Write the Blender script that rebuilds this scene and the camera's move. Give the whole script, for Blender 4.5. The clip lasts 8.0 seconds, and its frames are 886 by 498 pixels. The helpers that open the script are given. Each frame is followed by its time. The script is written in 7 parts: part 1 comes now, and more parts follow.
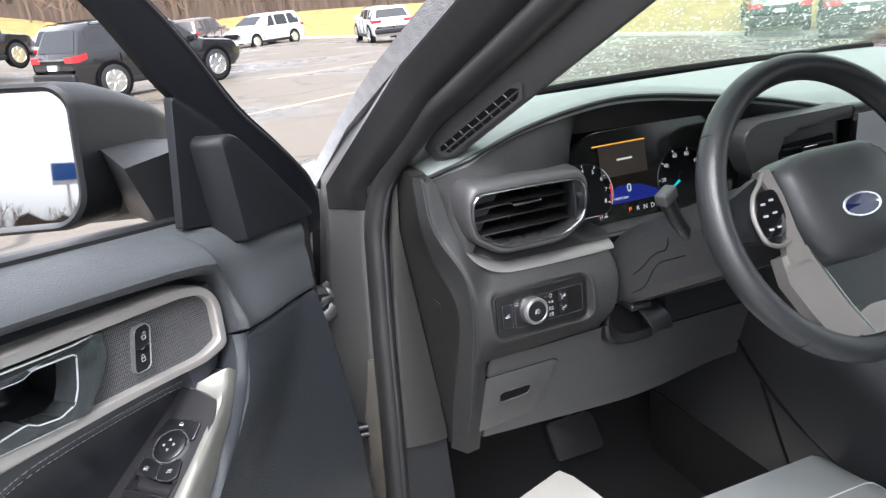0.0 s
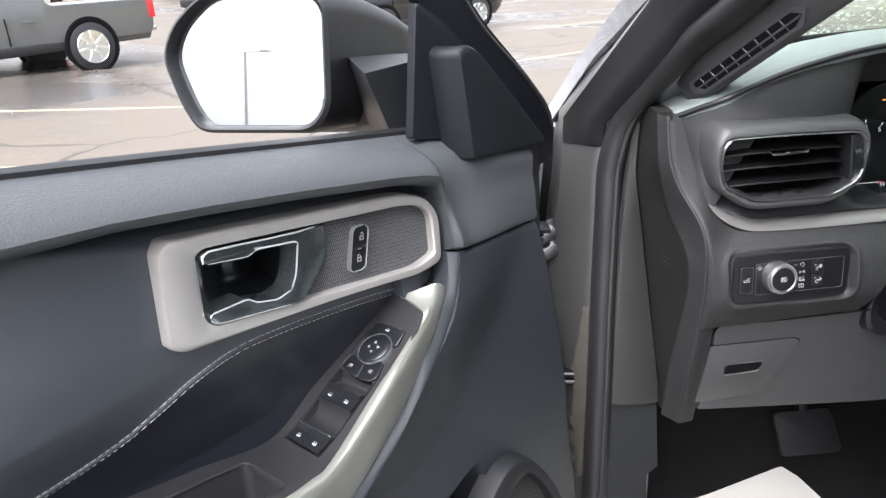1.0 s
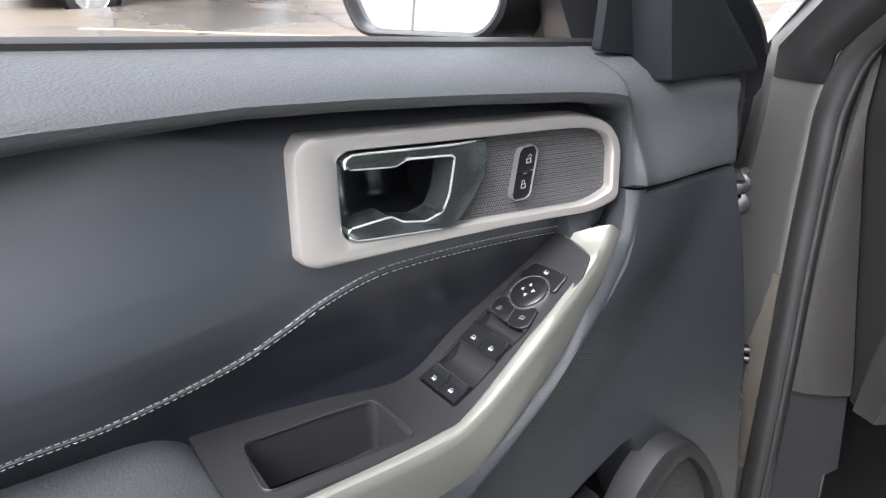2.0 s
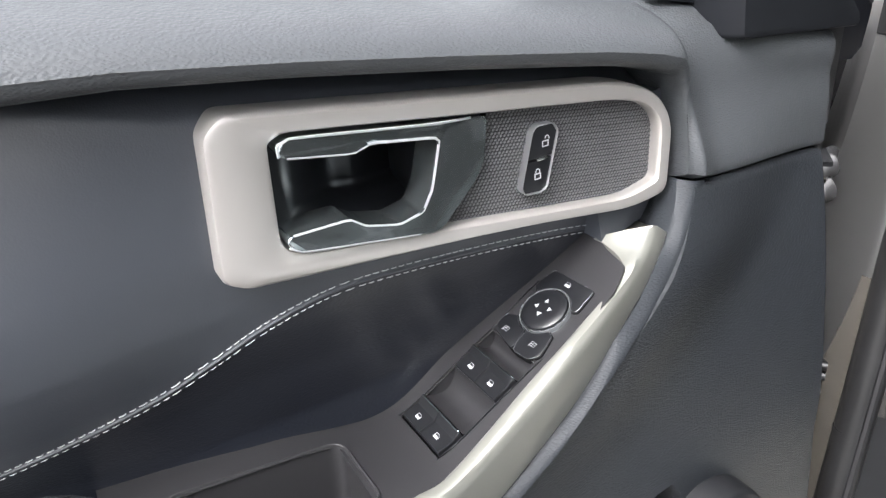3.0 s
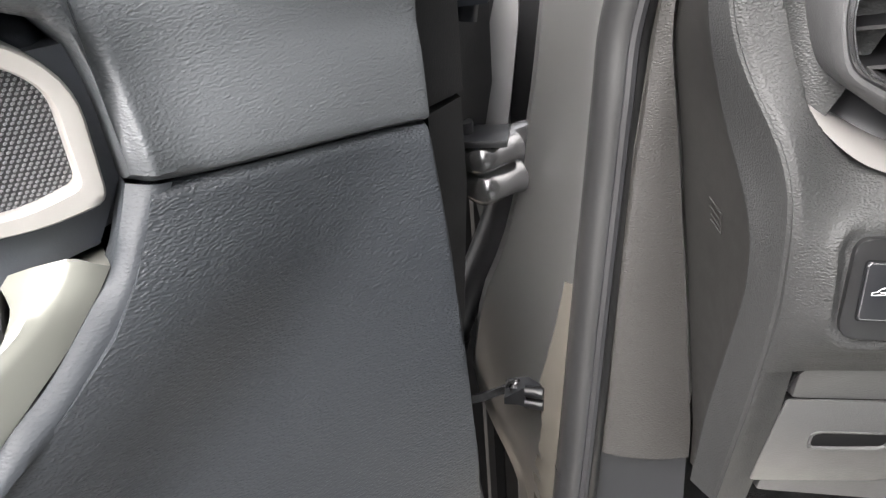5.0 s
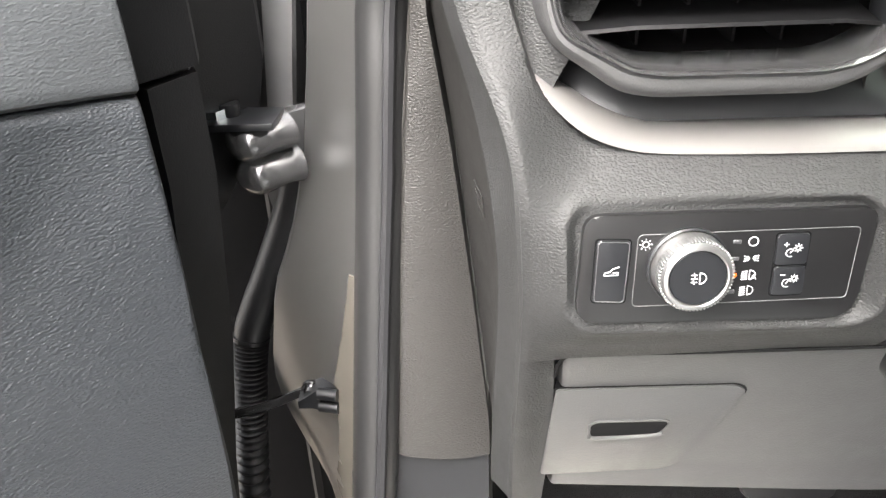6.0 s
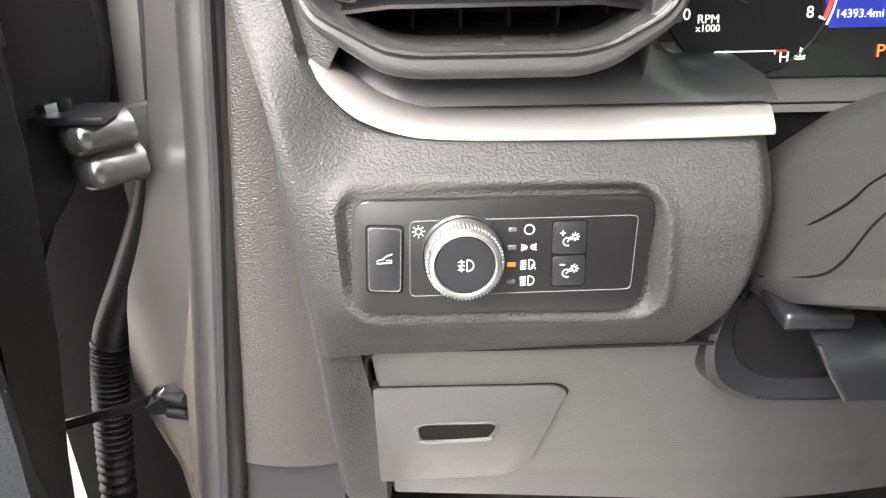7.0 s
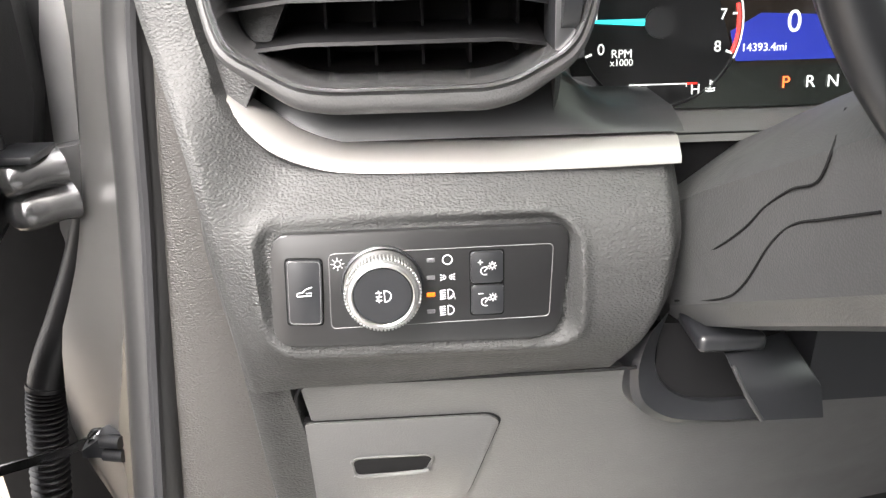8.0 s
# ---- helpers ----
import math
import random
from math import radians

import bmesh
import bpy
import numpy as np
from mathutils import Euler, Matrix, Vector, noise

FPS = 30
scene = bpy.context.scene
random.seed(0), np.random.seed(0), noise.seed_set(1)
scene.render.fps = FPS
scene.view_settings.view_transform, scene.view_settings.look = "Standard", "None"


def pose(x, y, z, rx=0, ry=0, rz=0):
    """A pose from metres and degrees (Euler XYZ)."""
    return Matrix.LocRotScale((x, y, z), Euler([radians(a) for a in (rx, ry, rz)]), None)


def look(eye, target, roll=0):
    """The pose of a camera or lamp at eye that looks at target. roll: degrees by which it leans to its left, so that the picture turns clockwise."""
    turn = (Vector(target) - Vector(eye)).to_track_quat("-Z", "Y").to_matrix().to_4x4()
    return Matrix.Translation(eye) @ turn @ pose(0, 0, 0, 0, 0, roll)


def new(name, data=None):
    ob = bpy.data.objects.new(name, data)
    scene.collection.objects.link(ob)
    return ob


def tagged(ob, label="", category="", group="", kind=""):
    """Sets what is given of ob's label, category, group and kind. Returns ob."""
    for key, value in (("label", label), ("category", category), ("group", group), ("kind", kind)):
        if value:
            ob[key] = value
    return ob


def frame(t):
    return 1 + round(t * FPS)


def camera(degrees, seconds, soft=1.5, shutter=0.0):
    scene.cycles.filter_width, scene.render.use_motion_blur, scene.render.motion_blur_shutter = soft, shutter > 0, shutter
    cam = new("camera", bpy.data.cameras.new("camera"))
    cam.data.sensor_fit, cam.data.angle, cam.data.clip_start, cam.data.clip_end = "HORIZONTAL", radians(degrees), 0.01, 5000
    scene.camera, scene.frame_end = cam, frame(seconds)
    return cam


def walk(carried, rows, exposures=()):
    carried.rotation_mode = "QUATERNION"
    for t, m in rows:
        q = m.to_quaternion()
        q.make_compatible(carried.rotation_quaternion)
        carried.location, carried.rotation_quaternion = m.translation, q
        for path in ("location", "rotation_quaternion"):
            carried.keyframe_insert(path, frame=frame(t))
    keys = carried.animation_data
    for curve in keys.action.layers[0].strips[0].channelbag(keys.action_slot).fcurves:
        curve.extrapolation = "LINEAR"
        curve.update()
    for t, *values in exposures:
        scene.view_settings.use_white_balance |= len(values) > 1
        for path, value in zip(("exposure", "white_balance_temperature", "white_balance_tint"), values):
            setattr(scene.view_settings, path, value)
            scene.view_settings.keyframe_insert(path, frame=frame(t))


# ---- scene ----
cam = camera(61.6, 8.0, soft=1.35)
PATH = [
    (0, (0.078, 0.054, 1.500), (0.732, 1.823, 0.834), -5.4),
    (0.5, (0.081, 0.094, 1.478), (0.441, 1.946, 0.815), -5.3),
    (1, (0.093, 0.085, 1.455), (0.130, 1.948, 0.734), -4.6),
    (1.5, (0.085, 0.110, 1.425), (-0.119, 1.937, 0.637), -3.8),
    (2, (0.070, 0.176, 1.403), (-0.285, 1.961, 0.574), -3.4),
    (2.2, (0.072, 0.216, 1.399), (-0.331, 1.977, 0.541), -3.5),
    (3.3, (0.102, 0.345, 1.363), (-0.414, 2.037, 0.431), -4.5),
    (3.5, (0.115, 0.366, 1.359), (-0.4, 2.052, 0.415), -4.6),
    (4, (0.178, 0.435, 1.344), (-0.306, 2.117, 0.376), -4.9),
    (4.5, (0.256, 0.499, 1.32), (-0.154, 2.196, 0.346), -5.1),
    (4.7, (0.282, 0.517, 1.307), (-0.106, 2.224, 0.341), -5.3),
    (5.8, (0.376, 0.567, 1.264), (0.287, 2.324, 0.312), -2.7),
    (6, (0.405, 0.574, 1.258), (0.33, 2.325, 0.296), -2.5),
    (6.5, (0.467, 0.577, 1.24), (0.423, 2.347, 0.309), -1.8),
    (7, (0.511, 0.575, 1.232), (0.474, 2.362, 0.335), -1.4),
    (7.5, (0.531, 0.571, 1.226), (0.515, 2.376, 0.364), -1.4),
    (8, (0.536, 0.569, 1.232), (0.584, 2.395, 0.418), -1.5),
]
EXPOSURES = [(0, 1.86, 6150, 13), (2, 2.05, 6280, 13), (3.5, 2.22, 6400, 12), (4.5, 2.44, 6500, 12), (5.8, 3.28, 6750, 11), (8, 3.42, 6800, 12)]
walk(cam, [(t, look(eye, target, roll)) for t, eye, target, roll in PATH], EXPOSURES)

# ---- daylight: overcast sky and a wide, weak sun ----
world = bpy.data.worlds.new("overcast")
scene.world = world
world.use_nodes = True
wn = world.node_tree
sky = wn.nodes.new("ShaderNodeTexSky")
sky.sky_type, sky.sun_disc = "NISHITA", False
sky.sun_elevation, sky.sun_rotation = radians(50), radians(200)
sky.dust_density, sky.air_density = 4.0, 1.0
grey = wn.nodes.new("ShaderNodeHueSaturation")
grey.inputs["Saturation"].default_value = 0.12
grey.inputs["Value"].default_value = 1.3
wn.links.new(sky.outputs[0], grey.inputs["Color"])
# cloud cover is brightest overhead and dims towards the horizon
way, high, dim, cloud = wn.nodes.new("ShaderNodeTexCoord"), wn.nodes.new("ShaderNodeSeparateXYZ"), wn.nodes.new("ShaderNodeMapRange"), wn.nodes.new("ShaderNodeVectorMath")
dim.inputs["To Min"].default_value, dim.inputs["To Max"].default_value = 0.65, 1.40
cloud.operation = "SCALE"
wn.links.new(way.outputs["Generated"], high.inputs[0])
wn.links.new(high.outputs["Z"], dim.inputs["Value"])
wn.links.new(grey.outputs[0], cloud.inputs[0])
wn.links.new(dim.outputs[0], cloud.inputs["Scale"])
wn.links.new(cloud.outputs[0], wn.nodes["Background"].inputs["Color"])
wn.nodes["Background"].inputs["Strength"].default_value = 0.13
sun = new("sun", bpy.data.lights.new("sun", "SUN"))
sun.data.energy, sun.data.angle, sun.data.color = 1.5, radians(45), (1.0, 0.97, 0.93)
sun.matrix_world = look((-3.5, -3.5, 9), (0, 0, 0))

# ---- materials ----
def mat(name, col, rough=0.5, metal=0.0, grain=0.0, depth=0.3, vary=0.12, blotch=5.0, coat=0.0, spec=0.5, dist=0.001, wide=1.0):
    """A surface with blotches of tone, uneven gloss and, with grain (cells in a metre), a pebbled relief; wide: how far the cells are drawn out sideways."""
    m = bpy.data.materials.new(name)
    m.use_nodes = True
    n, l = m.node_tree.nodes, m.node_tree.links
    b = n["Principled BSDF"]
    b.inputs["Metallic"].default_value, b.inputs["Coat Weight"].default_value = metal, coat
    b.inputs["Specular IOR Level"].default_value = spec
    co = n.new("ShaderNodeTexCoord")
    nz = n.new("ShaderNodeTexNoise")
    nz.inputs["Scale"].default_value, nz.inputs["Detail"].default_value = blotch, 6.0
    l.new(co.outputs["Object"], nz.inputs["Vector"])
    mx = n.new("ShaderNodeMix")
    mx.data_type = "RGBA"
    mx.inputs[6].default_value = (*[c * (1 - vary) for c in col], 1)
    mx.inputs[7].default_value = (*[min(1, c * (1 + vary)) for c in col], 1)
    l.new(nz.outputs["Fac"], mx.inputs["Factor"])
    l.new(mx.outputs[2], b.inputs["Base Color"])
    rr = n.new("ShaderNodeMapRange")
    rr.inputs["To Min"].default_value, rr.inputs["To Max"].default_value = max(0.02, rough - 0.07), min(1, rough + 0.07)
    nf = n.new("ShaderNodeTexNoise")
    nf.inputs["Scale"].default_value, nf.inputs["Detail"].default_value = 60.0, 3.0
    l.new(co.outputs["Object"], nf.inputs["Vector"])
    l.new(nf.outputs["Fac"], rr.inputs["Value"])
    l.new(rr.outputs[0], b.inputs["Roughness"])
    if grain:
        w2 = n.new("ShaderNodeTexNoise")
        w2.inputs["Scale"].default_value = grain * 0.4
        l.new(co.outputs["Object"], w2.inputs["Vector"])
        add = n.new("ShaderNodeVectorMath")
        add.operation = "MULTIPLY_ADD"
        add.inputs[1].default_value = (1.2 / grain,) * 3
        l.new(w2.outputs["Color"], add.inputs[0])
        l.new(co.outputs["Object"], add.inputs[2])
        narrow = n.new("ShaderNodeVectorMath")
        narrow.operation = "MULTIPLY"
        narrow.inputs[1].default_value = (1 / wide, 1 / wide, 1.0)
        l.new(add.outputs[0], narrow.inputs[0])
        v = n.new("ShaderNodeTexVoronoi")
        v.feature, v.inputs["Scale"].default_value = ("F1" if wide == 1.0 else "SMOOTH_F1"), grain
        l.new(narrow.outputs[0], v.inputs["Vector"])
        bp = n.new("ShaderNodeBump")
        bp.invert = True
        bp.inputs["Strength"].default_value, bp.inputs["Distance"].default_value = depth, dist
        l.new(v.outputs["Distance"], bp.inputs["Height"])
        l.new(bp.outputs[0], b.inputs["Normal"])
    return m


def glow(name, col, strength):
    m = bpy.data.materials.new(name)
    m.use_nodes = True
    b = m.node_tree.nodes["Principled BSDF"]
    b.inputs["Base Color"].default_value = (*[c * 0.3 for c in col], 1)
    b.inputs["Emission Color"].default_value, b.inputs["Emission Strength"].default_value = (*col, 1), strength
    return m


def glass(name, col=(1, 1, 1), rough=0.0, drops=0.0, seen=0.9):
    """Thin clear pane: mostly see-through with a gloss that grows at grazing angles; drops: rain beads as relief."""
    m = bpy.data.materials.new(name)
    m.use_nodes = True
    n, l = m.node_tree.nodes, m.node_tree.links
    n.remove(n["Principled BSDF"])
    t, g, mixer, f = n.new("ShaderNodeBsdfTransparent"), n.new("ShaderNodeBsdfGlossy"), n.new("ShaderNodeMixShader"), n.new("ShaderNodeLayerWeight")
    t.inputs[0].default_value = (*col, 1)
    g.inputs["Roughness"].default_value = rough
    f.inputs["Blend"].default_value = 0.5
    if drops:
        co, v, r, bp = n.new("ShaderNodeTexCoord"), n.new("ShaderNodeTexVoronoi"), n.new("ShaderNodeMapRange"), n.new("ShaderNodeBump")
        v.inputs["Scale"].default_value = drops
        r.inputs["From Min"].default_value, r.inputs["From Max"].default_value = 0.28, 0.0
        bp.inputs["Strength"].default_value, bp.inputs["Distance"].default_value = 1.0, 0.003
        l.new(co.outputs["Object"], v.inputs["Vector"])
        l.new(v.outputs["Distance"], r.inputs["Value"])
        l.new(r.outputs[0], bp.inputs["Height"])
        l.new(bp.outputs[0], g.inputs["Normal"])
    pw, sc = n.new("ShaderNodeMath"), n.new("ShaderNodeMath")
    pw.operation, sc.operation = "POWER", "MULTIPLY_ADD"
    pw.inputs[1].default_value, sc.inputs[1].default_value, sc.inputs[2].default_value = 4.0, 0.9, 0.04
    l.new(f.outputs["Facing"], pw.inputs[0])
    l.new(pw.outputs[0], sc.inputs[0])
    l.new(sc.outputs[0], mixer.inputs[0])
    l.new(t.outputs[0], mixer.inputs[1])
    l.new(g.outputs[0], mixer.inputs[2])
    l.new(mixer.outputs[0], n["Material Output"].inputs["Surface"])
    return m


def weave(name, col, pitch):
    """Woven-look moulded mesh: rows of small raised dots, each row shifted by half a step."""
    m = mat(name, col, 0.45, vary=0.05)
    n, l = m.node_tree.nodes, m.node_tree.links
    co, sep = n.new("ShaderNodeTexCoord"), n.new("ShaderNodeSeparateXYZ")
    l.new(co.outputs["Object"], sep.inputs[0])

    def op(kind, a, b=None):
        q = n.new("ShaderNodeMath")
        q.operation = kind
        for i, s in enumerate((a, b)):
            if s is None:
                continue
            if isinstance(s, (int, float)):
                q.inputs[i].default_value = s
            else:
                l.new(s, q.inputs[i])
        return q.outputs[0]
    k = math.pi / pitch
    u, v = op("ADD", sep.outputs["X"], op("MULTIPLY", sep.outputs["Z"], 0.55)), op("SUBTRACT", op("MULTIPLY", sep.outputs["Z"], 1.1), op("MULTIPLY", sep.outputs["X"], 0.2))
    h = op("MULTIPLY", op("SINE", op("MULTIPLY", u, 2 * k)), op("SINE", op("MULTIPLY", v, 2 * k)))
    bp = n.new("ShaderNodeBump")
    bp.inputs["Strength"].default_value, bp.inputs["Distance"].default_value = 1.0, pitch * 0.5
    l.new(h, bp.inputs["Height"])
    l.new(bp.outputs[0], n["Principled BSDF"].inputs["Normal"])
    return m


LOWHIDE = mat("lower_vinyl", (0.0080, 0.0095, 0.014), 0.36, spec=0.6, grain=950, depth=0.3, dist=0.0005, wide=2.1)
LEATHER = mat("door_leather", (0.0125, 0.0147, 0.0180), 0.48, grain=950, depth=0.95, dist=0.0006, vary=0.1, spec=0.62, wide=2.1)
# roll and pad: door leather in paler tones, their stronger light painted in
ROLLHIDE_LIT = mat("rolled_leather_lit", (0.0215, 0.0245, 0.0285), 0.60, grain=950, depth=0.5, dist=0.0005, spec=0.36, wide=2.1)
PADHIDE_LIT = mat("pad_leather_lit", (0.050, 0.054, 0.058), 0.50, grain=950, depth=0.7, dist=0.0006, vary=0.1, spec=0.42, wide=2.1)
SMOOTH = mat("smooth_vinyl", (0.033, 0.0375, 0.047), 0.47, spec=1.0, grain=900, depth=0.12, dist=0.0004)
DASH = mat("dash_grain", (0.0158, 0.0163, 0.0166), 0.68, grain=1000, depth=0.95, dist=0.0006, vary=0.08, spec=0.5, wide=1.5)
DASHFINE = mat("dash_fine_grain", (0.049, 0.049, 0.050), 0.46, grain=1100, depth=0.4, dist=0.0004, wide=1.4, spec=0.6)
# dash top: base colour lifted to hold the daylight that falls on it
DASHTOP_LIT = mat("dash_top", (0.165, 0.188, 0.182), 0.5, grain=700, depth=0.4, dist=0.0006)
PLASTIC = mat("black_plastic", (0.012, 0.0125, 0.014), 0.42, grain=1500, depth=0.1, dist=0.0003)
SATIN = mat("satin_black", (0.008, 0.0085, 0.010), 0.36, vary=0.05)
GLOSS = mat("gloss_black", (0.006, 0.006, 0.007), 0.08, vary=0.05, coat=0.5)
# for black parts, and for fills whose near-black stands for a hollow's shade
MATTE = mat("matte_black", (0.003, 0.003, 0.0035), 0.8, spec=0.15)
RUBBER = mat("rubber", (0.014, 0.014, 0.0155), 0.45, vary=0.2, blotch=14)
STRIPPAINT = mat("strip_paint", (0.212, 0.212, 0.19), 0.36, metal=0.4, vary=0.03, blotch=30)
DASHSILVER = mat("dash_silver_paint", (0.225, 0.217, 0.212), 0.32, metal=0.5, vary=0.03, blotch=30)
ARMREST = mat("armrest_plastic", (0.020, 0.0197, 0.0212), 0.40, grain=1400, depth=0.15, dist=0.0003, spec=0.5)
SILVER = mat("silver_paint", (0.48, 0.46, 0.435), 0.34, metal=0.55, vary=0.03, blotch=30)
CHROME = mat("satin_chrome", (0.62, 0.68, 0.70), 0.12, metal=1.0, vary=0.05)
BRIGHT = mat("bright_chrome", (0.8, 0.8, 0.8), 0.12, metal=1.0, vary=0.03)
KNOBSIDE = mat("knurled_silver", (0.34, 0.34, 0.34), 0.32, metal=0.9, vary=0.05)
BODY = mat("body_grey_paint", (0.30, 0.299, 0.297), 0.34, metal=0.92, vary=0.05, blotch=6)
TRIMGREY = mat("kick_trim", (0.0180, 0.0170, 0.0160), 0.55, grain=950, depth=0.9, dist=0.0006, wide=1.7)
CARPET = mat("carpet", (0.011, 0.011, 0.0115), 0.95, spec=0.2, grain=600, depth=0.8, dist=0.002)
PAPER = mat("paper", (0.72, 0.70, 0.64), 0.8, vary=0.05, blotch=12)
ICON = mat("white_print", (0.40, 0.41, 0.42), 0.5, vary=0.02)
THREAD = mat("white_thread", (0.46, 0.47, 0.47), 0.7, vary=0.1, blotch=300)
HANDLEMET = mat("handle_metal", (0.50, 0.56, 0.57), 0.10, metal=0.95, vary=0.06, blotch=25, coat=0.3)
def wavy(m, scale, depth):
    """A slow swell in the surface, which bends what it mirrors."""
    n, l = m.node_tree.nodes, m.node_tree.links
    co, nz, bp = n.new("ShaderNodeTexCoord"), n.new("ShaderNodeTexNoise"), n.new("ShaderNodeBump")
    nz.inputs["Scale"].default_value, nz.inputs["Detail"].default_value = scale, 1.0
    bp.inputs["Strength"].default_value, bp.inputs["Distance"].default_value = 1.0, depth
    l.new(co.outputs["Object"], nz.inputs["Vector"])
    l.new(nz.outputs["Fac"], bp.inputs["Height"])
    l.new(bp.outputs[0], n["Principled BSDF"].inputs["Normal"])


wavy(HANDLEMET, 14.0, 0.004)
EDGEGLINT = mat("edge_glint", (0.62, 0.64, 0.66), 0.3, metal=0.6, vary=0.05)
CUPBLACK = mat("cup_black", (0.010, 0.011, 0.013), 0.32, spec=0.4)
LOCKRIM = mat("lock_rim", (0.42, 0.43, 0.44), 0.32, metal=0.8, vary=0.05)
RIMGREY = mat("dark_chrome", (0.20, 0.21, 0.22), 0.25, metal=0.7, vary=0.05)
DOTS = mat("mesh_dot", (0.12, 0.12, 0.124), 0.42, vary=0.1)
MESHBASE = mat("mesh_base", (0.024, 0.0245, 0.026), 0.6, vary=0.1)
MIRROR = mat("mirror_silver", (0.42, 0.43, 0.44), 0.0, metal=1.0, vary=0.0)
MIRROR.node_tree.nodes["Principled BSDF"].inputs["Roughness"].default_value = 0.02
for link in list(MIRROR.node_tree.links):
    if link.to_socket.name == "Roughness":
        MIRROR.node_tree.links.remove(link)
SCREENGLASS = glass("wind_glass", (0.93, 1.0, 0.925))
SIDEGLASS = glass("side_glass", (0.9, 0.95, 0.92))

# ---- building helpers ----
def part(name, bm, material, parent, label="", sharp=38):
    bmesh.ops.recalc_face_normals(bm, faces=bm.faces)
    me = bpy.data.meshes.new(name)
    bm.to_mesh(me)
    bm.free()
    for p in me.polygons:
        p.use_smooth = True
    me.set_sharp_from_angle(angle=radians(sharp))
    me.materials.append(material)
    ob = new(name, me)
    ob.parent = parent
    if label:
        ob["label"] = label
    return ob


def thing(name, label, category, at=None, group="", kind=""):
    ob = new(name)
    ob.empty_display_size = 0.05
    if at is not None:
        ob.matrix_world = at
    return tagged(ob, label, category, group, kind)


def solo(name, bm, material, label, category, at=None, group="", kind="", sharp=38):
    ob = part(name, bm, material, None, sharp=sharp)
    if at is not None:
        ob.matrix_world = at
    return tagged(ob, label, category, group, kind)


def spline(pts, n=8, closed=False):
    """Catmull-Rom through the points."""
    P = [Vector(p) for p in pts]
    out, m = [], len(P)
    for i in range(m if closed else m - 1):
        a, b, c, d = (P[(i + k) % m] if closed else P[min(max(i + k, 0), m - 1)] for k in (-1, 0, 1, 2))
        for j in range(n):
            t = j / n
            out.append(0.5 * (2 * b + (c - a) * t + (2 * a - 5 * b + 4 * c - d) * t * t + (3 * b - a - 3 * c + d) * t ** 3))
    if not closed:
        out.append(P[-1])
    return out


def lerp(x, table):
    """Smooth interpolation in a table of (x, y)."""
    if x <= table[0][0]:
        return table[0][1]
    for (a, p), (b, q) in zip(table, table[1:]):
        if x <= b:
            t = (x - a) / (b - a)
            return p + (q - p) * t
    return table[-1][1]


def step(a, b, x):
    t = min(1, max(0, (x - a) / (b - a)))
    return t * t * (3 - 2 * t)


def round_poly(pts, r=0.004, n=4):
    """The outline with its corners rounded: r may be a number or one for each corner."""
    out, m = [], len(pts)
    for i, p in enumerate(pts):
        p, a, b = Vector(p), Vector(pts[i - 1]), Vector(pts[(i + 1) % m])
        q = min(r[i] if isinstance(r, (list, tuple)) else r, (a - p).length * 0.48, (b - p).length * 0.48)
        s, e = p + (a - p).normalized() * q, p + (b - p).normalized() * q
        for k in range(n + 1):
            t = k / n
            out.append(s * (1 - t) ** 2 + p * 2 * t * (1 - t) + e * t * t)
    return out


def prism(outline, y0, y1, bevel=0.0, seg=2, bm=None, m=None):
    """A plate: the outline (x, z) from the front depth y0 to the back y1, its front edge rounded."""
    own = bmesh.new()
    a = [own.verts.new((p[0], y0, p[1])) for p in outline]
    b = [own.verts.new((p[0], y1, p[1])) for p in outline]
    own.faces.new(a)
    own.faces.new(b[::-1])
    k = len(a)
    for i in range(k):
        own.faces.new((a[i], b[i], b[(i + 1) % k], a[(i + 1) % k]))
    if bevel:
        front = set(a)
        bmesh.ops.bevel(own, geom=[e for e in own.edges if e.verts[0] in front and e.verts[1] in front], offset=bevel, segments=seg, affect="EDGES", profile=0.6, clamp_overlap=True)
    return join(own, bm, m)


def join(own, bm=None, m=None):
    if m is not None:
        bmesh.ops.transform(own, matrix=m, verts=own.verts)
    if bm is None:
        return own
    me = bpy.data.meshes.new("tmp")
    own.to_mesh(me)
    own.free()
    bm.from_mesh(me)
    bpy.data.meshes.remove(me)
    return bm


def loft(rings, closed=True, caps=True, bm=None, m=None):
    """A skin over rings of equal count."""
    own = bmesh.new()
    V = [[own.verts.new(p) for p in r] for r in rings]
    k = len(V[0])
    for a, b in zip(V, V[1:]):
        for i in range(k if closed else k - 1):
            j = (i + 1) % k
            own.faces.new((a[i], a[j], b[j], b[i]))
    if caps and closed:
        own.faces.new(V[0][::-1])
        own.faces.new(V[-1])
    return join(own, bm, m)


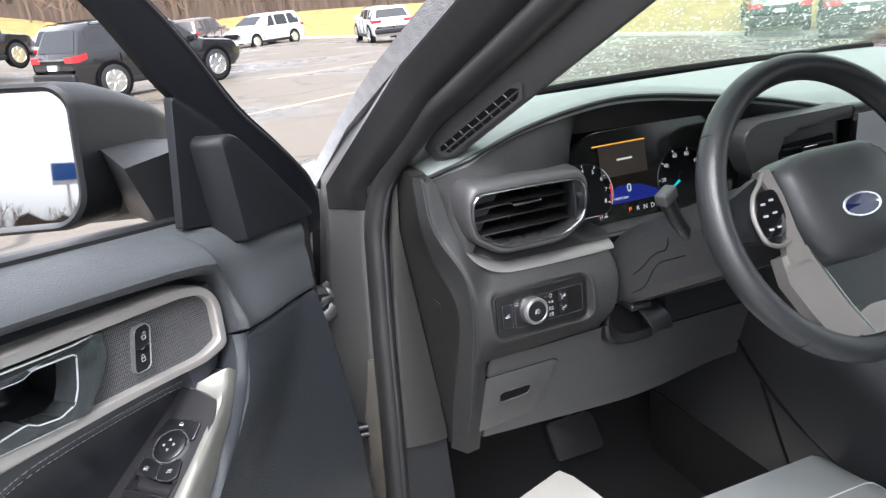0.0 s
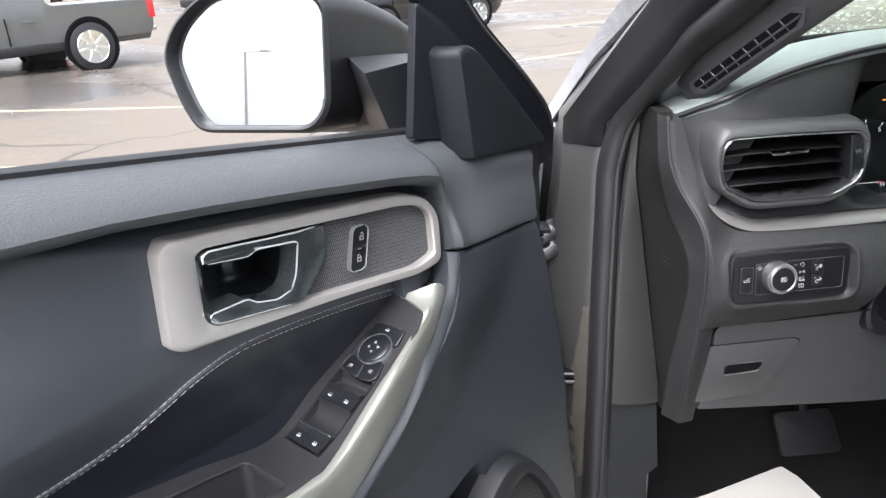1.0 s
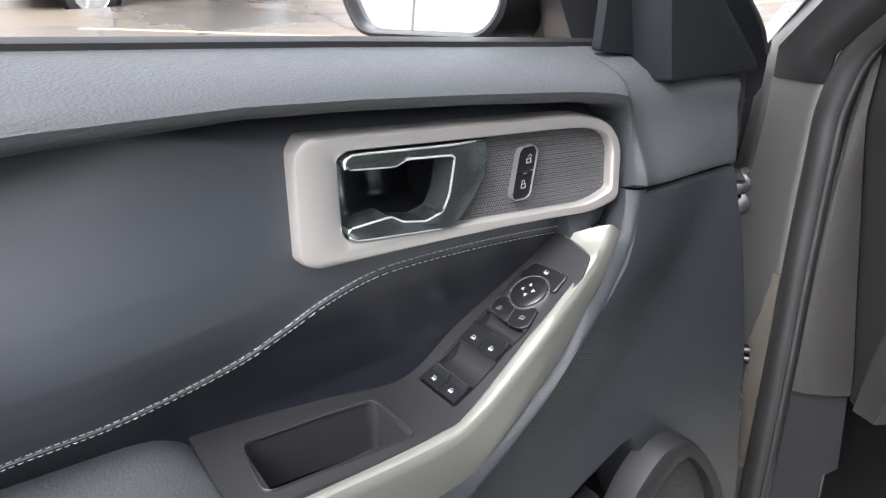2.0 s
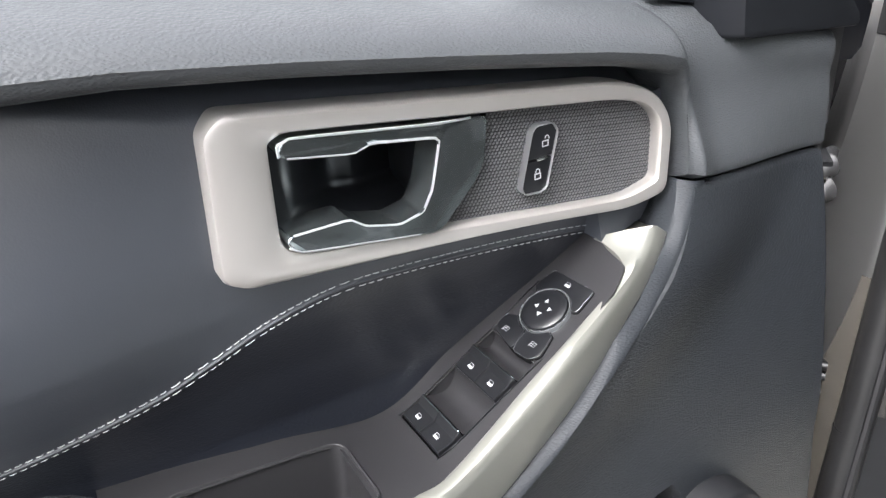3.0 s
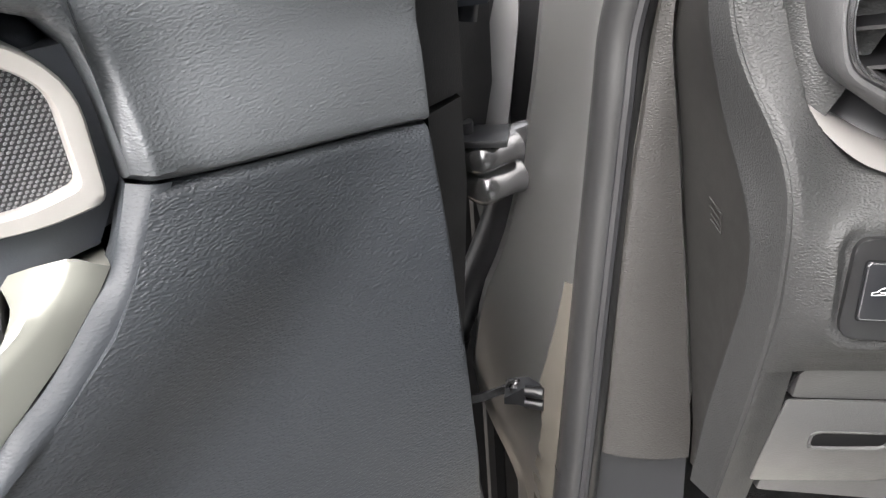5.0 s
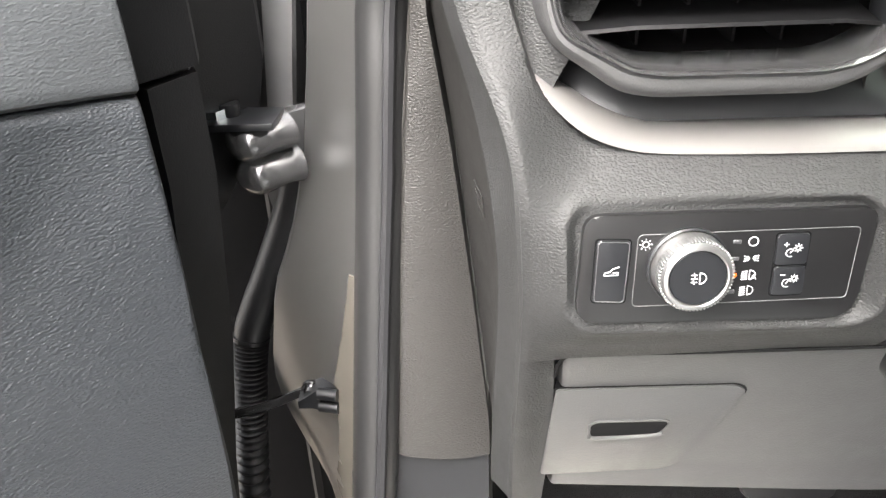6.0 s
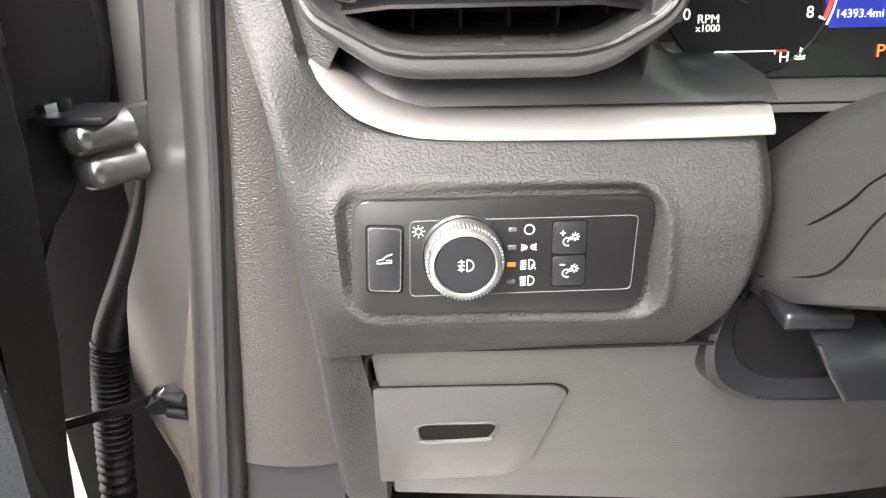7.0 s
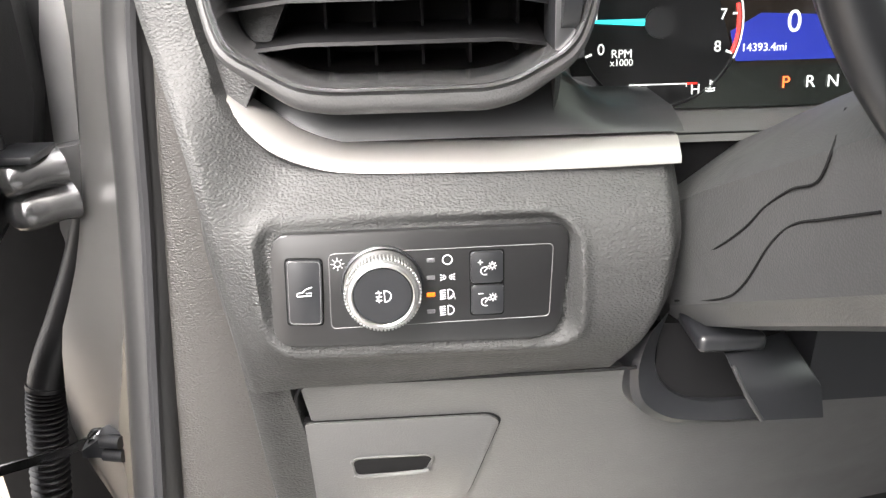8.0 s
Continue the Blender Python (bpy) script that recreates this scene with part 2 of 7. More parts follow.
def tube(path, r, k=10, bm=None, m=None, flat=1.0, closed=False):
    """A round bar along the path; r: a number or a function of 0..1."""
    P = [Vector(p) for p in path]
    rings, side = [], None
    for i, p in enumerate(P):
        a, b = (P[i - 1], P[(i + 1) % len(P)]) if closed else (P[max(i - 1, 0)], P[min(i + 1, len(P) - 1)])
        d = (b - a).normalized()
        if side is None:
            side = d.cross(Vector((0, 0, 1)) if abs(d.z) < 0.9 else Vector((0, 1, 0))).normalized()
        side = (side - d * side.dot(d)).normalized()
        up = side.cross(d)
        q = r(i / (len(P) - 1)) if callable(r) else r
        rings.append([p + side * math.cos(2 * math.pi * j / k) * q + up * math.sin(2 * math.pi * j / k) * q * flat for j in range(k)])
    if closed:
        rings.append(rings[0])
    own = loft(rings, caps=not closed)
    if closed:
        bmesh.ops.remove_doubles(own, verts=own.verts, dist=1e-6)
    return join(own, bm, m)


def lathe(profile, k=32, bm=None, m=None):
    """Turned round the y axis: profile of (radius, y)."""
    own = loft([[(r * math.cos(2 * math.pi * j / k), y, r * math.sin(2 * math.pi * j / k)) for j in range(k)] for r, y in profile])
    return join(own, bm, m)


def block(x0, y0, z0, x1, y1, z1, bevel=0.0, seg=2, bm=None, m=None):
    own = bmesh.new()
    bmesh.ops.create_cube(own, size=1.0, matrix=Matrix.LocRotScale(((x0 + x1) / 2, (y0 + y1) / 2, (z0 + z1) / 2), None, (abs(x1 - x0), abs(y1 - y0), abs(z1 - z0))))
    if bevel:
        bmesh.ops.bevel(own, geom=own.edges[:], offset=bevel, segments=seg, affect="EDGES", profile=0.6, clamp_overlap=True)
    return join(own, bm, m)


def sheet(f, us, vs, back=None, bm=None, m=None):
    """A surface f(u, v) over two lists of steps; back: a vector by which its rim is carried back, to give it body."""
    own = bmesh.new()
    V = [[own.verts.new(f(u, v)) for v in vs] for u in us]
    for a, b in zip(V, V[1:]):
        for i in range(len(vs) - 1):
            own.faces.new((a[i], a[i + 1], b[i + 1], b[i]))
    if back is not None:
        rim = [r[0] for r in V] + V[-1][1:] + [r[-1] for r in V[-2::-1]] + V[0][-2:0:-1]
        low = [own.verts.new(v.co + Vector(back)) for v in rim]
        k = len(rim)
        for i in range(k):
            own.faces.new((rim[i], rim[(i + 1) % k], low[(i + 1) % k], low[i]))
    return join(own, bm, m)


def steps(a, b, n):
    return [a + (b - a) * i / n for i in range(n + 1)]


def ring_frame(outer, inner, y_out, y_top, y_in, bm=None, m=None, crest=0.5):
    """A raised frame between two outlines of equal count: foot, crest and inner wall."""
    mid = [Vector(a) * (1 - crest) + Vector(b) * crest for a, b in zip(outer, inner)]
    a1 = [Vector(a) * 0.85 + Vector(b) * 0.15 for a, b in zip(outer, inner)]
    b1 = [Vector(a) * 0.12 + Vector(b) * 0.88 for a, b in zip(outer, inner)]
    a0 = [Vector(a) * 0.96 + Vector(b) * 0.04 for a, b in zip(outer, inner)]
    b0 = [Vector(a) * 0.03 + Vector(b) * 0.97 for a, b in zip(outer, inner)]
    h = y_out - y_top
    rows = [(outer, y_out), (outer, y_top + 0.22 * h), (a0, y_top + 0.09 * h), (a1, y_top + 0.02 * h), (mid, y_top), (b1, y_top + 0.03 * h), (b0, y_top + 0.10 * h), (inner, y_top + 0.24 * h), (inner, y_in)]
    return loft([[(p[0], y, p[1]) for p in row] for row, y in rows], caps=False, bm=bm, m=m)


def words(name, body, size, m, material, parent, label=""):
    """Raised lettering in the built-in font, in the plane that m gives (x right, y up)."""
    c = bpy.data.curves.new(name, "FONT")
    c.body, c.size, c.extrude, c.align_x, c.align_y = body, size, 0.0001, "CENTER", "CENTER"
    tmp = new("tmp", c)
    me = bpy.data.meshes.new_from_object(tmp)
    bpy.data.objects.remove(tmp)
    me.materials.clear()
    me.materials.append(material)
    ob = new(name, me)
    ob.parent, ob.matrix_basis = parent, m
    if label:
        ob["label"] = label
    return ob

# ---- the open driver's door (its own axes: x to the hinge, y outwards, z up) ----
DOOR_AT = pose(0.21, 1.13, 0, 0, 0, 45.7)
door = thing("driver_door", "open grey car door with black leather trim and silver accents", "car door", DOOR_AT)

BELT = [(-1.0, 1.372), (-0.74, 1.345), (-0.53, 1.318), (-0.255, 1.28), (-0.10, 1.248)]
GROOVE = [(-1.0, 1.300), (-0.75, 1.301), (-0.63, 1.296), (-0.555, 1.287), (-0.465, 1.274), (-0.36, 1.257), (-0.322, 1.248), (-0.301, 1.240), (-0.292, 1.226), (-0.2880, 1.205), (-0.2868, 1.1655), (-0.09, 1.143)]
RAMP = [(-1.0, 1.075), (-0.65, 1.058), (-0.56, 1.049), (-0.52, 1.046), (-0.50, 1.05), (-0.448, 1.079), (-0.38, 1.113), (-0.345, 1.137), (-0.3, 1.16)]


def ramp(x):
    return sum(lerp(x + d, RAMP) for d in (-0.012, -0.006, 0, 0.006, 0.012)) / 5


# upper pad: rolls from the window seal out to the cabin, and back under its lower lip
def pad(x, v):
    zt, zb = lerp(x, BELT), lerp(x, GROOVE)
    front = step(-0.31, -0.25, x)
    wide = [(0, -0.072), (0.06, -0.094), (0.15, -0.116), (0.3, -0.138), (0.5, -0.151), (0.7, -0.156), (0.86, -0.154), (0.95, -0.148), (1, -0.126)]
    flat = [(0, -0.08), (0.05, -0.1), (0.15, -0.118), (0.3, -0.128), (0.6, -0.134), (0.97, -0.136), (1, -0.131)]
    y = lerp(v, wide) * (1 - front) + lerp(v, flat) * front
    y -= 0.019 * (1 - step(0.0, 0.17, x + 0.2785)) * step(0.5, 1.0, v) * step(-0.289, -0.287, x)
    y += 0.011 * (1 - step(0.0, 0.0105, x + 0.2868)) * step(0.35, 0.6, v) * step(-0.290, -0.287, x)
    y -= 0.012 * step(0.45, 0.12, v) * step(-0.24, -0.15, x)
    return (x, y + 0.05 * step(-0.112, -0.098, x) ** 2, zt + (zb - zt) * v)


V = [0, 0.02, 0.05, 0.09, 0.14, 0.2, 0.27, 0.35, 0.44, 0.53, 0.62, 0.7, 0.77, 0.83, 0.88, 0.92, 0.95, 0.975, 1]
XS = steps(-1.0, -0.34, 50) + steps(-0.335, -0.27, 40) + steps(-0.265, -0.125, 18) + steps(-0.12, -0.098, 8)
part("upper_pad", sheet(pad, XS, V, (0, 0.05, 0)), PADHIDE_LIT, door, "dark grey grained leather upper pad")

# middle panel: swells behind the handle and falls back under it to the armrest
def middle(x, v):
    zt, zb = lerp(x, GROOVE) + 0.012, ramp(x) - 0.02
    z = zt + (zb - zt) * v
    y = lerp(z, [(1.03, -0.112), (1.07, -0.106), (1.11, -0.112), (1.14, -0.120), (1.165, -0.125), (1.2, -0.1285), (1.32, -0.1285)])
    full = lerp(z, [(1.03, -0.10), (1.08, -0.108), (1.11, -0.121), (1.13, -0.133), (1.15, -0.1415), (1.165, -0.1445), (1.18, -0.1435), (1.2, -0.1395), (1.22, -0.1335), (1.24, -0.1265), (1.26, -0.119), (1.29, -0.106), (1.32, -0.093)])
    left = step(-0.585, -0.76, x)
    y = y * (1 - left) + full * left
    d = zt - z
    y = max(y, lerp(d, [(0, -0.095), (0.012, -0.112), (0.02, -0.124), (0.032, -0.137), (0.05, -0.16)]) * left + (1 - left) * lerp(d, [(0, -0.082), (0.008, -0.092), (0.014, -0.104), (0.022, -0.117), (0.032, -0.1255), (0.045, -0.129), (0.06, -0.16)]))
    back = lerp(x, [(-1.0, 0.03), (-0.75, 0.012), (-0.6, 0.0), (-0.3, 0.0)])
    hole = step(-0.586, -0.574, x) * step(-0.453, -0.465, x) * step(1.186, 1.192, z + 0.13 * (x + 0.52)) * step(1.255, 1.249, z + 0.13 * (x + 0.52))
    return (x, y + back * step(1.2, 1.08, z) + 0.075 * hole, z)


part("middle_panel", sheet(middle, steps(-1.0, -0.60, 40) + steps(-0.592, -0.44, 38) + steps(-0.43, -0.275, 16), steps(0, 1, 80), (0, 0.05, 0)), SMOOTH, door, "smooth black vinyl middle panel")

# stitched seam: a double row of pale stitches either side of a welt
SEAM = spline([(-0.90, 1.096), (-0.80, 1.106), (-0.735, 1.109), (-0.657, 1.122), (-0.62, 1.134), (-0.584, 1.148), (-0.545, 1.157), (-0.505, 1.157), (-0.433, 1.150), (-0.37, 1.141), (-0.325, 1.132)], 24)


def skin_y(x, z):
    zt, zb = lerp(x, GROOVE) + 0.012, ramp(x) - 0.02
    return middle(x, (z - zt) / (zb - zt))[1]


bm = bmesh.new()
for shift in (0.0030, -0.0030):
    line = []
    for p, q in zip(SEAM, SEAM[1:]):
        d = (q - p).normalized()
        line.append(Vector((p.x, p.y)) + Vector((-d.y, d.x)) * shift)
    k, i = 0, 0
    total = 0.0
    pts = []
    for a, b in zip(line, line[1:]):
        n = max(1, int((b - a).length / 0.0008))
        pts += [a.lerp(b, j / n) for j in range(n)]
    for j in range(0, len(pts) - 6, 6):
        s = [pts[j], pts[j + 2], pts[j + 4]]
        tube([(p[0], skin_y(p[0], p[1]) - 0.0004 - (0.0006 if c == 1 else 0), p[1]) for c, p in enumerate(s)], 0.00034, 5, bm)
part("stitching", bm, THREAD, door, "double row of white stitches")
# lower piece of the panel, sewn on below the seam
SEAMZ = [(p.x, p.y) for p in SEAM]
def lower_piece(x, v):
    zt, zb = lerp(x, SEAMZ), ramp(x) - 0.02
    z = zt + (zb - zt) * v
    return (x, skin_y(x, z) - 0.0006, z)
part("lower_piece", sheet(lower_piece, steps(-0.90, -0.325, 70), steps(0, 1, 30), (0, 0.004, 0)), LOWHIDE, door, "smooth black lower trim below the seam")
part("seam_welt", tube([(p.x, skin_y(p.x, p.y) + 0.0002, p.y) for p in SEAM], 0.0014, 6), SMOOTH, door)

# the front panel's leading edge (EDGE_IN) and the crest of the leather roll beside it (CREST)
EDGE_IN = [(-0.2880, -0.1424, 1.1655), (-0.2964, -0.1505, 1.1510), (-0.3073, -0.1570, 1.1330), (-0.3220, -0.1630, 1.1210), (-0.3477, -0.1706, 1.0990), (-0.3708, -0.1765, 1.0840), (-0.4050, -0.1810, 1.0530), (-0.4400, -0.1840, 1.0300), (-0.4850, -0.1880, 1.0050), (-0.5300, -0.1900, 0.9920), (-0.6800, -0.1910, 0.9850)]
CREST = [(-0.2770, -0.1520, 1.1640), (-0.2895, -0.1600, 1.1470), (-0.3030, -0.1665, 1.1270), (-0.3185, -0.1710, 1.1090), (-0.3475, -0.1795, 1.0865), (-0.3745, -0.1865, 1.0710), (-0.4150, -0.1920, 1.0400), (-0.4530, -0.1940, 1.0150), (-0.5000, -0.1960, 0.9880), (-0.5450, -0.1970, 0.9720), (-0.6900, -0.1970, 0.9650)]
FILL = [(1.121, -0.322), (1.133, -0.3073), (1.151, -0.2964), (1.1655, -0.288), (1.23, -0.286)]


def corner(u, v):
    """Smooth hollow between the bezel and the leading edge of the front panel."""
    z = 1.134 + 0.094 * v
    xe = lerp(z, FILL) + 0.003
    return (-0.350 + (xe + 0.350) * u, -0.1312 + 0.004 * step(0.4, 1.0, u) - 0.006 * step(0.3, 0.0, v) * (1 - u), z)


part("corner_fill", sheet(corner, steps(0, 1, 24), steps(0, 1, 20), (0, 0.02, 0)), SMOOTH, door, "smooth black corner beside the bezel")

# silver handle bezel and what it frames
OUTER = [(-0.600, 1.268), (-0.590, 1.2765), (-0.452, 1.2590), (-0.345, 1.2455), (-0.313, 1.2345), (-0.2945, 1.211), (-0.2955, 1.158), (-0.328, 1.1545), (-0.425, 1.169), (-0.594, 1.185), (-0.605, 1.192)]
INNER = [(-0.569, 1.258), (-0.561, 1.2615), (-0.45, 1.2470), (-0.346, 1.2340), (-0.320, 1.2262), (-0.3058, 1.212), (-0.3058, 1.170), (-0.332, 1.1640), (-0.43, 1.1772), (-0.566, 1.1978), (-0.571, 1.205)]
def outline(pts, rs):
    out = []
    for i, p in enumerate(pts):
        P, a, b = Vector(p), Vector(pts[i - 1]), Vector(pts[(i + 1) % len(pts)])
        q = min(rs[i], (a - P).length * 0.48, (b - P).length * 0.48)
        s, e = P + (a - P).normalized() * q, P + (b - P).normalized() * q
        out += [s * (1 - t) ** 2 + P * 2 * t * (1 - t) + e * t * t for t in (0, 0.25, 0.5, 0.75, 1)]
    return out


RO = [0.005, 0.005, 0.05, 0.03, 0.02, 0.02, 0.008, 0.02, 0.05, 0.005, 0.005]
RI = [0.003, 0.004, 0.05, 0.02, 0.012, 0.012, 0.005, 0.02, 0.05, 0.006, 0.004]
bezel = part("handle_bezel", ring_frame(outline(OUTER, RO), outline(INNER, RI), -0.122, -0.1435, -0.122, crest=0.45), SILVER, door, "satin silver painted bezel")
# recessed mesh field
FIELD = [(-0.4365, 1.2465), (-0.345, 1.2350), (-0.319, 1.227), (-0.3045, 1.212), (-0.3045, 1.169), (-0.332, 1.1625), (-0.4815, 1.1840), (-0.445, 1.213)]
part("mesh_insert", prism(outline(FIELD, [0.002, 0.02, 0.012, 0.012, 0.005, 0.02, 0.002, 0.01]), -0.1330, -0.118), MESHBASE, bezel, "dark woven-pattern insert")


def inside(p, poly):
    """Whether the point lies in the outline."""
    hit = False
    for i, a in enumerate(poly):
        b = poly[i - 1]
        if (a[1] > p[1]) != (b[1] > p[1]) and p[0] < (b[0] - a[0]) * (p[1] - a[1]) / (b[1] - a[1]) + a[0]:
            hit = not hit
    return hit


vs, fs = [], []
for i in range(-40, 60):
    for j in range(-30, 40):
        x, z = -0.40 + 0.00265 * i + 0.00132 * (j % 2), 1.205 + 0.00205 * j - 0.13 * 0.00265 * i
        if not inside((x, z), FIELD):
            continue
        k = len(vs)
        for q, y in ((1.0, -0.1328), (0.62, -0.1337)):
            for a in range(6):
                u, w = 0.00118 * q * math.cos(a * math.pi / 3), 0.00082 * q * math.sin(a * math.pi / 3)
                vs.append((x + u * 0.88 - w * 0.47, y, z + u * 0.47 + w * 0.88))
        fs += [(k + a, k + (a + 1) % 6, k + 6 + (a + 1) % 6, k + 6 + a) for a in range(6)] + [tuple(range(k + 6, k + 12))]
me = bpy.data.meshes.new("weave_dots")
me.from_pydata(vs, [], fs)
me.materials.append(DOTS)
dots = new("weave_dots", me)
dots.parent = bezel
dots["kind"] = "stuff"
# pull handle: polished frame open to the rear, with a scooped cup behind
HANDLE = [(-0.566, 1.2570), (-0.559, 1.2595), (-0.4405, 1.2435), (-0.4440, 1.217), (-0.451, 1.207), (-0.478, 1.1875), (-0.485, 1.1862), (-0.562, 1.1985), (-0.569, 1.203), (-0.569, 1.2085), (-0.534, 1.2085), (-0.525, 1.2020), (-0.505, 1.1968), (-0.490, 1.200), (-0.483, 1.212), (-0.4762, 1.2385), (-0.479, 1.2412), (-0.517, 1.2470), (-0.527, 1.2440), (-0.566, 1.2505)]
def blade_dip(x):
    """The handle's blade slopes back towards the woven panel."""
    return 0.007 * step(-0.482, -0.441, x)


bm = prism(outline(HANDLE, [0.003] * 20), -0.1455, -0.120, 0.0034, 4)
for v in bm.verts:
    if v.co.y < -0.126:
        v.co.y += blade_dip(v.co.x)
part("pull_handle", bm, HANDLEMET, bezel, "polished satin-chrome inner door handle")
# thin pale tubes paint the glint on the handle's bevels
for ids in ([19, 0, 1, 2], [9, 10, 11, 12, 13, 14, 15, 16, 17, 18, 19], [6, 7, 8]):
    line = [Vector(HANDLE[i]) for i in ids]
    mid = Vector((-0.50, 1.222))
    path = []
    for a, b in zip(line, line[1:]):
        path += [a.lerp(b, t) for t in (0.1, 0.3, 0.5, 0.7, 0.9)]
    part("handle_glint", tube([(p.x, -0.1449 + blade_dip(p.x), p.y) for p in path], 0.0008, 6), EDGEGLINT, bezel, "pale line for the glint on the handle's edge")
def cup(u, v):
    x = -0.5665 + 0.1 * u
    zt, zb = 1.2600 - 0.0132 * u, 1.1985 - 0.013 * u
    s = min(1, math.sin(math.pi * min(max(v, 0), 1)) * 1.6)
    return (x, -0.124 + 0.034 * step(0.0, 0.5, u) * s + 0.016 * step(0.55, 1.0, u) * s, zt + (zb - zt) * v)
part("handle_cup", sheet(cup, steps(0, 1, 24), steps(0, 1, 20)), CUPBLACK, bezel, "black scooped finger cup")
part("cup_wall", block(-0.475, -0.128, 1.186, -0.468, -0.07, 1.243, 0.002), CUPBLACK, bezel)

# lock rocker
LOCK = [(-0.405, 1.2295), (-0.392, 1.2290), (-0.3885, 1.2235), (-0.3975, 1.188), (-0.4025, 1.1855), (-0.4145, 1.1865), (-0.4175, 1.191), (-0.4085, 1.2265)]
def scaled(pts, sx, sz=None):
    c = sum((Vector(p) for p in pts), Vector((0, 0))) / len(pts)
    return [(c.x + (p[0] - c.x) * sx, c.y + (p[1] - c.y) * (sz or sx)) for p in pts]
lock = part("lock_switch", ring_frame(outline(LOCK, [0.003] * 8), outline(scaled(LOCK, 0.94, 0.978), [0.002] * 8), -0.1325, -0.1388, -0.1335), LOCKRIM, door, "door lock rocker with bright rim")
inner = scaled(LOCK, 0.93, 0.972)
def cut(pts, z, above):
    out = []
    for i, p in enumerate(pts):
        q = pts[(i + 1) % len(pts)]
        if (p[1] > z) == above:
            out.append(p)
        if (p[1] > z) != (q[1] > z):
            t = (z - p[1]) / (q[1] - p[1])
            out.append((p[0] + (q[0] - p[0]) * t, z))
    return out
for above, z in ((True, 1.2085), (False, 1.2070)):
    part("lock_button", prism(cut(inner, z, above), -0.1376, -0.131, 0.0008), SATIN, lock)
part("rocker_clip", block(-0.4055, -0.1388, 1.2068, -0.397, -0.137, 1.2087, 0.0006), BRIGHT, lock)


def padlock(cx, cz, opened, parent, y):
    bm = bmesh.new()
    def bar(x0, z0, x1, z1):
        block(cx + x0, y - 0.0001, cz + z0, cx + x1, y + 0.0006, cz + z1, bm=bm)
    for b in ((-0.0024, -0.0034, 0.0024, -0.0028), (-0.0024, 0.0, 0.0024, 0.0006), (-0.0024, -0.0034, -0.0018, 0.0006), (0.0018, -0.0034, 0.0024, 0.0006)):
        bar(*b)
    s = 0.0012 if opened else 0.0
    tube([(cx + s + 0.0015 * math.cos(a), y, cz + 0.0018 + 0.0018 * math.sin(a)) for a in steps(-0.4 if opened else -0.9, math.pi + (0.0 if opened else 0.9), 10)], 0.0003, 5, bm)
    part("lock_icon", bm, ICON, parent)


padlock(-0.3985, 1.2183, True, lock, -0.1379)
padlock(-0.4045, 1.1982, False, lock, -0.1379)

# front panel below the seam; it leans towards the cabin further down
BOLSTER = [(0.4, -0.8), (0.80, -0.70), (0.85, -0.655), (0.93, -0.555), (0.965, -0.53), (0.988, -0.500), (1.015, -0.453), (1.040, -0.415), (1.071, -0.3745), (1.0865, -0.3475), (1.109, -0.3185), (1.127, -0.303), (1.147, -0.2895), (1.1685, -0.2785)]
PROUD = [(0.85, 0.0), (0.9, 0.002), (0.95, 0.006), (1.0, 0.014), (1.05, 0.023), (1.09, 0.026), (1.12, 0.0275), (1.145, 0.024), (1.17, 0.019)]
def panel_flat(x, z):
    return -lerp(z, PROUD) * (1 - step(0.0, 0.17, x - lerp(z, BOLSTER))) + lerp(z, [(0.4, -0.185), (0.8, -0.19), (0.92, -0.188), (1.0, -0.176), (1.08, -0.157), (1.15, -0.1345), (1.2, -0.13)])
def panel_y(x, z):
    return sum(panel_flat(x, z + d) for d in (-0.018, -0.012, -0.006, 0, 0.006, 0.012, 0.018)) / 7
def front_panel(u, v):
    zt = 1.162
    zb = lerp(u, [(0, 0.80), (0.2, 0.835), (0.45, 0.905), (0.55, 0.925), (0.62, 0.9), (0.8, 0.7), (1.0, 0.42)])
    z = zb + (zt - zb) * v
    xl, xr = lerp(z, BOLSTER) + 0.002, lerp(z, [(0.4, -0.02), (0.71, -0.098), (0.9, -0.117), (1.0, -0.112), (1.143, -0.098)]) - 0.004
    x = xl + (xr - xl) * u
    top = lerp(x, [(-0.2785, 1.1635), (-0.09, 1.1415)])
    z = min(z, top)
    y = panel_y(x, z)
    y += 0.02 * (1 - step(0, 0.02, v)) ** 2
    y += 0.03 * step(-0.012, 0.0, x - xr) ** 2 + 0.004 * step(top - 0.004, top, z)
    return (x, y, z)
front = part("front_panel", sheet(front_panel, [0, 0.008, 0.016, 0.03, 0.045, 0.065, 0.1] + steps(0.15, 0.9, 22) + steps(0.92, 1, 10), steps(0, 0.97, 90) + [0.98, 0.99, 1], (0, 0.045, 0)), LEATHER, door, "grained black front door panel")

# armrest top with the switch ramp, cut open for the switch bank and the grab pocket
EDGE_Y = [(-0.60, -0.189), (-0.535, -0.188), (-0.5055, -0.186), (-0.4528, -0.179), (-0.4148, -0.1775), (-0.3716, -0.1735), (-0.3547, -0.1655), (-0.350, -0.131)]
def rest(x, y):
    y = max(y, lerp(x, EDGE_Y) - 0.001)
    z = ramp(x) + 0.12 * (y + 0.17) * step(-0.52, -0.6, x)
    return (x, y, z - 0.0005)
xs = sorted(steps(-0.692, -0.34, 90) + [-0.664, -0.556, -0.5085, -0.4330])
ys = sorted(steps(-0.192, -0.086, 12) + [-0.1775, -0.1275, -0.1705, -0.1232])
bm = sheet(rest, xs, ys, (0, 0, -0.05))
holes = ((-0.664, -0.556, -0.1775, -0.1275), (-0.5085, -0.4330, -0.1705, -0.1232))
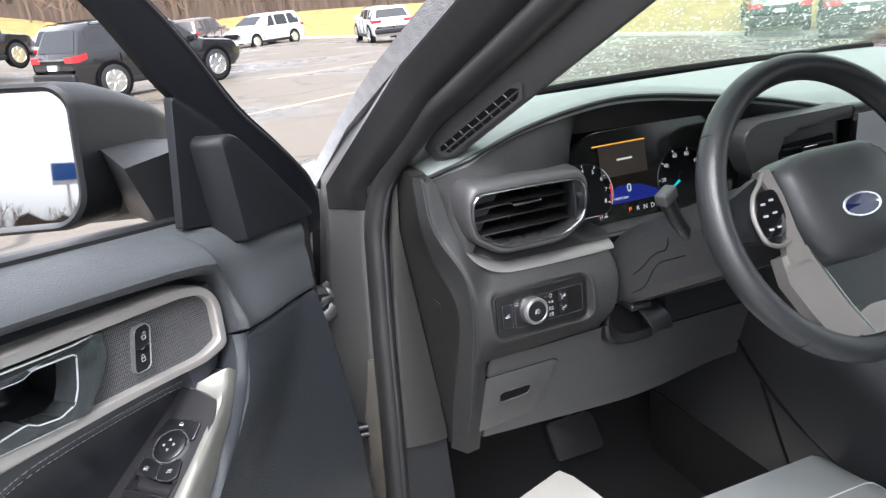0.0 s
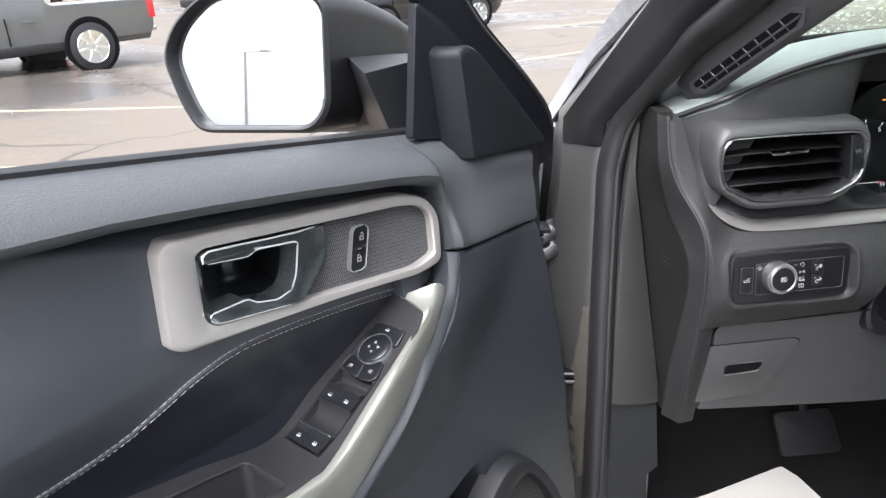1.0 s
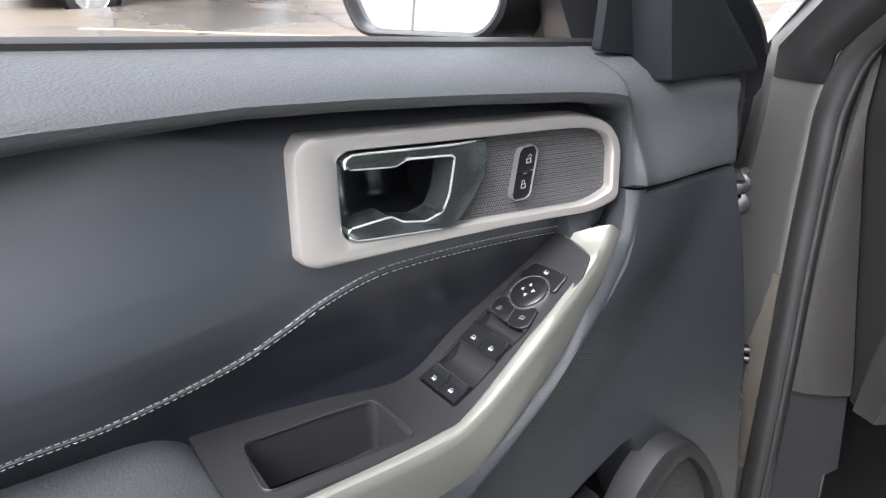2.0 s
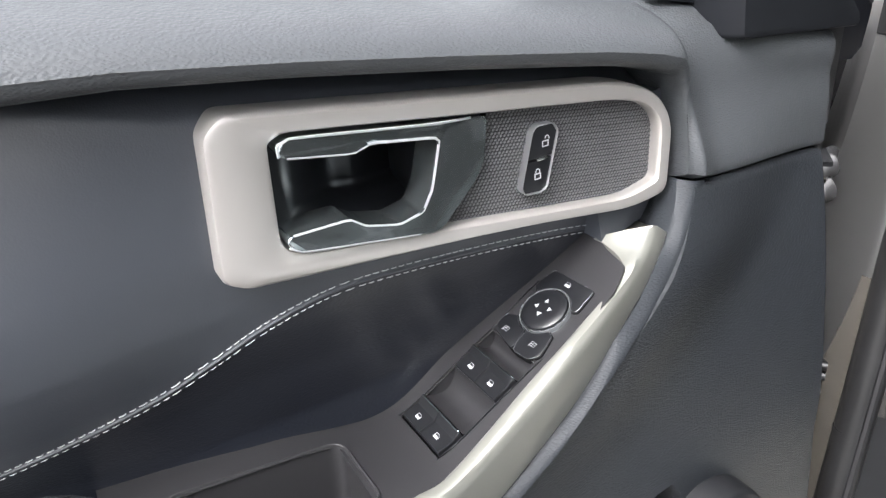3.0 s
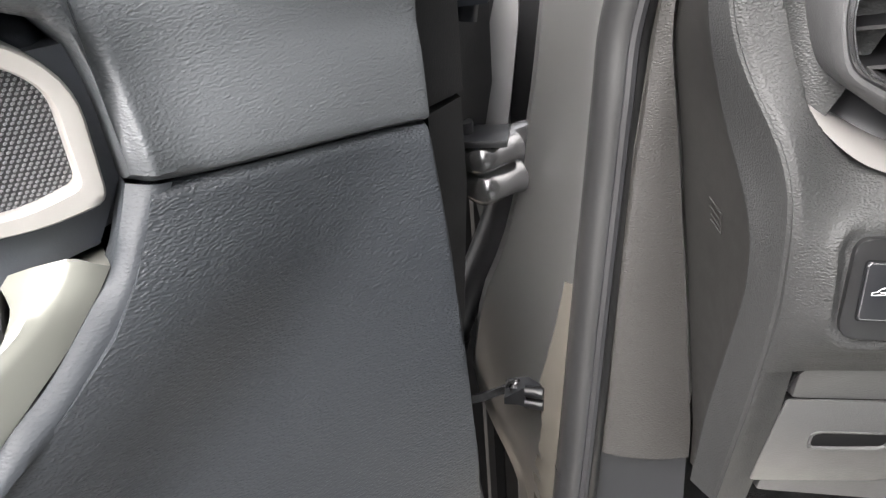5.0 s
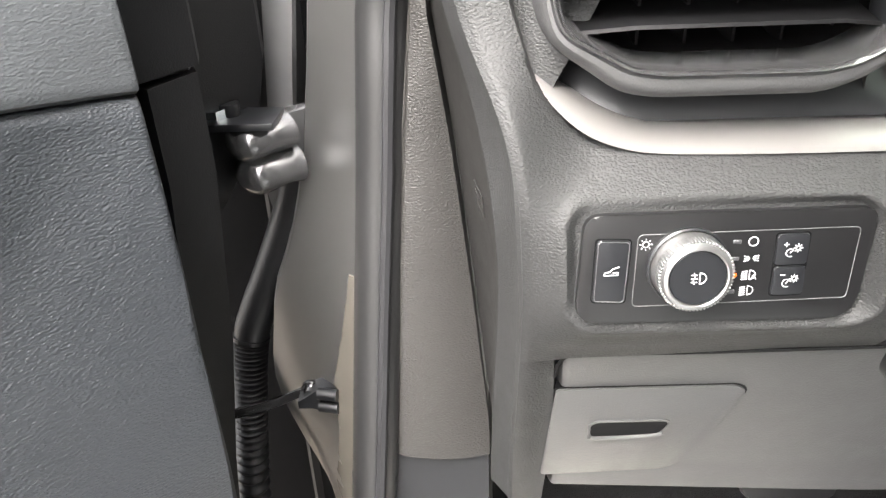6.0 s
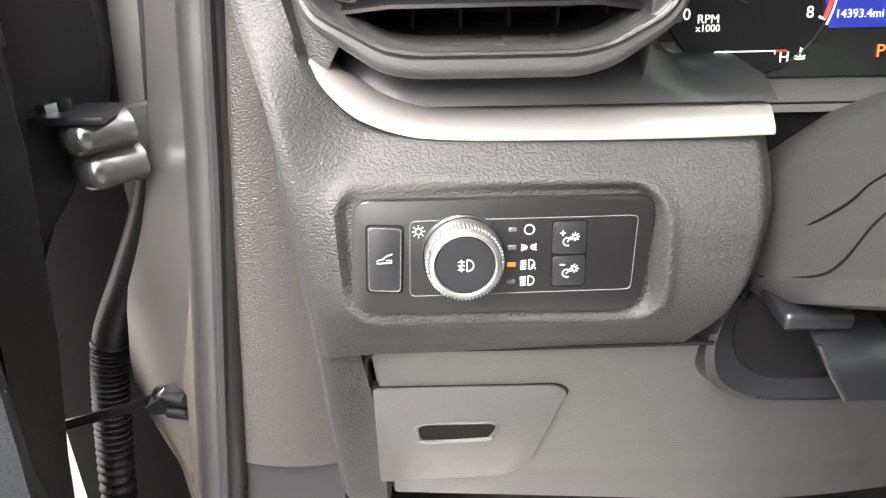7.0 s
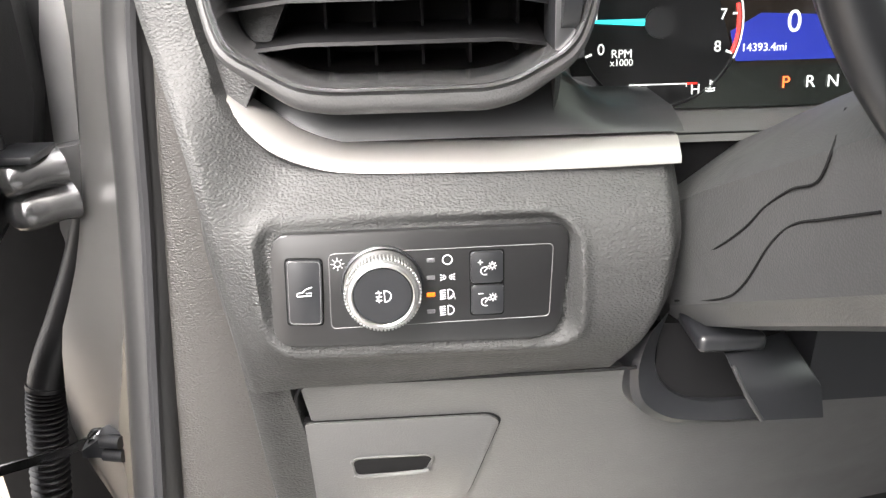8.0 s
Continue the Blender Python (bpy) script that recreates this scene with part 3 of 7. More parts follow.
gone = [f for f in bm.faces if any(a < f.calc_center_median().x < b and c < f.calc_center_median().y < d and f.calc_center_median().z > 1.04 for a, b, c, d in holes)]
bmesh.ops.delete(bm, geom=gone, context="FACES")
bmesh.ops.remove_doubles(bm, verts=bm.verts, dist=1e-5)
armrest = part("armrest", bm, ARMREST, door, "satin black armrest top")
def cushion_top(x, v):
    y = -0.215 + 0.125 * v
    k = min(1, max(0, (-0.6895 - x) / 0.03)) ** 0.5
    return (x, y, ramp(x) - 0.006 + 0.014 * k * math.sin(math.pi * min(0.97, 0.08 + v * 0.9)) ** 0.7 + 0.02 * step(0.6, 1.0, v) * k)
part("armrest_cushion", sheet(cushion_top, [-0.6895, -0.691, -0.694, -0.699, -0.706, -0.715] + steps(-0.73, -1.0, 16), steps(0, 1, 20), (0, 0, -0.03)), PADHIDE_LIT, door, "padded dark armrest cushion")

# silver strip that edges the armrest
STRIP = [((-0.3501, -0.1312, 1.1348), (-0.3220, -0.1588, 1.1467), (-0.3065, -0.1555, 1.1345)),
         ((-0.3494, -0.1514, 1.1302), (-0.3284, -0.1615, 1.1375), (-0.3150, -0.1600, 1.1265)),
         ((-0.3545, -0.1650, 1.1265), (-0.3389, -0.1670, 1.1290), (-0.3280, -0.1650, 1.1155)),
         ((-0.3613, -0.1680, 1.1215), (-0.3525, -0.1720, 1.1205), (-0.3400, -0.1690, 1.1055)),
         ((-0.3837, -0.1720, 1.1115), (-0.3862, -0.1810, 1.1060), (-0.3660, -0.1755, 1.0870)),
         ((-0.4140, -0.1760, 1.0965), (-0.4166, -0.1870, 1.0925), (-0.3940, -0.1800, 1.0630)),
         ((-0.4402, -0.1785, 1.0835), (-0.4411, -0.1915, 1.0815), (-0.4200, -0.1830, 1.0430)),
         ((-0.5055, -0.186, 1.0494), (-0.505, -0.198, 1.051), (-0.475, -0.190, 1.012)),
         ((-0.535, -0.188, 1.046), (-0.535, -0.200, 1.046), (-0.51, -0.191, 0.993)),
         ((-0.58, -0.189, 1.047), (-0.58, -0.201, 1.047), (-0.565, -0.191, 0.987)),
         ((-0.68, -0.190, 1.052), (-0.68, -0.201, 1.053), (-0.67, -0.191, 0.985)),
         ((-1.0, -0.190, 1.065), (-1.0, -0.201, 1.066), (-1.0, -0.191, 0.99))]
STRIP = [(a, b, c, (c[0] + 0.006, c[1] + 0.045, c[2] - 0.006)) for a, b, c in STRIP]
cols = [spline([s[i] for s in STRIP], 8) for i in range(4)]
rings = []
for a, b, c, d in zip(*cols):
    a, b, c, d = Vector(a), Vector(b), Vector(c), Vector(d)
    m1, m2 = a.lerp(b, 0.8), b.lerp(c, 0.2)
    rings.append([a + Vector((0, 0.01, -0.012)), a, a.lerp(b, 0.12) + Vector((0, 0, 0.0006)), a.lerp(b, 0.5) + Vector((0, -0.001, 0.0012)), m1, b * 0.5 + m1 * 0.25 + m2 * 0.25, m2, b.lerp(c, 0.6) + Vector((0, -0.001, 0)), c, d])
edge_in, crest_line = spline(EDGE_IN, 6), spline(CREST, 6)


def roll_rows(a, b):
    """Section by section: wall behind the edge, rounded edge, roll up to the crest, and the run-out on to the panel."""
    rows = []
    for e, c in zip(edge_in[a:b], crest_line[a:b]):
        d = (c - e)
        out = Vector((-0.55, -0.8, 0.2)) * 0.0012
        run = Vector((d.x, 0, d.z)).normalized() if d.xz.length > 0.004 else Vector((1, 0, 0))
        q = c + run * 0.008
        base = panel_y(q.x, q.z)
        rows.append([e + Vector((0.004, 0.022, 0)), e + Vector((0.0006, 0.003, 0)), e + d * 0.06 + out * 0.5, e + d * 0.35 + out, e + d * 0.7 + out, e + d * 0.92 + out * 0.4, c + run * 0.003, Vector((q.x, base + 0.002, q.z))])
    return rows


part("rolled_edge", loft(roll_rows(0, len(edge_in)), closed=False), ROLLHIDE_LIT, door, "grained leather roll beside the silver strip")
part("armrest_strip", loft(rings), STRIPPAINT, door, "satin silver strip along the armrest")

# switch bank on the ramp (its own plane: x along the ramp, y across, z proud)
def on_ramp(x, y, up=0.0):
    s = (ramp(x + 0.004) - ramp(x - 0.004)) / 0.008
    k = 1 / math.hypot(1, s)
    return Matrix(((k, 0, -s * k, x - s * k * up), (0, 1, 0, y), (s * k, 0, k, ramp(x) + k * up), (0, 0, 0, 1)))


def flat_plate(pts, z0, z1, bevel=0.0006, m=None, bm=None):
    """Outline (along, across) to a low plate of height z0..z1 in the switch bank's plane."""
    own = prism([(p[0], p[1]) for p in pts], -z1, -z0, bevel)
    bmesh.ops.transform(own, matrix=Matrix(((1, 0, 0, 0), (0, 0, 1, 0), (0, -1, 0, 0), (0, 0, 0, 1))), verts=own.verts)
    return join(own, bm, m)


def ramp_line(pts, r, up):
    return tube([(x, y, ramp(x) + up) for x, y in pts], r, 5)


bank = part("switch_panel", sheet(lambda x, y: (x, y, ramp(x) - 0.0125), steps(-0.511, -0.431, 16), [-0.173, -0.121], (0, 0, -0.004)), MATTE, door, "black window and mirror switch panel")
for y, s in ((-0.1232, 1), (-0.1705, -1)):
    part("well_wall", sheet(lambda x, v, y=y, s=s: (x, y + s * 0.0012 * (1 - v), ramp(x) + 0.0006 - 0.0132 * v), steps(-0.5090, -0.4325, 24), [0, 0.1, 1]), ARMREST, bank)
    part("panel_edge", ramp_line([(x, y + s * 0.0016, 0)[:2] for x in steps(-0.5095, -0.4280, 24)], 0.00028, 0.0003), CHROME, bank)
part("panel_edge", ramp_line([(-0.428, -0.1216), (-0.40, -0.1190), (-0.39, -0.1190)], 0.00028, 0.0003), CHROME, bank)


def window_icon(m, parent, mirror=False):
    bm = bmesh.new()
    shape = [(-0.0017, 0.0022), (-0.0017, -0.0022), (0.0004, -0.0022), (0.0017, -0.0006), (0.0017, 0.0022), (-0.0017, 0.0022)]
    if mirror:
        shape = [(-0.0012, 0.0024), (-0.0012, -0.0020), (0.0018, -0.0020), (0.0018, 0.0024), (-0.0012, 0.0024), (-0.0022, 0.0024)]
        tube([(0.0003, 0.0024, 0), (0.0003, -0.0020, 0)], 0.00014, 4, bm)
        tube([(-0.0012, 0.0002, 0), (0.0018, 0.0002, 0)], 0.00014, 4, bm)
    else:
        block(-0.0016, -0.0021, -0.0001, 0.0000, 0.0021, 0.0002, bm=bm)
    tube([(p[0], p[1], 0) for p in shape], 0.0002, 4, bm)
    bmesh.ops.transform(bm, matrix=m, verts=bm.verts)
    part("window_icon", bm, ICON, parent)


for x in (-0.4558, -0.4980):
    for y in (-0.1353, -0.1584):
        base = on_ramp(x, y)
        bm = bmesh.new()
        prof = [(-0.0096, 0.0016), (-0.0088, 0.0024), (0.0030, 0.0016), (0.0066, 0.0040), (0.0084, 0.0046), (0.0093, 0.0034), (0.0094, -0.010), (-0.0096, -0.010)]
        loft([[(p[0], s * k, p[1] - d) for p in prof] for s, k, d in ((-1, 0.0112, 0.0008), (-1, 0.0107, 0.0), (1, 0.0107, 0.0), (1, 0.0112, 0.0008))], bm=bm, m=base)
        button = part("window_switch", bm, SATIN, bank, sharp=25)
        part("switch_lip", tube([base @ Vector((0.0086, s * 0.0104, 0.0046)) for s in (-1, -0.5, 0, 0.5, 1)], 0.0006, 6), CHROME, button)
        window_icon(base @ pose(-0.0026, 0, 0.0022, 0, 4, 0), button)
for x, h in ((-0.4765, 0.0140), (-0.4395, 0.0088)):
    # scooped finger well ahead of each pair
    part("finger_well", sheet(lambda u, v, x=x, h=h: on_ramp(x, -0.1468) @ Vector((u * h, v * 0.0234, 0.0008 - 0.0100 * max(0, math.cos(u * math.pi / 2)) ** 0.8)), steps(-1, 1, 20), [-1, 1]), ARMREST, bank)
# mirror dial with its four direction arrows
dm = on_ramp(-0.404, -0.1445)
rot = dm @ pose(0, 0, 0, 90, 0, 0)
dial = part("mirror_dial", lathe([(0.0001, 0.0050), (0.0100, 0.0048), (0.0150, 0.0042), (0.0163, 0.0034), (0.0167, 0.0020), (0.0167, -0.004), (0.0001, -0.004)], 48, m=rot), SATIN, bank, "round mirror adjuster dial", 30)
part("dial_ring", lathe([(0.0170, 0.0008), (0.0173, 0.0026), (0.0182, 0.0028), (0.0189, 0.0018), (0.0190, -0.002), (0.0170, -0.002)], 48, m=rot), RIMGREY, dial)
for k in range(4):
    a = math.pi / 2 * k + 0.25
    tip = [(math.cos(a) * 0.0074, math.sin(a) * 0.0074), (math.cos(a + 0.36) * 0.0047, math.sin(a + 0.36) * 0.0047), (math.cos(a - 0.36) * 0.0047, math.sin(a - 0.36) * 0.0047)]
    part("arrow_mark", flat_plate(tip, 0.0046, 0.0052, 0, dm), ICON, dial)


def round_button(outer, a0, a1):
    """Outer corners, then back along the dial's edge from angle a0 to a1."""
    return [Vector(p) for p in round_poly(outer, 0.003)[2:-2]] + [Vector((0.0194 * math.cos(a), 0.0194 * math.sin(a))) for a in steps(a0, a1, 12)]


for outer, a0, a1, ix, iy in (([(0.0115, 0.0237), (0.0285, 0.0213), (0.0300, -0.0181), (0.0105, -0.0205)], -1.05, 1.15, 0.0242, 0.0018),
                              ([(-0.0155, 0.0215), (-0.0265, 0.0225), (-0.0320, 0.0112), (-0.0345, -0.0045), (-0.0205, -0.0010)], 3.16, 2.35, -0.0262, 0.0118),
                              ([(-0.0205, -0.0018), (-0.0347, -0.0055), (-0.0335, -0.0199), (-0.0275, -0.0263), (-0.0105, -0.0205)], 4.15, 3.22, -0.0240, -0.0152)):
    shape = round_button(outer, a0, a1)
    piece = part("dial_button", flat_plate(shape, -0.004, 0.0020, 0.0005, dm), SATIN, bank)
    cx, cy = sum(p[0] for p in shape) / len(shape), sum(p[1] for p in shape) / len(shape)
    part("button_gap", flat_plate([(cx + (p[0] - cx) * 1.05, cy + (p[1] - cy) * 1.04) for p in shape], -0.004, 0.0006, 0, dm), MATTE, piece)
    window_icon(dm @ pose(ix, iy, 0.0021), piece, ix < 0)
    part("button_rim", tube([dm @ Vector((p[0], p[1], 0.0018)) for p in shape[:-13]], 0.00024, 4), RIMGREY, piece)

# grab pocket in the armrest: bright-edged rim, walls and floor
PK = round_poly([(-0.668, -0.1785), (-0.552, -0.1800), (-0.5535, -0.1262), (-0.664, -0.1255)], [0.010, 0.006, 0.010, 0.012], 6)
rows = [[(p[0] * k + (1 - k) * -0.61, p[1] * k + (1 - k) * -0.152, rest(p[0], p[1])[2] + up) for p in PK] for k, up in ((1.035, -0.004), (1.03, 0.0012), (1.015, 0.0022), (1.0, 0.0018), (0.985, -0.001), (0.97, -0.03), (0.93, -0.046))]
pocket = part("grab_pocket", loft(rows, caps=False), ARMREST, door, "black grab pocket in the armrest")
part("pocket_floor", block(-0.672, -0.182, 0.998, -0.55, -0.122, 1.008), RUBBER, pocket)

# speaker: ringed grille low in the front corner, and the map pocket behind it
SPK = [(-0.43, 0.62), (-0.375, 0.80), (-0.325, 0.885), (-0.285, 0.914), (-0.245, 0.905), (-0.203, 0.850), (-0.172, 0.79), (-0.165, 0.62)]
so = outline(SPK, [0.01, 0.04, 0.02, 0.02, 0.03, 0.03, 0.03, 0.01])
si = outline([(-0.385, 0.64), (-0.332, 0.80), (-0.294, 0.862), (-0.268, 0.884), (-0.245, 0.882), (-0.212, 0.838), (-0.190, 0.79), (-0.185, 0.64)], [0.01, 0.04, 0.02, 0.02, 0.03, 0.03, 0.03, 0.01])
spk = part("speaker_surround", ring_frame(so, si, -0.18, -0.212, -0.19), mat("speaker_black", (0.010, 0.0105, 0.012), 0.58, spec=0.25, grain=1200, depth=0.2, dist=0.0003), door, "black ringed door speaker")
part("speaker_grille", prism(si, -0.197, -0.185), weave("speaker_mesh", (0.03, 0.03, 0.032), 0.0036), spk)
def map_pocket(u, v):
    x, z = -0.9 + 0.56 * u, 0.45 + (lerp(-0.9 + 0.56 * u, [(-0.9, 0.62), (-0.5, 0.78), (-0.34, 0.86)]) - 0.45) * v
    return (x, -0.170 - 0.012 * math.sin(v * math.pi) * u - 0.004 * step(0.9, 1, v), z)
part("map_pocket", sheet(map_pocket, steps(0, 1, 24), steps(0, 1, 20), (0, 0.02, 0)), PLASTIC, door, "black map pocket")

EDGECAP = mat("edge_cap", (0.0050, 0.0053, 0.0060), 0.5, grain=900, depth=0.3, dist=0.0004, spec=0.25)
# steel shell of the door and its hinge-side edge
SHELL = [(-0.118, -0.105), (-0.062, -0.098), (-0.052, -0.085), (-0.048, -0.05), (-0.03, -0.035), (-0.024, 0.0), (-0.04, 0.03), (-1.02, 0.06), (-1.05, 0.03), (-1.05, -0.1), (-0.3, -0.06), (-0.2, -0.06)]
bm = loft([[(x + (lerp(z, [(0.36, -0.070), (0.80, -0.052), (0.9, -0.038), (1.0, -0.016), (1.12, 0.0)]) if x > -0.1 else 0), y, z) for x, y in SHELL] for z in (0.36, 0.40, 0.6, 0.8, 0.9, 1.0, 1.12, 1.18, 1.222)])
part("door_shell", bm, EDGECAP, door, "dark painted door edge")
part("hinge_flange", loft([[(-0.12, -0.06, z), (xe - 0.02, -0.035, z), (xe, -0.005, z), (xe - 0.005, 0.02, z), (-0.12, 0.03, z)] for z, xe in ((0.4, -0.095), (0.85, -0.078), (0.93, -0.06), (0.99, -0.03), (1.06, 0.03), (1.12, 0.046), (1.21, 0.046))]), EDGECAP, door, "dark door flange beside the hinge")
EDGE = [(-0.098, -0.118), (-0.060, -0.104), (-0.056, -0.092), (-0.062, -0.085), (-0.098, -0.085)]
part("edge_trim", loft([[(x + lerp(z, [(0.4, -0.055), (0.75, -0.042), (0.85, -0.030), (0.95, -0.013), (1.08, 0.0), (1.145, 0.0)]), y, z) for x, y in EDGE] for z in (0.4, 0.75, 0.85, 0.95, 1.02, 1.08, 1.142)]), EDGECAP, door, "black plastic end cap of the door trim")
UPEDGE = [(-0.105, -0.118), (-0.058, -0.104), (-0.050, -0.09), (-0.06, -0.08), (-0.105, -0.08)]
part("edge_trim", loft([[(x, y, z) for x, y in UPEDGE] for z in (1.146, 1.20, 1.246)]), EDGECAP, door)

# window surround, sail cover with its raised tweeter pod, seals and glass
FRAMEBLACK = mat("frame_black", (0.0045, 0.0052, 0.0075), 0.46, spec=0.22, vary=0.05)
FACE_OUT = [(-1.0, 1.76), (-0.55, 1.672), (-0.33, 1.580), (-0.2577, 1.5145), (-0.2115, 1.466), (-0.1486, 1.388), (-0.0755, 1.3245), (-0.026, 1.275), (-0.010, 1.245), (-0.018, 1.195)]
FACE_INN = [(-0.078, 1.20), (-0.10, 1.255), (-0.16, 1.330), (-0.215, 1.385), (-0.262, 1.425), (-0.305, 1.485), (-0.345, 1.530), (-0.56, 1.630), (-1.0, 1.705)]
part("window_frame", tube(spline([(x - 0.014, -0.074, z - 0.012) for x, z in FACE_OUT], 6), 0.011, 10), FRAMEBLACK, door, "black window frame")
part("frame_face", prism(outline(FACE_OUT + FACE_INN, [0.01] + [0.03] * 7 + [0.02, 0.01, 0.01] + [0.03] * 7 + [0.01]), -0.097, -0.086, 0.005, 3), FRAMEBLACK, door, "smooth black inner face of the window frame")
part("frame_seal", tube(spline([(x - 0.004, -0.0955, z - 0.003) for x, z in FACE_OUT[2:-1]], 8), 0.0032, 8), RUBBER, door)
SAILBLACK = mat("sail_black", (0.0085, 0.0095, 0.0118), 0.52, grain=1500, depth=0.2, dist=0.0003, spec=0.25)
SAIL = [(-0.2816, 1.282), (-0.105, 1.246), (-0.088, 1.262), (-0.155, 1.333), (-0.214, 1.392), (-0.2590, 1.4190)]
part("sail_cover", prism(outline(SAIL, [0.004, 0.01, 0.01, 0.03, 0.03, 0.006]), -0.1015, -0.091, 0.004, 3), SAILBLACK, door, "black triangular sail cover")
# raised tweeter cover: a sloping left flank, a ridge at the top and a flat triangular face
POD = outline([(-0.2250, 1.250), (-0.088, 1.2385), (-0.088, 1.246), (-0.155, 1.3145), (-0.208, 1.366), (-0.2265, 1.3735), (-0.2380, 1.366)], [0.004, 0.006, 0.015, 0.03, 0.02, 0.010, 0.012])
flank = [(p[0] - 0.010 * step(-0.19, -0.225, p[0]), p[1]) for p in POD]
part("tweeter_cover", loft([[(p[0], -0.098, p[1]) for p in flank], [(p[0], -0.112, p[1]) for p in flank], [(a[0] * 0.6 + b[0] * 0.4, -0.124, a[1]) for a, b in zip(flank, POD)], [(p[0], -0.133, p[1]) for p in POD], [(-0.175 + (p[0] + 0.175) * 0.97, -0.1355, 1.285 + (p[1] - 1.285) * 0.97) for p in POD], [(-0.175 + (p[0] + 0.175) * 0.9, -0.1362, 1.285 + (p[1] - 1.285) * 0.9) for p in POD]]), SAILBLACK, door, "raised black tweeter cover")
part("belt_seal", loft([[(x, -0.074 + dy, lerp(x, BELT) + dz) for dy, dz in ((0, -0.004), (0, 0.004), (0.008, 0.007), (0.02, 0.004), (0.02, -0.012))] for x in steps(-1.0, -0.25, 20)]), RUBBER, door, "black rubber window seal")
# outside mirror on its arm
MC = Vector((-0.30, 0.145, 1.355))
MIR = Matrix.Translation(MC) @ pose(0, 0, 0, 0, 0, 26) @ pose(0, 0, 0, 0, 8, 0)
# mirror axes: x backwards into the housing, y outboard, z up
GL = outline([(0.090, 0.045), (0.045, 0.080), (-0.085, 0.074), (-0.100, 0.058), (-0.096, -0.050), (-0.075, -0.074), (0.068, -0.072), (0.086, -0.045), (0.106, 0.012)], [0.03, 0.04, 0.02, 0.02, 0.03, 0.02, 0.02, 0.03, 0.03])
def shell(k, x, dy=0.0, dz=0.0):
    return [MIR @ Vector((x, p[0] * k + dy, p[1] * k + dz)) for p in GL]
MIRRORCAP = mat("mirror_cap", (0.017, 0.0178, 0.0195), 0.42, grain=1200, depth=0.15, dist=0.0004, spec=0.4)
housing = part("mirror_housing", loft([shell(1.0, 0.012), shell(1.01, -0.006), shell(1.06, -0.012), shell(1.11, -0.008), shell(1.14, 0.01), shell(1.13, 0.06, -0.008), shell(1.08, 0.11, -0.022, -0.004), shell(0.98, 0.16, -0.042, -0.008), shell(0.84, 0.20, -0.062, -0.012), shell(0.58, 0.232, -0.080, -0.016), shell(0.1, 0.245, -0.088, -0.018)]), MIRRORCAP, door, "black outside mirror housing")
part("mirror_glass", loft([shell(1.0, 0.004), shell(1.0, 0.008)]), MIRROR, housing, "mirror glass showing the white overcast sky")
arm = [[MIR @ Vector((x, y, z)) for x, z in ((0.030, 0.004), (0.16, 0.010), (0.20, -0.010), (0.19, -0.086), (0.12, -0.092), (0.085, -0.080))] for y in (-0.03, -0.09, -0.115)]
arm.append([Vector(p) for p in ((-0.300, -0.058, 1.352), (-0.17, -0.058, 1.356), (-0.15, -0.058, 1.33), (-0.15, -0.058, 1.262), (-0.245, -0.058, 1.266), (-0.270, -0.058, 1.280))])
part("mirror_arm", loft(arm), MIRRORCAP, housing, "black lower mirror arm", 60)

# ---- body side: hinge pillar, seal, hinge, wiring, windscreen pillar ----
SEALX = [(0.2, 0.278), (0.62, 0.307), (0.85, 0.326), (0.95, 0.334), (1.05, 0.3425), (1.12, 0.348), (1.18, 0.354), (1.25, 0.364)]
SEALY = [(0.2, 0.96), (0.62, 0.994), (0.85, 1.027), (0.95, 1.044), (1.05, 1.060), (1.12, 1.067), (1.18, 1.072), (1.25, 1.066)]


def pillar_face(z):
    """The painted hinge pillar's plan outline at height z."""
    sx, sy = lerp(z, SEALX), lerp(z, SEALY)
    ox = lerp(z, [(0.2, 0.266), (0.70, 0.262), (0.74, 0.250), (0.78, 0.236), (0.82, 0.225), (0.85, 0.222), (0.93, 0.236), (0.97, 0.253), (1.0, 0.263), (1.05, 0.274), (1.12, 0.285), (1.18, 0.292), (1.25, 0.300)])
    oy = lerp(z, [(0.2, 1.09), (0.85, 1.10), (0.95, 1.095), (1.05, 1.109), (1.12, 1.113), (1.18, 1.118), (1.25, 1.13)])
    return [(sx + 0.012, sy + 0.004, z), (sx - 0.014, sy + 0.006, z), (sx - 0.024, sy + 0.014, z), (ox + 0.012, oy - 0.002, z), (ox + 0.003, oy + 0.004, z), (ox, oy + 0.018, z), (ox + 0.02, oy + 0.15, z), (sx + 0.08, oy + 0.15, z), (sx + 0.09, sy + 0.02, z)]


def along(s, k, d=0.0):
    """A point s metres up the pillar's slope, k across it outwards, d deeper."""
    return Vector((0.432, 1.0, 1.29)) + s * Vector((0.21, -0.84, 0.495)) + k * Vector((-0.494, 0.346, 0.798)) + d * Vector((0.385, 0.909, -0.157))


pillar = solo("hinge_pillar", loft([pillar_face(z) for z in steps(0.2, 1.235, 42)] + [[along(s, 0.03, 0.0), along(s, 0.045), along(s, 0.058, -0.006), along(s, 0.106, 0.0), along(s, 0.112, 0.004), along(s, 0.116, 0.012), along(s, 0.11, 0.06), along(s, 0.02, 0.06), along(s, 0.025, 0.02)] for s in (0.06, 0.1, 0.2, 0.35, 0.5, 0.7, 0.9)]), BODY, "dark grey painted hinge and windscreen pillar", "car pillar", kind="structure")
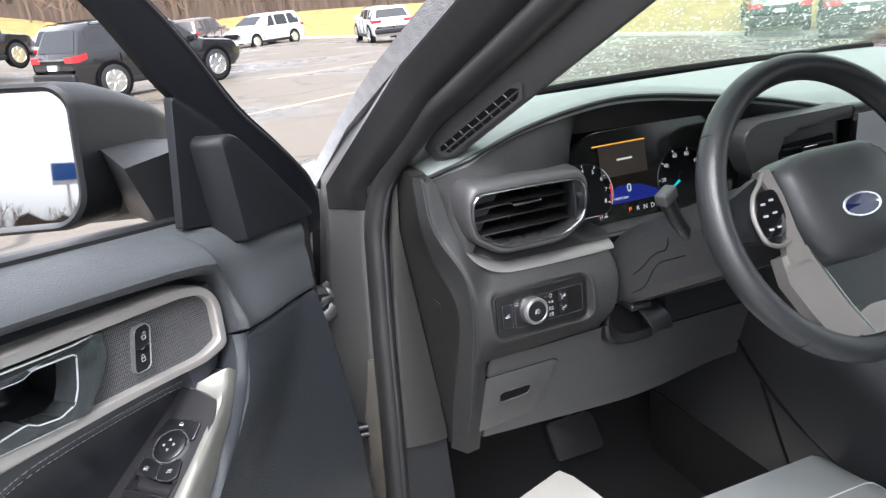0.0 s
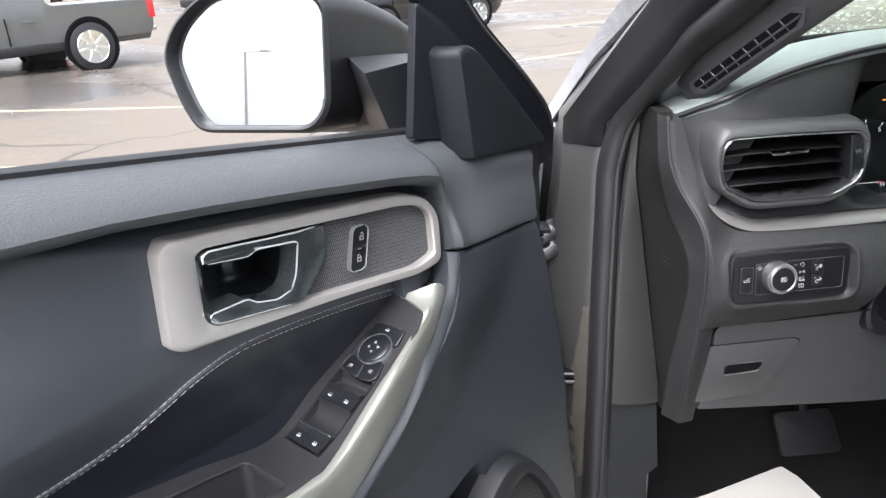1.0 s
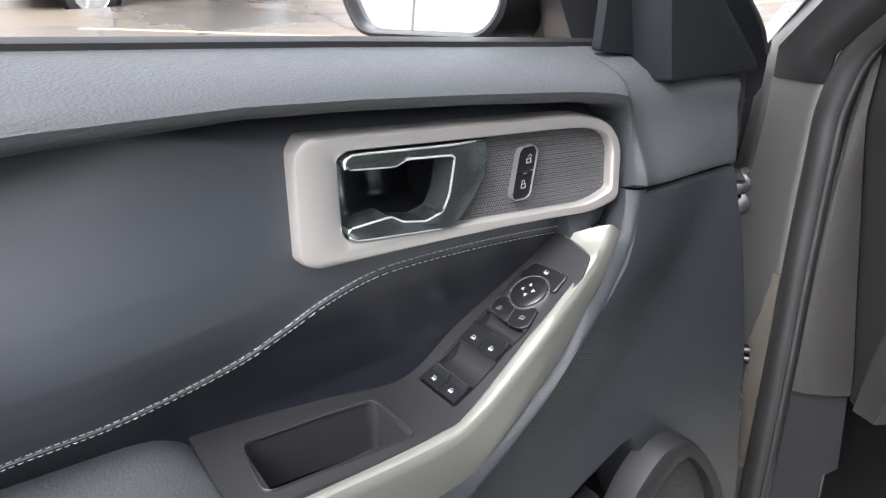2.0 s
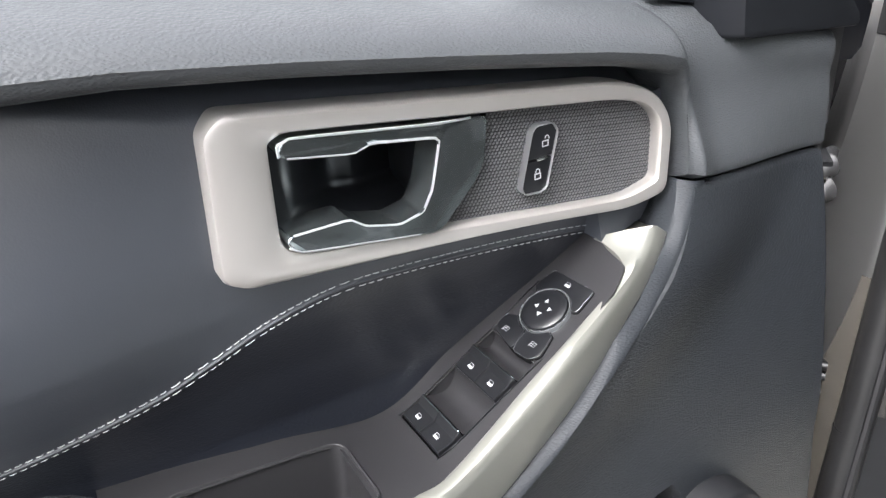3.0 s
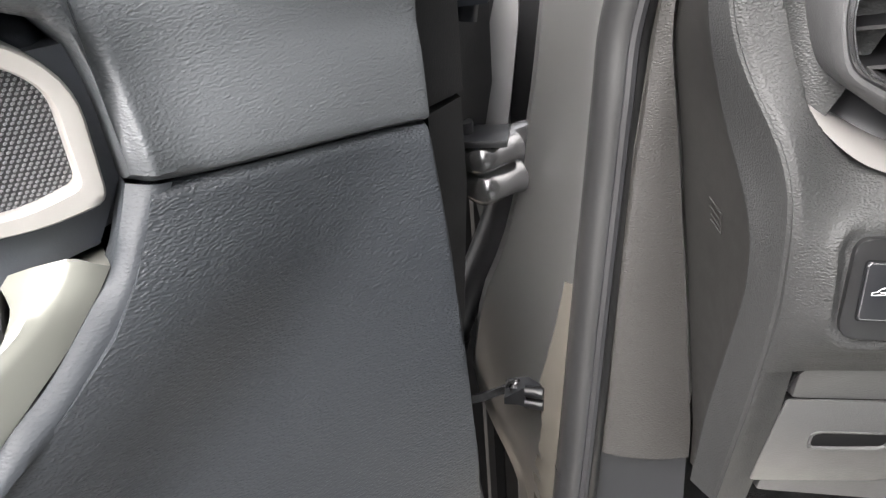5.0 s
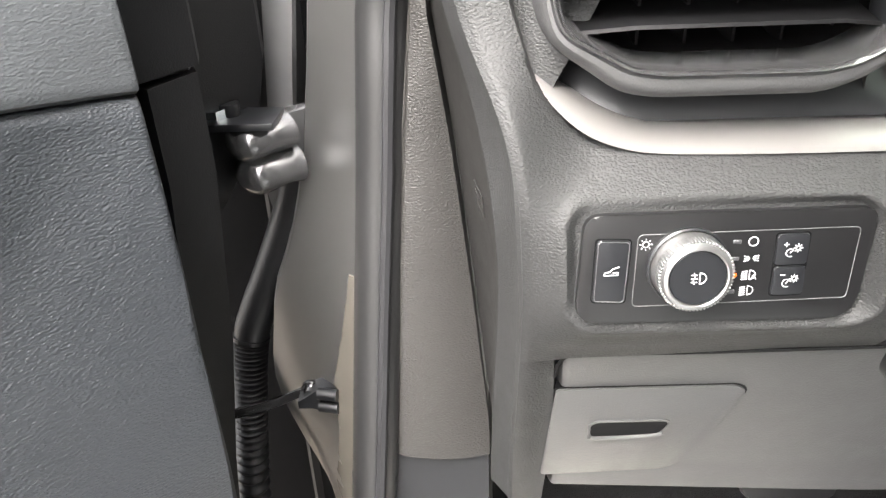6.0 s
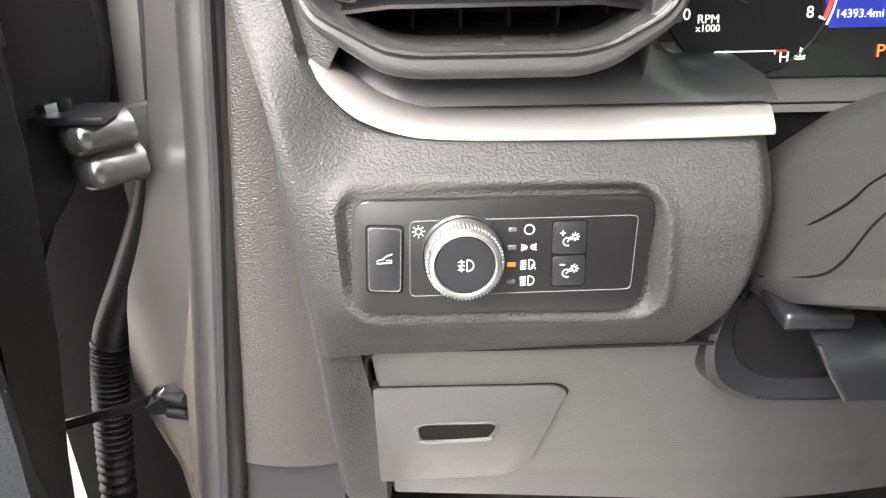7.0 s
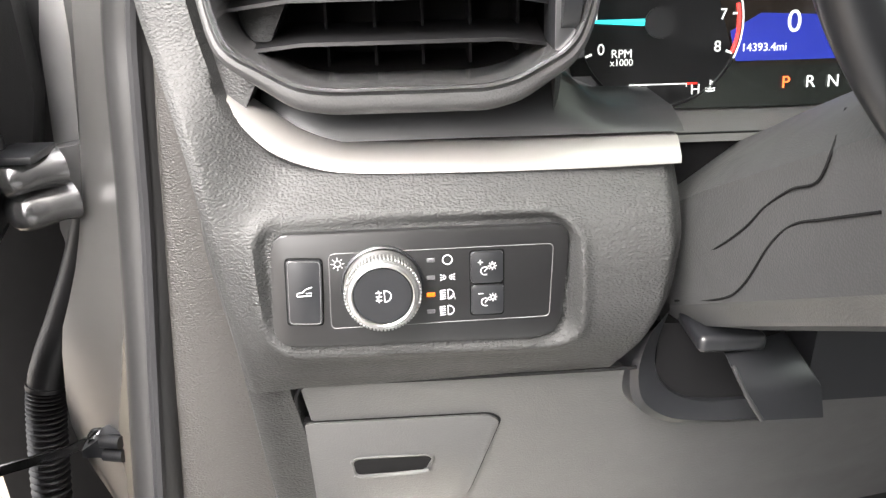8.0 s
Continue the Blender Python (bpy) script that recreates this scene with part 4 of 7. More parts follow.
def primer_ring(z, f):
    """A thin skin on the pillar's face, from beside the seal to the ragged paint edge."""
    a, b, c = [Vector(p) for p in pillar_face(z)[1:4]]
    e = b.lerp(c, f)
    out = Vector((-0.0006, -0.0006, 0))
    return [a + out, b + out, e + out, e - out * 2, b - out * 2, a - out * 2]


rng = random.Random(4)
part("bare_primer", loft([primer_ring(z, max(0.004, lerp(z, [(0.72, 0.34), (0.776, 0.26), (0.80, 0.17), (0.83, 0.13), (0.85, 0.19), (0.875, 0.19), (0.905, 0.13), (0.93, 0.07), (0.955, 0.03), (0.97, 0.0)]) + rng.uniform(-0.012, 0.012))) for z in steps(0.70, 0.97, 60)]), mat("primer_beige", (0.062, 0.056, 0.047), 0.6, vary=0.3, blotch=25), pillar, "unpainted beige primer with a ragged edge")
# windscreen pillar: wet outside strip, black frame and the seal along it
RISE = [0.0, 0.1, 0.2, 0.35, 0.5, 0.7, 0.9]
solo("pillar_strip", loft([[Vector(p) for p in ((0.292, 1.195, 1.215), (0.283, 1.212, 1.222), (0.30, 1.25, 1.21), (0.33, 1.25, 1.20))], [Vector(p) for p in ((0.350, 1.16, 1.31), (0.340, 1.18, 1.318), (0.362, 1.22, 1.30), (0.392, 1.20, 1.28))]] + [[along(s, 0.114, 0.008), along(s, 0.140, 0.012), along(s, 0.142, 0.05), along(s, 0.11, 0.06)] for s in RISE]), mat("wet_pillar_paint", (0.33, 0.33, 0.34), 0.2, metal=0.3, grain=420, depth=0.7, dist=0.002, coat=0.8, vary=0.3, blotch=60), "wet outer pillar strip beaded with rain", "car pillar", kind="structure")
SEALP = [Vector((lerp(z, SEALX), lerp(z, SEALY), z)) for z in (0.2, 0.62, 0.85, 0.95, 1.05, 1.12, 1.18)] + [Vector((0.374, 1.058, 1.25))] + [along(s, 0.036, -0.004) for s in (0.03, 0.12, 0.25, 0.4, 0.6, 0.9)]
seal = solo("door_seal", tube(spline(SEALP, 10), 0.0185, 16), mat("seal_rubber", (0.0145, 0.0145, 0.0150), 0.42, vary=0.25, blotch=14), "black rubber door seal round the doorway", "door seal", kind="structure")
part("seal_joint", tube([(0.3215, 1.0195, 0.799), (0.3220, 1.0203, 0.804)], 0.0190, 16), RUBBER, seal)
part("seal_lip", tube(spline([p + Vector((0.006, -0.017, 0.0)) for p in SEALP], 10), 0.0045, 8), RUBBER, seal)

def foot_ring(t):
    """Where the hinge pillar turns into the raked windscreen pillar."""
    low = [Vector(p) for p in pillar_face(1.235)[1:5]]
    top = [along(0.06, 0.045), along(0.06, 0.058, -0.006), along(0.06, 0.106), along(0.06, 0.112, 0.004)]
    return [a.lerp(b, t) for a, b in zip(low, top)]


def cover_ring(r, h=0.005):
    a, b, c, d = [Vector(p) for p in r]
    out = Vector((-0.70, -0.70, 0.12)) * h
    return [a - out, a + out, b + out * 1.6, b.lerp(c, 0.3) + out * 1.9, b.lerp(c, 0.5) + out * 0.9, c + out, d + out * 0.6, d - out]


gasket = solo("pillar_gasket", loft([cover_ring([Vector(p) for p in pillar_face(z)[1:5]], h) for z, h in ((1.200, 0.0008), (1.212, 0.003))] + [cover_ring(foot_ring(t), h) for t, h in ((0.0, 0.0045), (0.2, 0.005), (0.42, 0.005), (0.6, 0.005), (0.8, 0.005))] + [cover_ring([along(s, 0.045), along(s, 0.058, -0.006), along(s, 0.106), along(s, 0.112, 0.004)]) for s in (0.06, 0.1, 0.2, 0.35, 0.5, 0.7, 0.9)]), mat("gasket_vinyl", (0.009, 0.009, 0.0095), 0.55, spec=0.25, vary=0.15, blotch=20), "black moulded rubber gasket along the windscreen pillar", "door seal", kind="structure")

# lower pillar trim: grained cover between the seal and the dashboard
COVL = [(0.80, 0.3355, 1.020), (0.825, 0.3375, 1.0245), (0.94, 0.3462, 1.0385), (1.07, 0.3580, 1.0525), (1.17, 0.3690, 1.058), (1.255, 0.381, 1.055)]
COVR = [(0.80, 0.4166, 1.0335), (0.84, 0.4168, 1.0400), (0.97, 0.4043, 1.0520), (1.08, 0.3924, 1.0575), (1.17, 0.3798, 1.0510), (1.255, 0.3845, 1.048)]


def edge_at(z, table):
    return Vector((lerp(z, [(t[0], t[1]) for t in table]), lerp(z, [(t[0], t[2]) for t in table]), z))


def cover(u, v):
    z = 0.825 - 0.013 * u + (1.255 - 0.825 + 0.013 * u) * v
    p = edge_at(z, COVL).lerp(edge_at(z, COVR), u)
    return p + Vector((0, -0.006 * math.sin(min(1, u * 1.0) * math.pi) * (1 - v) - 0.004 * step(0.02, 0.1, u), 0))


solo("pillar_cover", sheet(cover, [0, 0.03, 0.07, 0.12] + steps(0.2, 1, 10), steps(0, 1, 24), (0.004, 0.05, 0)), TRIMGREY, "grained grey lower pillar cover", "trim cover", kind="structure")



def kick(u, v):
    z = 0.45 + (0.8225 - 0.012 * u - 0.45) * v
    xl, xr = lerp(z, [(0.45, 0.312), (0.826, 0.3415)]), lerp(z, [(0.45, 0.395), (0.69, 0.398), (0.695, 0.416), (0.826, 0.4155)])
    return (xl + (xr - xl) * u, lerp(z, [(0.45, 0.975), (0.826, 1.027)]) + 0.012 * u, z)


solo("kick_panel", sheet(kick, steps(0, 1, 10), steps(0, 1, 30), (0.004, 0.05, 0)), PLASTIC, "black kick panel below the pillar cover", "trim cover", kind="structure")

# hinge, check strap and wiring boot between pillar and door
hinge = thing("door_hinge", "dark painted steel door hinge", "door hinge")
HINGEPAINT = mat("hinge_paint", (0.13, 0.13, 0.133), 0.22, metal=0.75, vary=0.08, blotch=40)
def lobe(z, r, tip, squash):
    """A rounded casting that reaches out from the pillar and ends in a soft nose."""
    d = Vector((0.707, 0.707, 0))
    side = Vector((0.707, -0.707, 0))
    rings = []
    for q in (0.0, 0.03, 0.1, 0.2, 0.35, 0.55, 0.8, 1.0):
        k = math.sqrt(max(0.0004, 1 - (1 - min(1, q / 0.25)) ** 2)) * (1 - 0.10 * step(0.4, 0.7, q) + 0.12 * step(0.8, 1.0, q))
        c = tip + d * (0.047 * q)
        rings.append([c + side * (r * squash * k * math.cos(a)) + Vector((0, 0, z - tip.z + r * k * math.sin(a))) for a in steps(0, 2 * math.pi * 19 / 20, 19)])
    return loft(rings)
part("knuckle", lobe(1.0715, 0.0150, Vector((0.2325, 1.0755, 1.0715)), 1.35), HINGEPAINT, hinge, "satin steel knuckle")
part("knuckle", lobe(1.0440, 0.0160, Vector((0.2350, 1.0790, 1.0440)), 1.25), HINGEPAINT, hinge, "satin steel knuckle")
part("hinge_web", prism([(-0.02, 1.030), (0.028, 1.030), (0.028, 1.085), (-0.012, 1.085)], -0.006, 0.006, 0.003, 2, m=pose(0.262, 1.105, 0, 0, 0, 45)), HINGEPAINT, hinge)
part("hinge_pin", tube([(0.232, 1.092, 1.080), (0.232, 1.092, 1.098)], 0.008, 10), SATIN, hinge)
part("hinge_plate", block(0.205, 1.07, 1.083, 0.268, 1.11, 1.089, 0.002), SATIN, hinge)
part("hinge_bolt", tube([(0.222, 1.085, 1.088), (0.222, 1.085, 1.096)], 0.010, 6), CHROME, hinge)
strap = thing("check_strap", "steel door check strap with bolt", "door check")
STRAPSTEEL = mat("strap_steel", (0.10, 0.10, 0.104), 0.25, metal=0.85, vary=0.15, blotch=60)
part("strap", loft([[(x, y, z - 0.0045), (x, y, z + 0.0045), (x + 0.003, y + 0.004, z + 0.0045), (x + 0.003, y + 0.004, z - 0.0045)] for x, y, z in ((0.140, 1.043, 0.829), (0.185, 1.050, 0.836), (0.215, 1.057, 0.8405), (0.238, 1.062, 0.8445), (0.254, 1.066, 0.8495), (0.285, 1.062, 0.857))]), STRAPSTEEL, strap)
part("strap_bolt", tube([(0.2675, 1.056, 0.8565), (0.2675, 1.068, 0.8565)], lambda t: 0.0062 - 0.0012 * (t < 0.5), 12), BRIGHT, strap)
part("bolt_washer", tube([(0.2675, 1.063, 0.8565), (0.2675, 1.066, 0.8565)], 0.0085, 14), STRAPSTEEL, strap)
part("strap_bracket", loft([[(x, 1.052, z0), (x, 1.052, z1), (x, 1.075, z1 + 0.002), (x, 1.075, z0 - 0.002)] for x, z0, z1 in ((0.258, 0.846, 0.853), (0.270, 0.846, 0.861), (0.279, 0.843, 0.868), (0.292, 0.843, 0.868))]), SATIN, strap)
for dz in (0.0075, -0.0055):
    part("strap_roller", tube([(0.277, 1.050, 0.856 + dz), (0.293, 1.047, 0.856 + dz)], 0.0052, 12), SATIN, strap)

boot = thing("wiring_boot", "black ribbed rubber wiring boot", "cable boot")
bp = spline([(0.272, 1.158, 1.04), (0.254, 1.150, 0.985), (0.230, 1.138, 0.930), (0.212, 1.128, 0.893), (0.204, 1.122, 0.870), (0.197, 1.113, 0.82), (0.188, 1.104, 0.74), (0.175, 1.09, 0.6)], 40)
k = int(len(bp) * 0.57)
part("boot_sleeve", tube(bp[:k], lambda t: 0.0190 - 0.0035 * t, 16), RUBBER, boot, "smooth tapered sleeve")
part("boot_collar", tube(bp[k - 2:k + 3], 0.0170, 16), RUBBER, boot)
part("boot_bellows", tube(spline(bp[k::2], 6), lambda t: 0.0148 + 0.0020 * math.sin(t * 2 * math.pi * 34), 16), RUBBER, boot, "ribbed bellows")

# inner flange of the wing seen beside the hinge
part("pillar_flange", loft([[(a, 1.16, z), (b, 1.158, z), (b, 1.175, z), (a, 1.175, z)] for a, b, z in ((0.236, 0.252, 0.955), (0.229, 0.255, 1.0), (0.241, 0.262, 1.07), (0.249, 0.273, 1.155), (0.262, 0.276, 1.21))]), mat("flange_paint", (0.15, 0.15, 0.152), 0.4, metal=0.2, vary=0.2, blotch=30), pillar)

# added black block that hides the bright bonnet behind the pillar
part("glare_block", block(0.25, 1.26, 0.9, 0.36, 1.42, 1.16, 0.01), MATTE, pillar)
# added black panel that keeps sky glare out of the hinge gap
part("glare_panel", block(0.10, 1.178, 0.3, 0.243, 1.19, 1.06, 0.003), MATTE, pillar)

# inner trim of the windscreen pillar with a slotted grille
pt = thing("pillar_trim", "grey windscreen pillar trim with slotted vent", "pillar trim", kind="structure")
part("pillar_skin", loft([[along(s, 0.03, 0.01), along(s, 0.018), along(s, 0.0, -0.002), along(s, -0.022, 0.003), along(s, -0.027, 0.010), along(s, -0.024, 0.05), along(s, 0.02, 0.06)] for s in (-0.02, 0.05, 0.12, 0.2, 0.35, 0.5, 0.7, 0.9)]), DASHFINE, pt, sharp=60)
G = [(s, k) for s, k in ((0.0, 0.002), (0.193, 0.002), (0.205, -0.006), (0.19, -0.020), (0.01, -0.020), (-0.004, -0.010))]
frame_o, frame_i = [along(s, k, -0.0045) for s, k in G], [along(s + (0.008 if s < 0.1 else -0.008), k + (-0.0035 if k > -0.01 else 0.0035), -0.0045) for s, k in G]
part("grille_frame", loft([[p + Vector((0.004, 0.008, 0)) for p in frame_o], frame_o, frame_i, [p + Vector((0.004, 0.009, 0)) for p in frame_i]], caps=False), DASHFINE, pt)
part("grille_back", loft([[along(s, k, -0.0033) for s, k in G], [along(s, k, -0.0005) for s, k in G]]), MATTE, pt)
for q in range(1, 9):
    s = 0.19 * q / 9
    part("grille_bar", tube([along(s, -0.002, -0.004), along(s + 0.004, -0.018, -0.002)], 0.0010, 6), DASHFINE, pt)
part("grille_bar", tube([along(0.005, -0.010, -0.0035), along(0.195, -0.010, -0.0035)], 0.0012, 6), DASHFINE, pt)

# front wing behind the hinge gap, its colour blackened to hold the gap's shade
wing = solo("front_wing", loft([[(0.225, 1.175, z), (0.205, 1.19, z), (0.12, 1.30, z), (0.10, 1.42, z), (0.25, 1.42, z), (0.26, 1.19, z)] for z in (0.3, 0.9, 1.1, 1.19)]), mat("wing_shade", (0.012, 0.012, 0.013), 0.5), "inner edge of the front wing, darkened for the shaded gap", "car wing", kind="structure")

# ---- dashboard ----
dash = thing("dashboard", "dark grey grained dashboard with silver strip", "dashboard")
# the dash's rounded outer corner and, behind it, the rim of its side cover: (height, corner x, y, rim x, y)
ENDS = [(0.80, 0.4325, 0.992, 0.4165, 1.018), (0.85, 0.4315, 0.972, 0.4170, 1.006), (0.90, 0.4310, 0.954, 0.4175, 0.993), (0.95, 0.4320, 0.938, 0.4190, 0.976), (1.0, 0.4325, 0.925, 0.4200, 0.958), (1.04, 0.4325, 0.915, 0.4197, 0.943), (1.08, 0.4305, 0.908, 0.4168, 0.937), (1.105, 0.429, 0.906, 0.4128, 0.963), (1.125, 0.4265, 0.909, 0.4068, 0.987), (1.145, 0.420, 0.920, 0.402, 0.990), (1.17, 0.407, 0.945, 0.395, 0.987), (1.20, 0.398, 0.956, 0.3885, 0.982), (1.28, 0.394, 0.968, 0.386, 0.988)]
GAPX = [(0.80, 0.459), (0.85, 0.461), (0.90, 0.462), (0.95, 0.459), (0.987, 0.4565)]


def ends(z, k):
    """Column k of ENDS, eased along the height."""
    return sum(lerp(z + d, [(t[0], t[k]) for t in ENDS]) for d in (-0.012, -0.006, 0, 0.006, 0.012)) / 5


RIGHT = [(0.80, 0.95), (0.96, 0.95), (0.985, 0.648), (1.014, 0.6555), (1.05, 0.664), (1.08, 0.668), (1.114, 0.668), (1.2, 0.668)]
FACE = [(0.97, 0.942), (0.985, 0.935), (1.0, 0.922), (1.02, 0.905), (1.035, 0.8975), (1.06, 0.8965), (1.085, 0.9005), (1.10, 0.9105), (1.112, 0.9235), (1.125, 0.936), (1.14, 0.95), (1.26, 0.99)]


def face_y(x, z):
    edge = ends(z, 2)
    k = 1 - step(0.420, 0.470, x)
    return sum(lerp(z + d, FACE) for d in (-0.012, -0.006, 0, 0.006, 0.012)) / 5 * (1 - k) + edge * k + 0.03 * (x - 0.534)


def fascia(u, v):
    z = 0.9865 + (1.255 - 0.9865) * v
    xl, xr = ends(z, 1), lerp(z, RIGHT)
    x = xl + (xr - xl) * u
    y = face_y(x, z)
    y += 0.003 * (1 - step(0, 0.006, x - xl)) ** 2
    y += 0.012 * step(xr - 0.012, xr, x) ** 2
    # the fascia rolls down into the switch recess, with a soft swell round it
    xc = x + 0.035 * (z - 1.063)
    d = math.hypot(max(0, abs(xc - 0.5335) - 0.0630), max(0, abs(z - 1.0625 + 0.02 * (x - 0.534)) - 0.0195)) - 0.0115
    floor_y = 0.9045 + 0.123 * (z - 1.0635) + 0.061 * (x - 0.534)
    y -= 0.0016 * math.exp(-((d - 0.0075) / 0.0035) ** 2)
    y = y + (floor_y + 0.003 - y) * step(0.0066, 0.0002, d)
    zs = lerp(x, [(0.395, 1.33), (0.423, 1.205), (0.432, 1.172), (0.4385, 1.152), (0.447, 1.1405), (0.462, 1.1285), (0.480, 1.1205), (0.503, 1.1165), (0.56, 1.1150), (0.67, 1.1160)])
    y += 0.04 * step(zs - 0.0015, zs + 0.006, z)
    return (x, y, min(z, zs + 0.014))


part("fascia", sheet(fascia, steps(0, 0.1, 14) + steps(0.105, 0.9, 170) + steps(0.91, 1, 12), steps(0, 0.5, 130) + steps(0.51, 1, 40), (0, 0.05, 0)), DASH, dash, "dark grey grained fascia")

# lower knee panel with the hinged box lid
def knee(u, v):
    z = lerp(u, [(0, 0.822), (0.5, 0.805), (1, 0.80)]) + (0.987 - lerp(u, [(0, 0.822), (0.5, 0.805), (1, 0.80)])) * v
    xl = lerp(z, GAPX)
    x = xl + (1.02 - xl) * u
    y = lerp(z, [(0.80, 0.995), (0.85, 0.982), (0.90, 0.966), (0.945, 0.951), (0.975, 0.940), (0.9865, 0.936)])
    y += 0.008 * (1 - step(0, 0.004, x - xl)) ** 2 + 0.04 * step(0.62, 1.0, x) ** 2
    return (x, y, z)


part("knee_panel", sheet(knee, steps(0, 0.06, 14) + steps(0.07, 1, 60), steps(0, 1, 40), (0, 0.04, 0)), DASHFINE, dash, "dark grey lower dash panel")


def knee_y(z):
    return lerp(z, [(0.80, 0.995), (0.85, 0.982), (0.90, 0.966), (0.945, 0.951), (0.975, 0.940), (0.9865, 0.936)])


LID = outline([(0.4575, 0.9475), (0.572, 0.9495), (0.579, 0.943), (0.560, 0.862), (0.547, 0.845), (0.453, 0.838)], [0.003, 0.006, 0.004, 0.01, 0.01, 0.003])
def leaned(own, off=0.0):
    for v in own.verts:
        v.co.y += knee_y(v.co.z) + off
    return own
def leaned_plate(pts, y0, y1, bevel=0.0):
    return leaned(prism(pts, y0, y1, bevel))
lid = part("box_lid", leaned_plate(LID, -0.0022, 0.008, 0.0012), DASHFINE, dash, "hinged storage lid with finger latch")
part("lid_gap", leaned_plate([(0.5155 + (p[0] - 0.5155) * 1.022, 0.897 + (p[1] - 0.897) * 1.022) for p in LID], -0.0004, 0.006), MATTE, dash)
LT = outline([(0.4815, 0.9075), (0.4865, 0.9115), (0.534, 0.9125), (0.5375, 0.909), (0.533, 0.8955), (0.529, 0.893), (0.486, 0.8895), (0.4825, 0.893)], [0.003] * 8)
latch = part("finger_latch", leaned(ring_frame(LT, [(0.5095 + (p[0] - 0.5095) * 0.93, 0.901 + (p[1] - 0.901) * 0.86) for p in LT], -0.0015, -0.0042, 0.004)), DASHFINE, lid)
part("latch_lip", tube([(x, knee_y(z) - 0.0042, z) for x, z in ((0.4835, 0.8925), (0.487, 0.8905), (0.508, 0.8915), (0.529, 0.8935), (0.5335, 0.896))], 0.0016, 8), DASHFINE, latch)
# shallow black plug paints the shade of the finger recess
part("latch_shade", leaned(loft([[(0.5095 + (p[0] - 0.5095) * k, y, 0.901 + (p[1] - 0.901) * k) for p in LT] for k, y in ((0.95, -0.0034), (0.85, -0.003), (0.5, -0.0027), (0.1, -0.0026))])), MATTE, latch)
UP = spline([(0.4555, 0.962), (0.4565, 0.975), (0.463, 0.9845), (0.475, 0.9885), (0.53, 0.9875), (0.60, 0.9905), (0.655, 0.9935)], 6)
part("panel_gap", tube([(p[0], lerp(p[1], FACE) - 0.0005 if p[1] > 0.985 else knee_y(p[1]) - 0.0006, p[1]) for p in UP], 0.0011, 6), MATTE, dash)

# end of the dash: dark side cover towards the pillar
ENDCAP = mat("end_cover", (0.013, 0.0125, 0.012), 0.48, grain=1100, depth=0.3, dist=0.0004)
def end_rim(z):
    cx, cy, rx, ry = (ends(z, k) for k in (1, 2, 3, 4))
    run = [(cx + 0.006, cy + 0.004), (cx + 0.0015, cy + 0.0012), (cx - 0.002, cy + 0.0035), (cx - 0.0035, cy + 0.008)]
    run += [(cx - 0.0035 + (rx - cx + 0.0035) * k, cy + 0.008 + (ry - cy - 0.008) * k) for k in (0.2, 0.4, 0.6, 0.8, 0.94)]
    return [(x, y, z) for x, y in run + [(rx + 0.0006, ry + 0.0008), (rx + 0.004, ry + 0.004)]]


part("end_rim", loft([end_rim(z) for z in steps(0.80, 1.26, 70)], closed=False), DASH, dash, "grained rim at the end of the dash")


def rim_front(u, v):
    z = 0.80 + 0.188 * v
    x0, y0, x1, y1 = ends(z, 1), ends(z, 2), lerp(z, GAPX) - 0.0022, knee_y(z) + 0.002
    k = step(0.0, 1.0, u)
    return (x0 + (x1 - x0) * u, y0 + (y1 - y0 - 0.003) * k + 0.005 * step(0.95, 1.0, u), z)


part("rim_front", sheet(rim_front, steps(0, 1, 20), steps(0, 1, 24), (0, 0.03, 0)), DASH, dash, "grained dash corner beside the lower panel")


def side(u, v):
    z = 0.80 + 0.46 * v
    a, b = Vector((ends(z, 3) + 0.0028, ends(z, 4) + 0.003, z)), edge_at(z, COVR)
    p = a.lerp(Vector((b.x + 0.003, b.y + 0.004, z)), u)
    return (p.x + 0.003 * math.sin(math.pi * u), p.y, z)


part("side_cover", sheet(side, steps(0, 1, 12), steps(0, 1, 50), (0.02, 0.004, 0)), ENDCAP, dash, "dark removable dash end cover")
for z0, z1 in ((1.066, 1.048), (1.060, 1.052)):
    bm = tube([Vector(side(u, (z - 0.80) / 0.46)) + Vector((-0.0006, -0.0006, 0)) for u, z in ((0.62, z0), (0.45, z0 - 0.003), (0.45, z1), (0.60, z1 + 0.002))], 0.0006, 5)
    part("cover_mark", bm, ENDCAP, dash)

# silver strip under the vent
TOP = [(0.4395, 1.1545), (0.456, 1.1440), (0.475, 1.135), (0.495, 1.1290), (0.523, 1.1262), (0.58, 1.1257), (0.63, 1.1260), (0.669, 1.1262)]
BOT = [(0.4395, 1.1505), (0.447, 1.1405), (0.462, 1.1285), (0.480, 1.1205), (0.503, 1.1165), (0.56, 1.1150), (0.62, 1.1150), (0.667, 1.1160)]
tt, bb = spline(TOP, 6), spline(BOT, 6)
rings = []
for a, b in zip(tt, bb):
    ya = 0.9405 + 0.012 * step(0.48, 0.43, a.x)
    yb = 0.9270 + 0.018 * step(0.48, 0.43, a.x)
    rings.append([(a.x, ya + 0.012, a.y), (a.x, ya, a.y), (a.x * 0.7 + b.x * 0.3, ya * 0.7 + yb * 0.3 - 0.002, a.y * 0.7 + b.y * 0.3), (a.x * 0.3 + b.x * 0.7, ya * 0.3 + yb * 0.7 - 0.0035, a.y * 0.3 + b.y * 0.7), (b.x, yb - 0.002, b.y), (b.x, yb + 0.004, b.y - 0.0008), (b.x, yb + 0.02, b.y)])
part("silver_strip", loft(rings), DASHSILVER, dash, "satin silver strip")

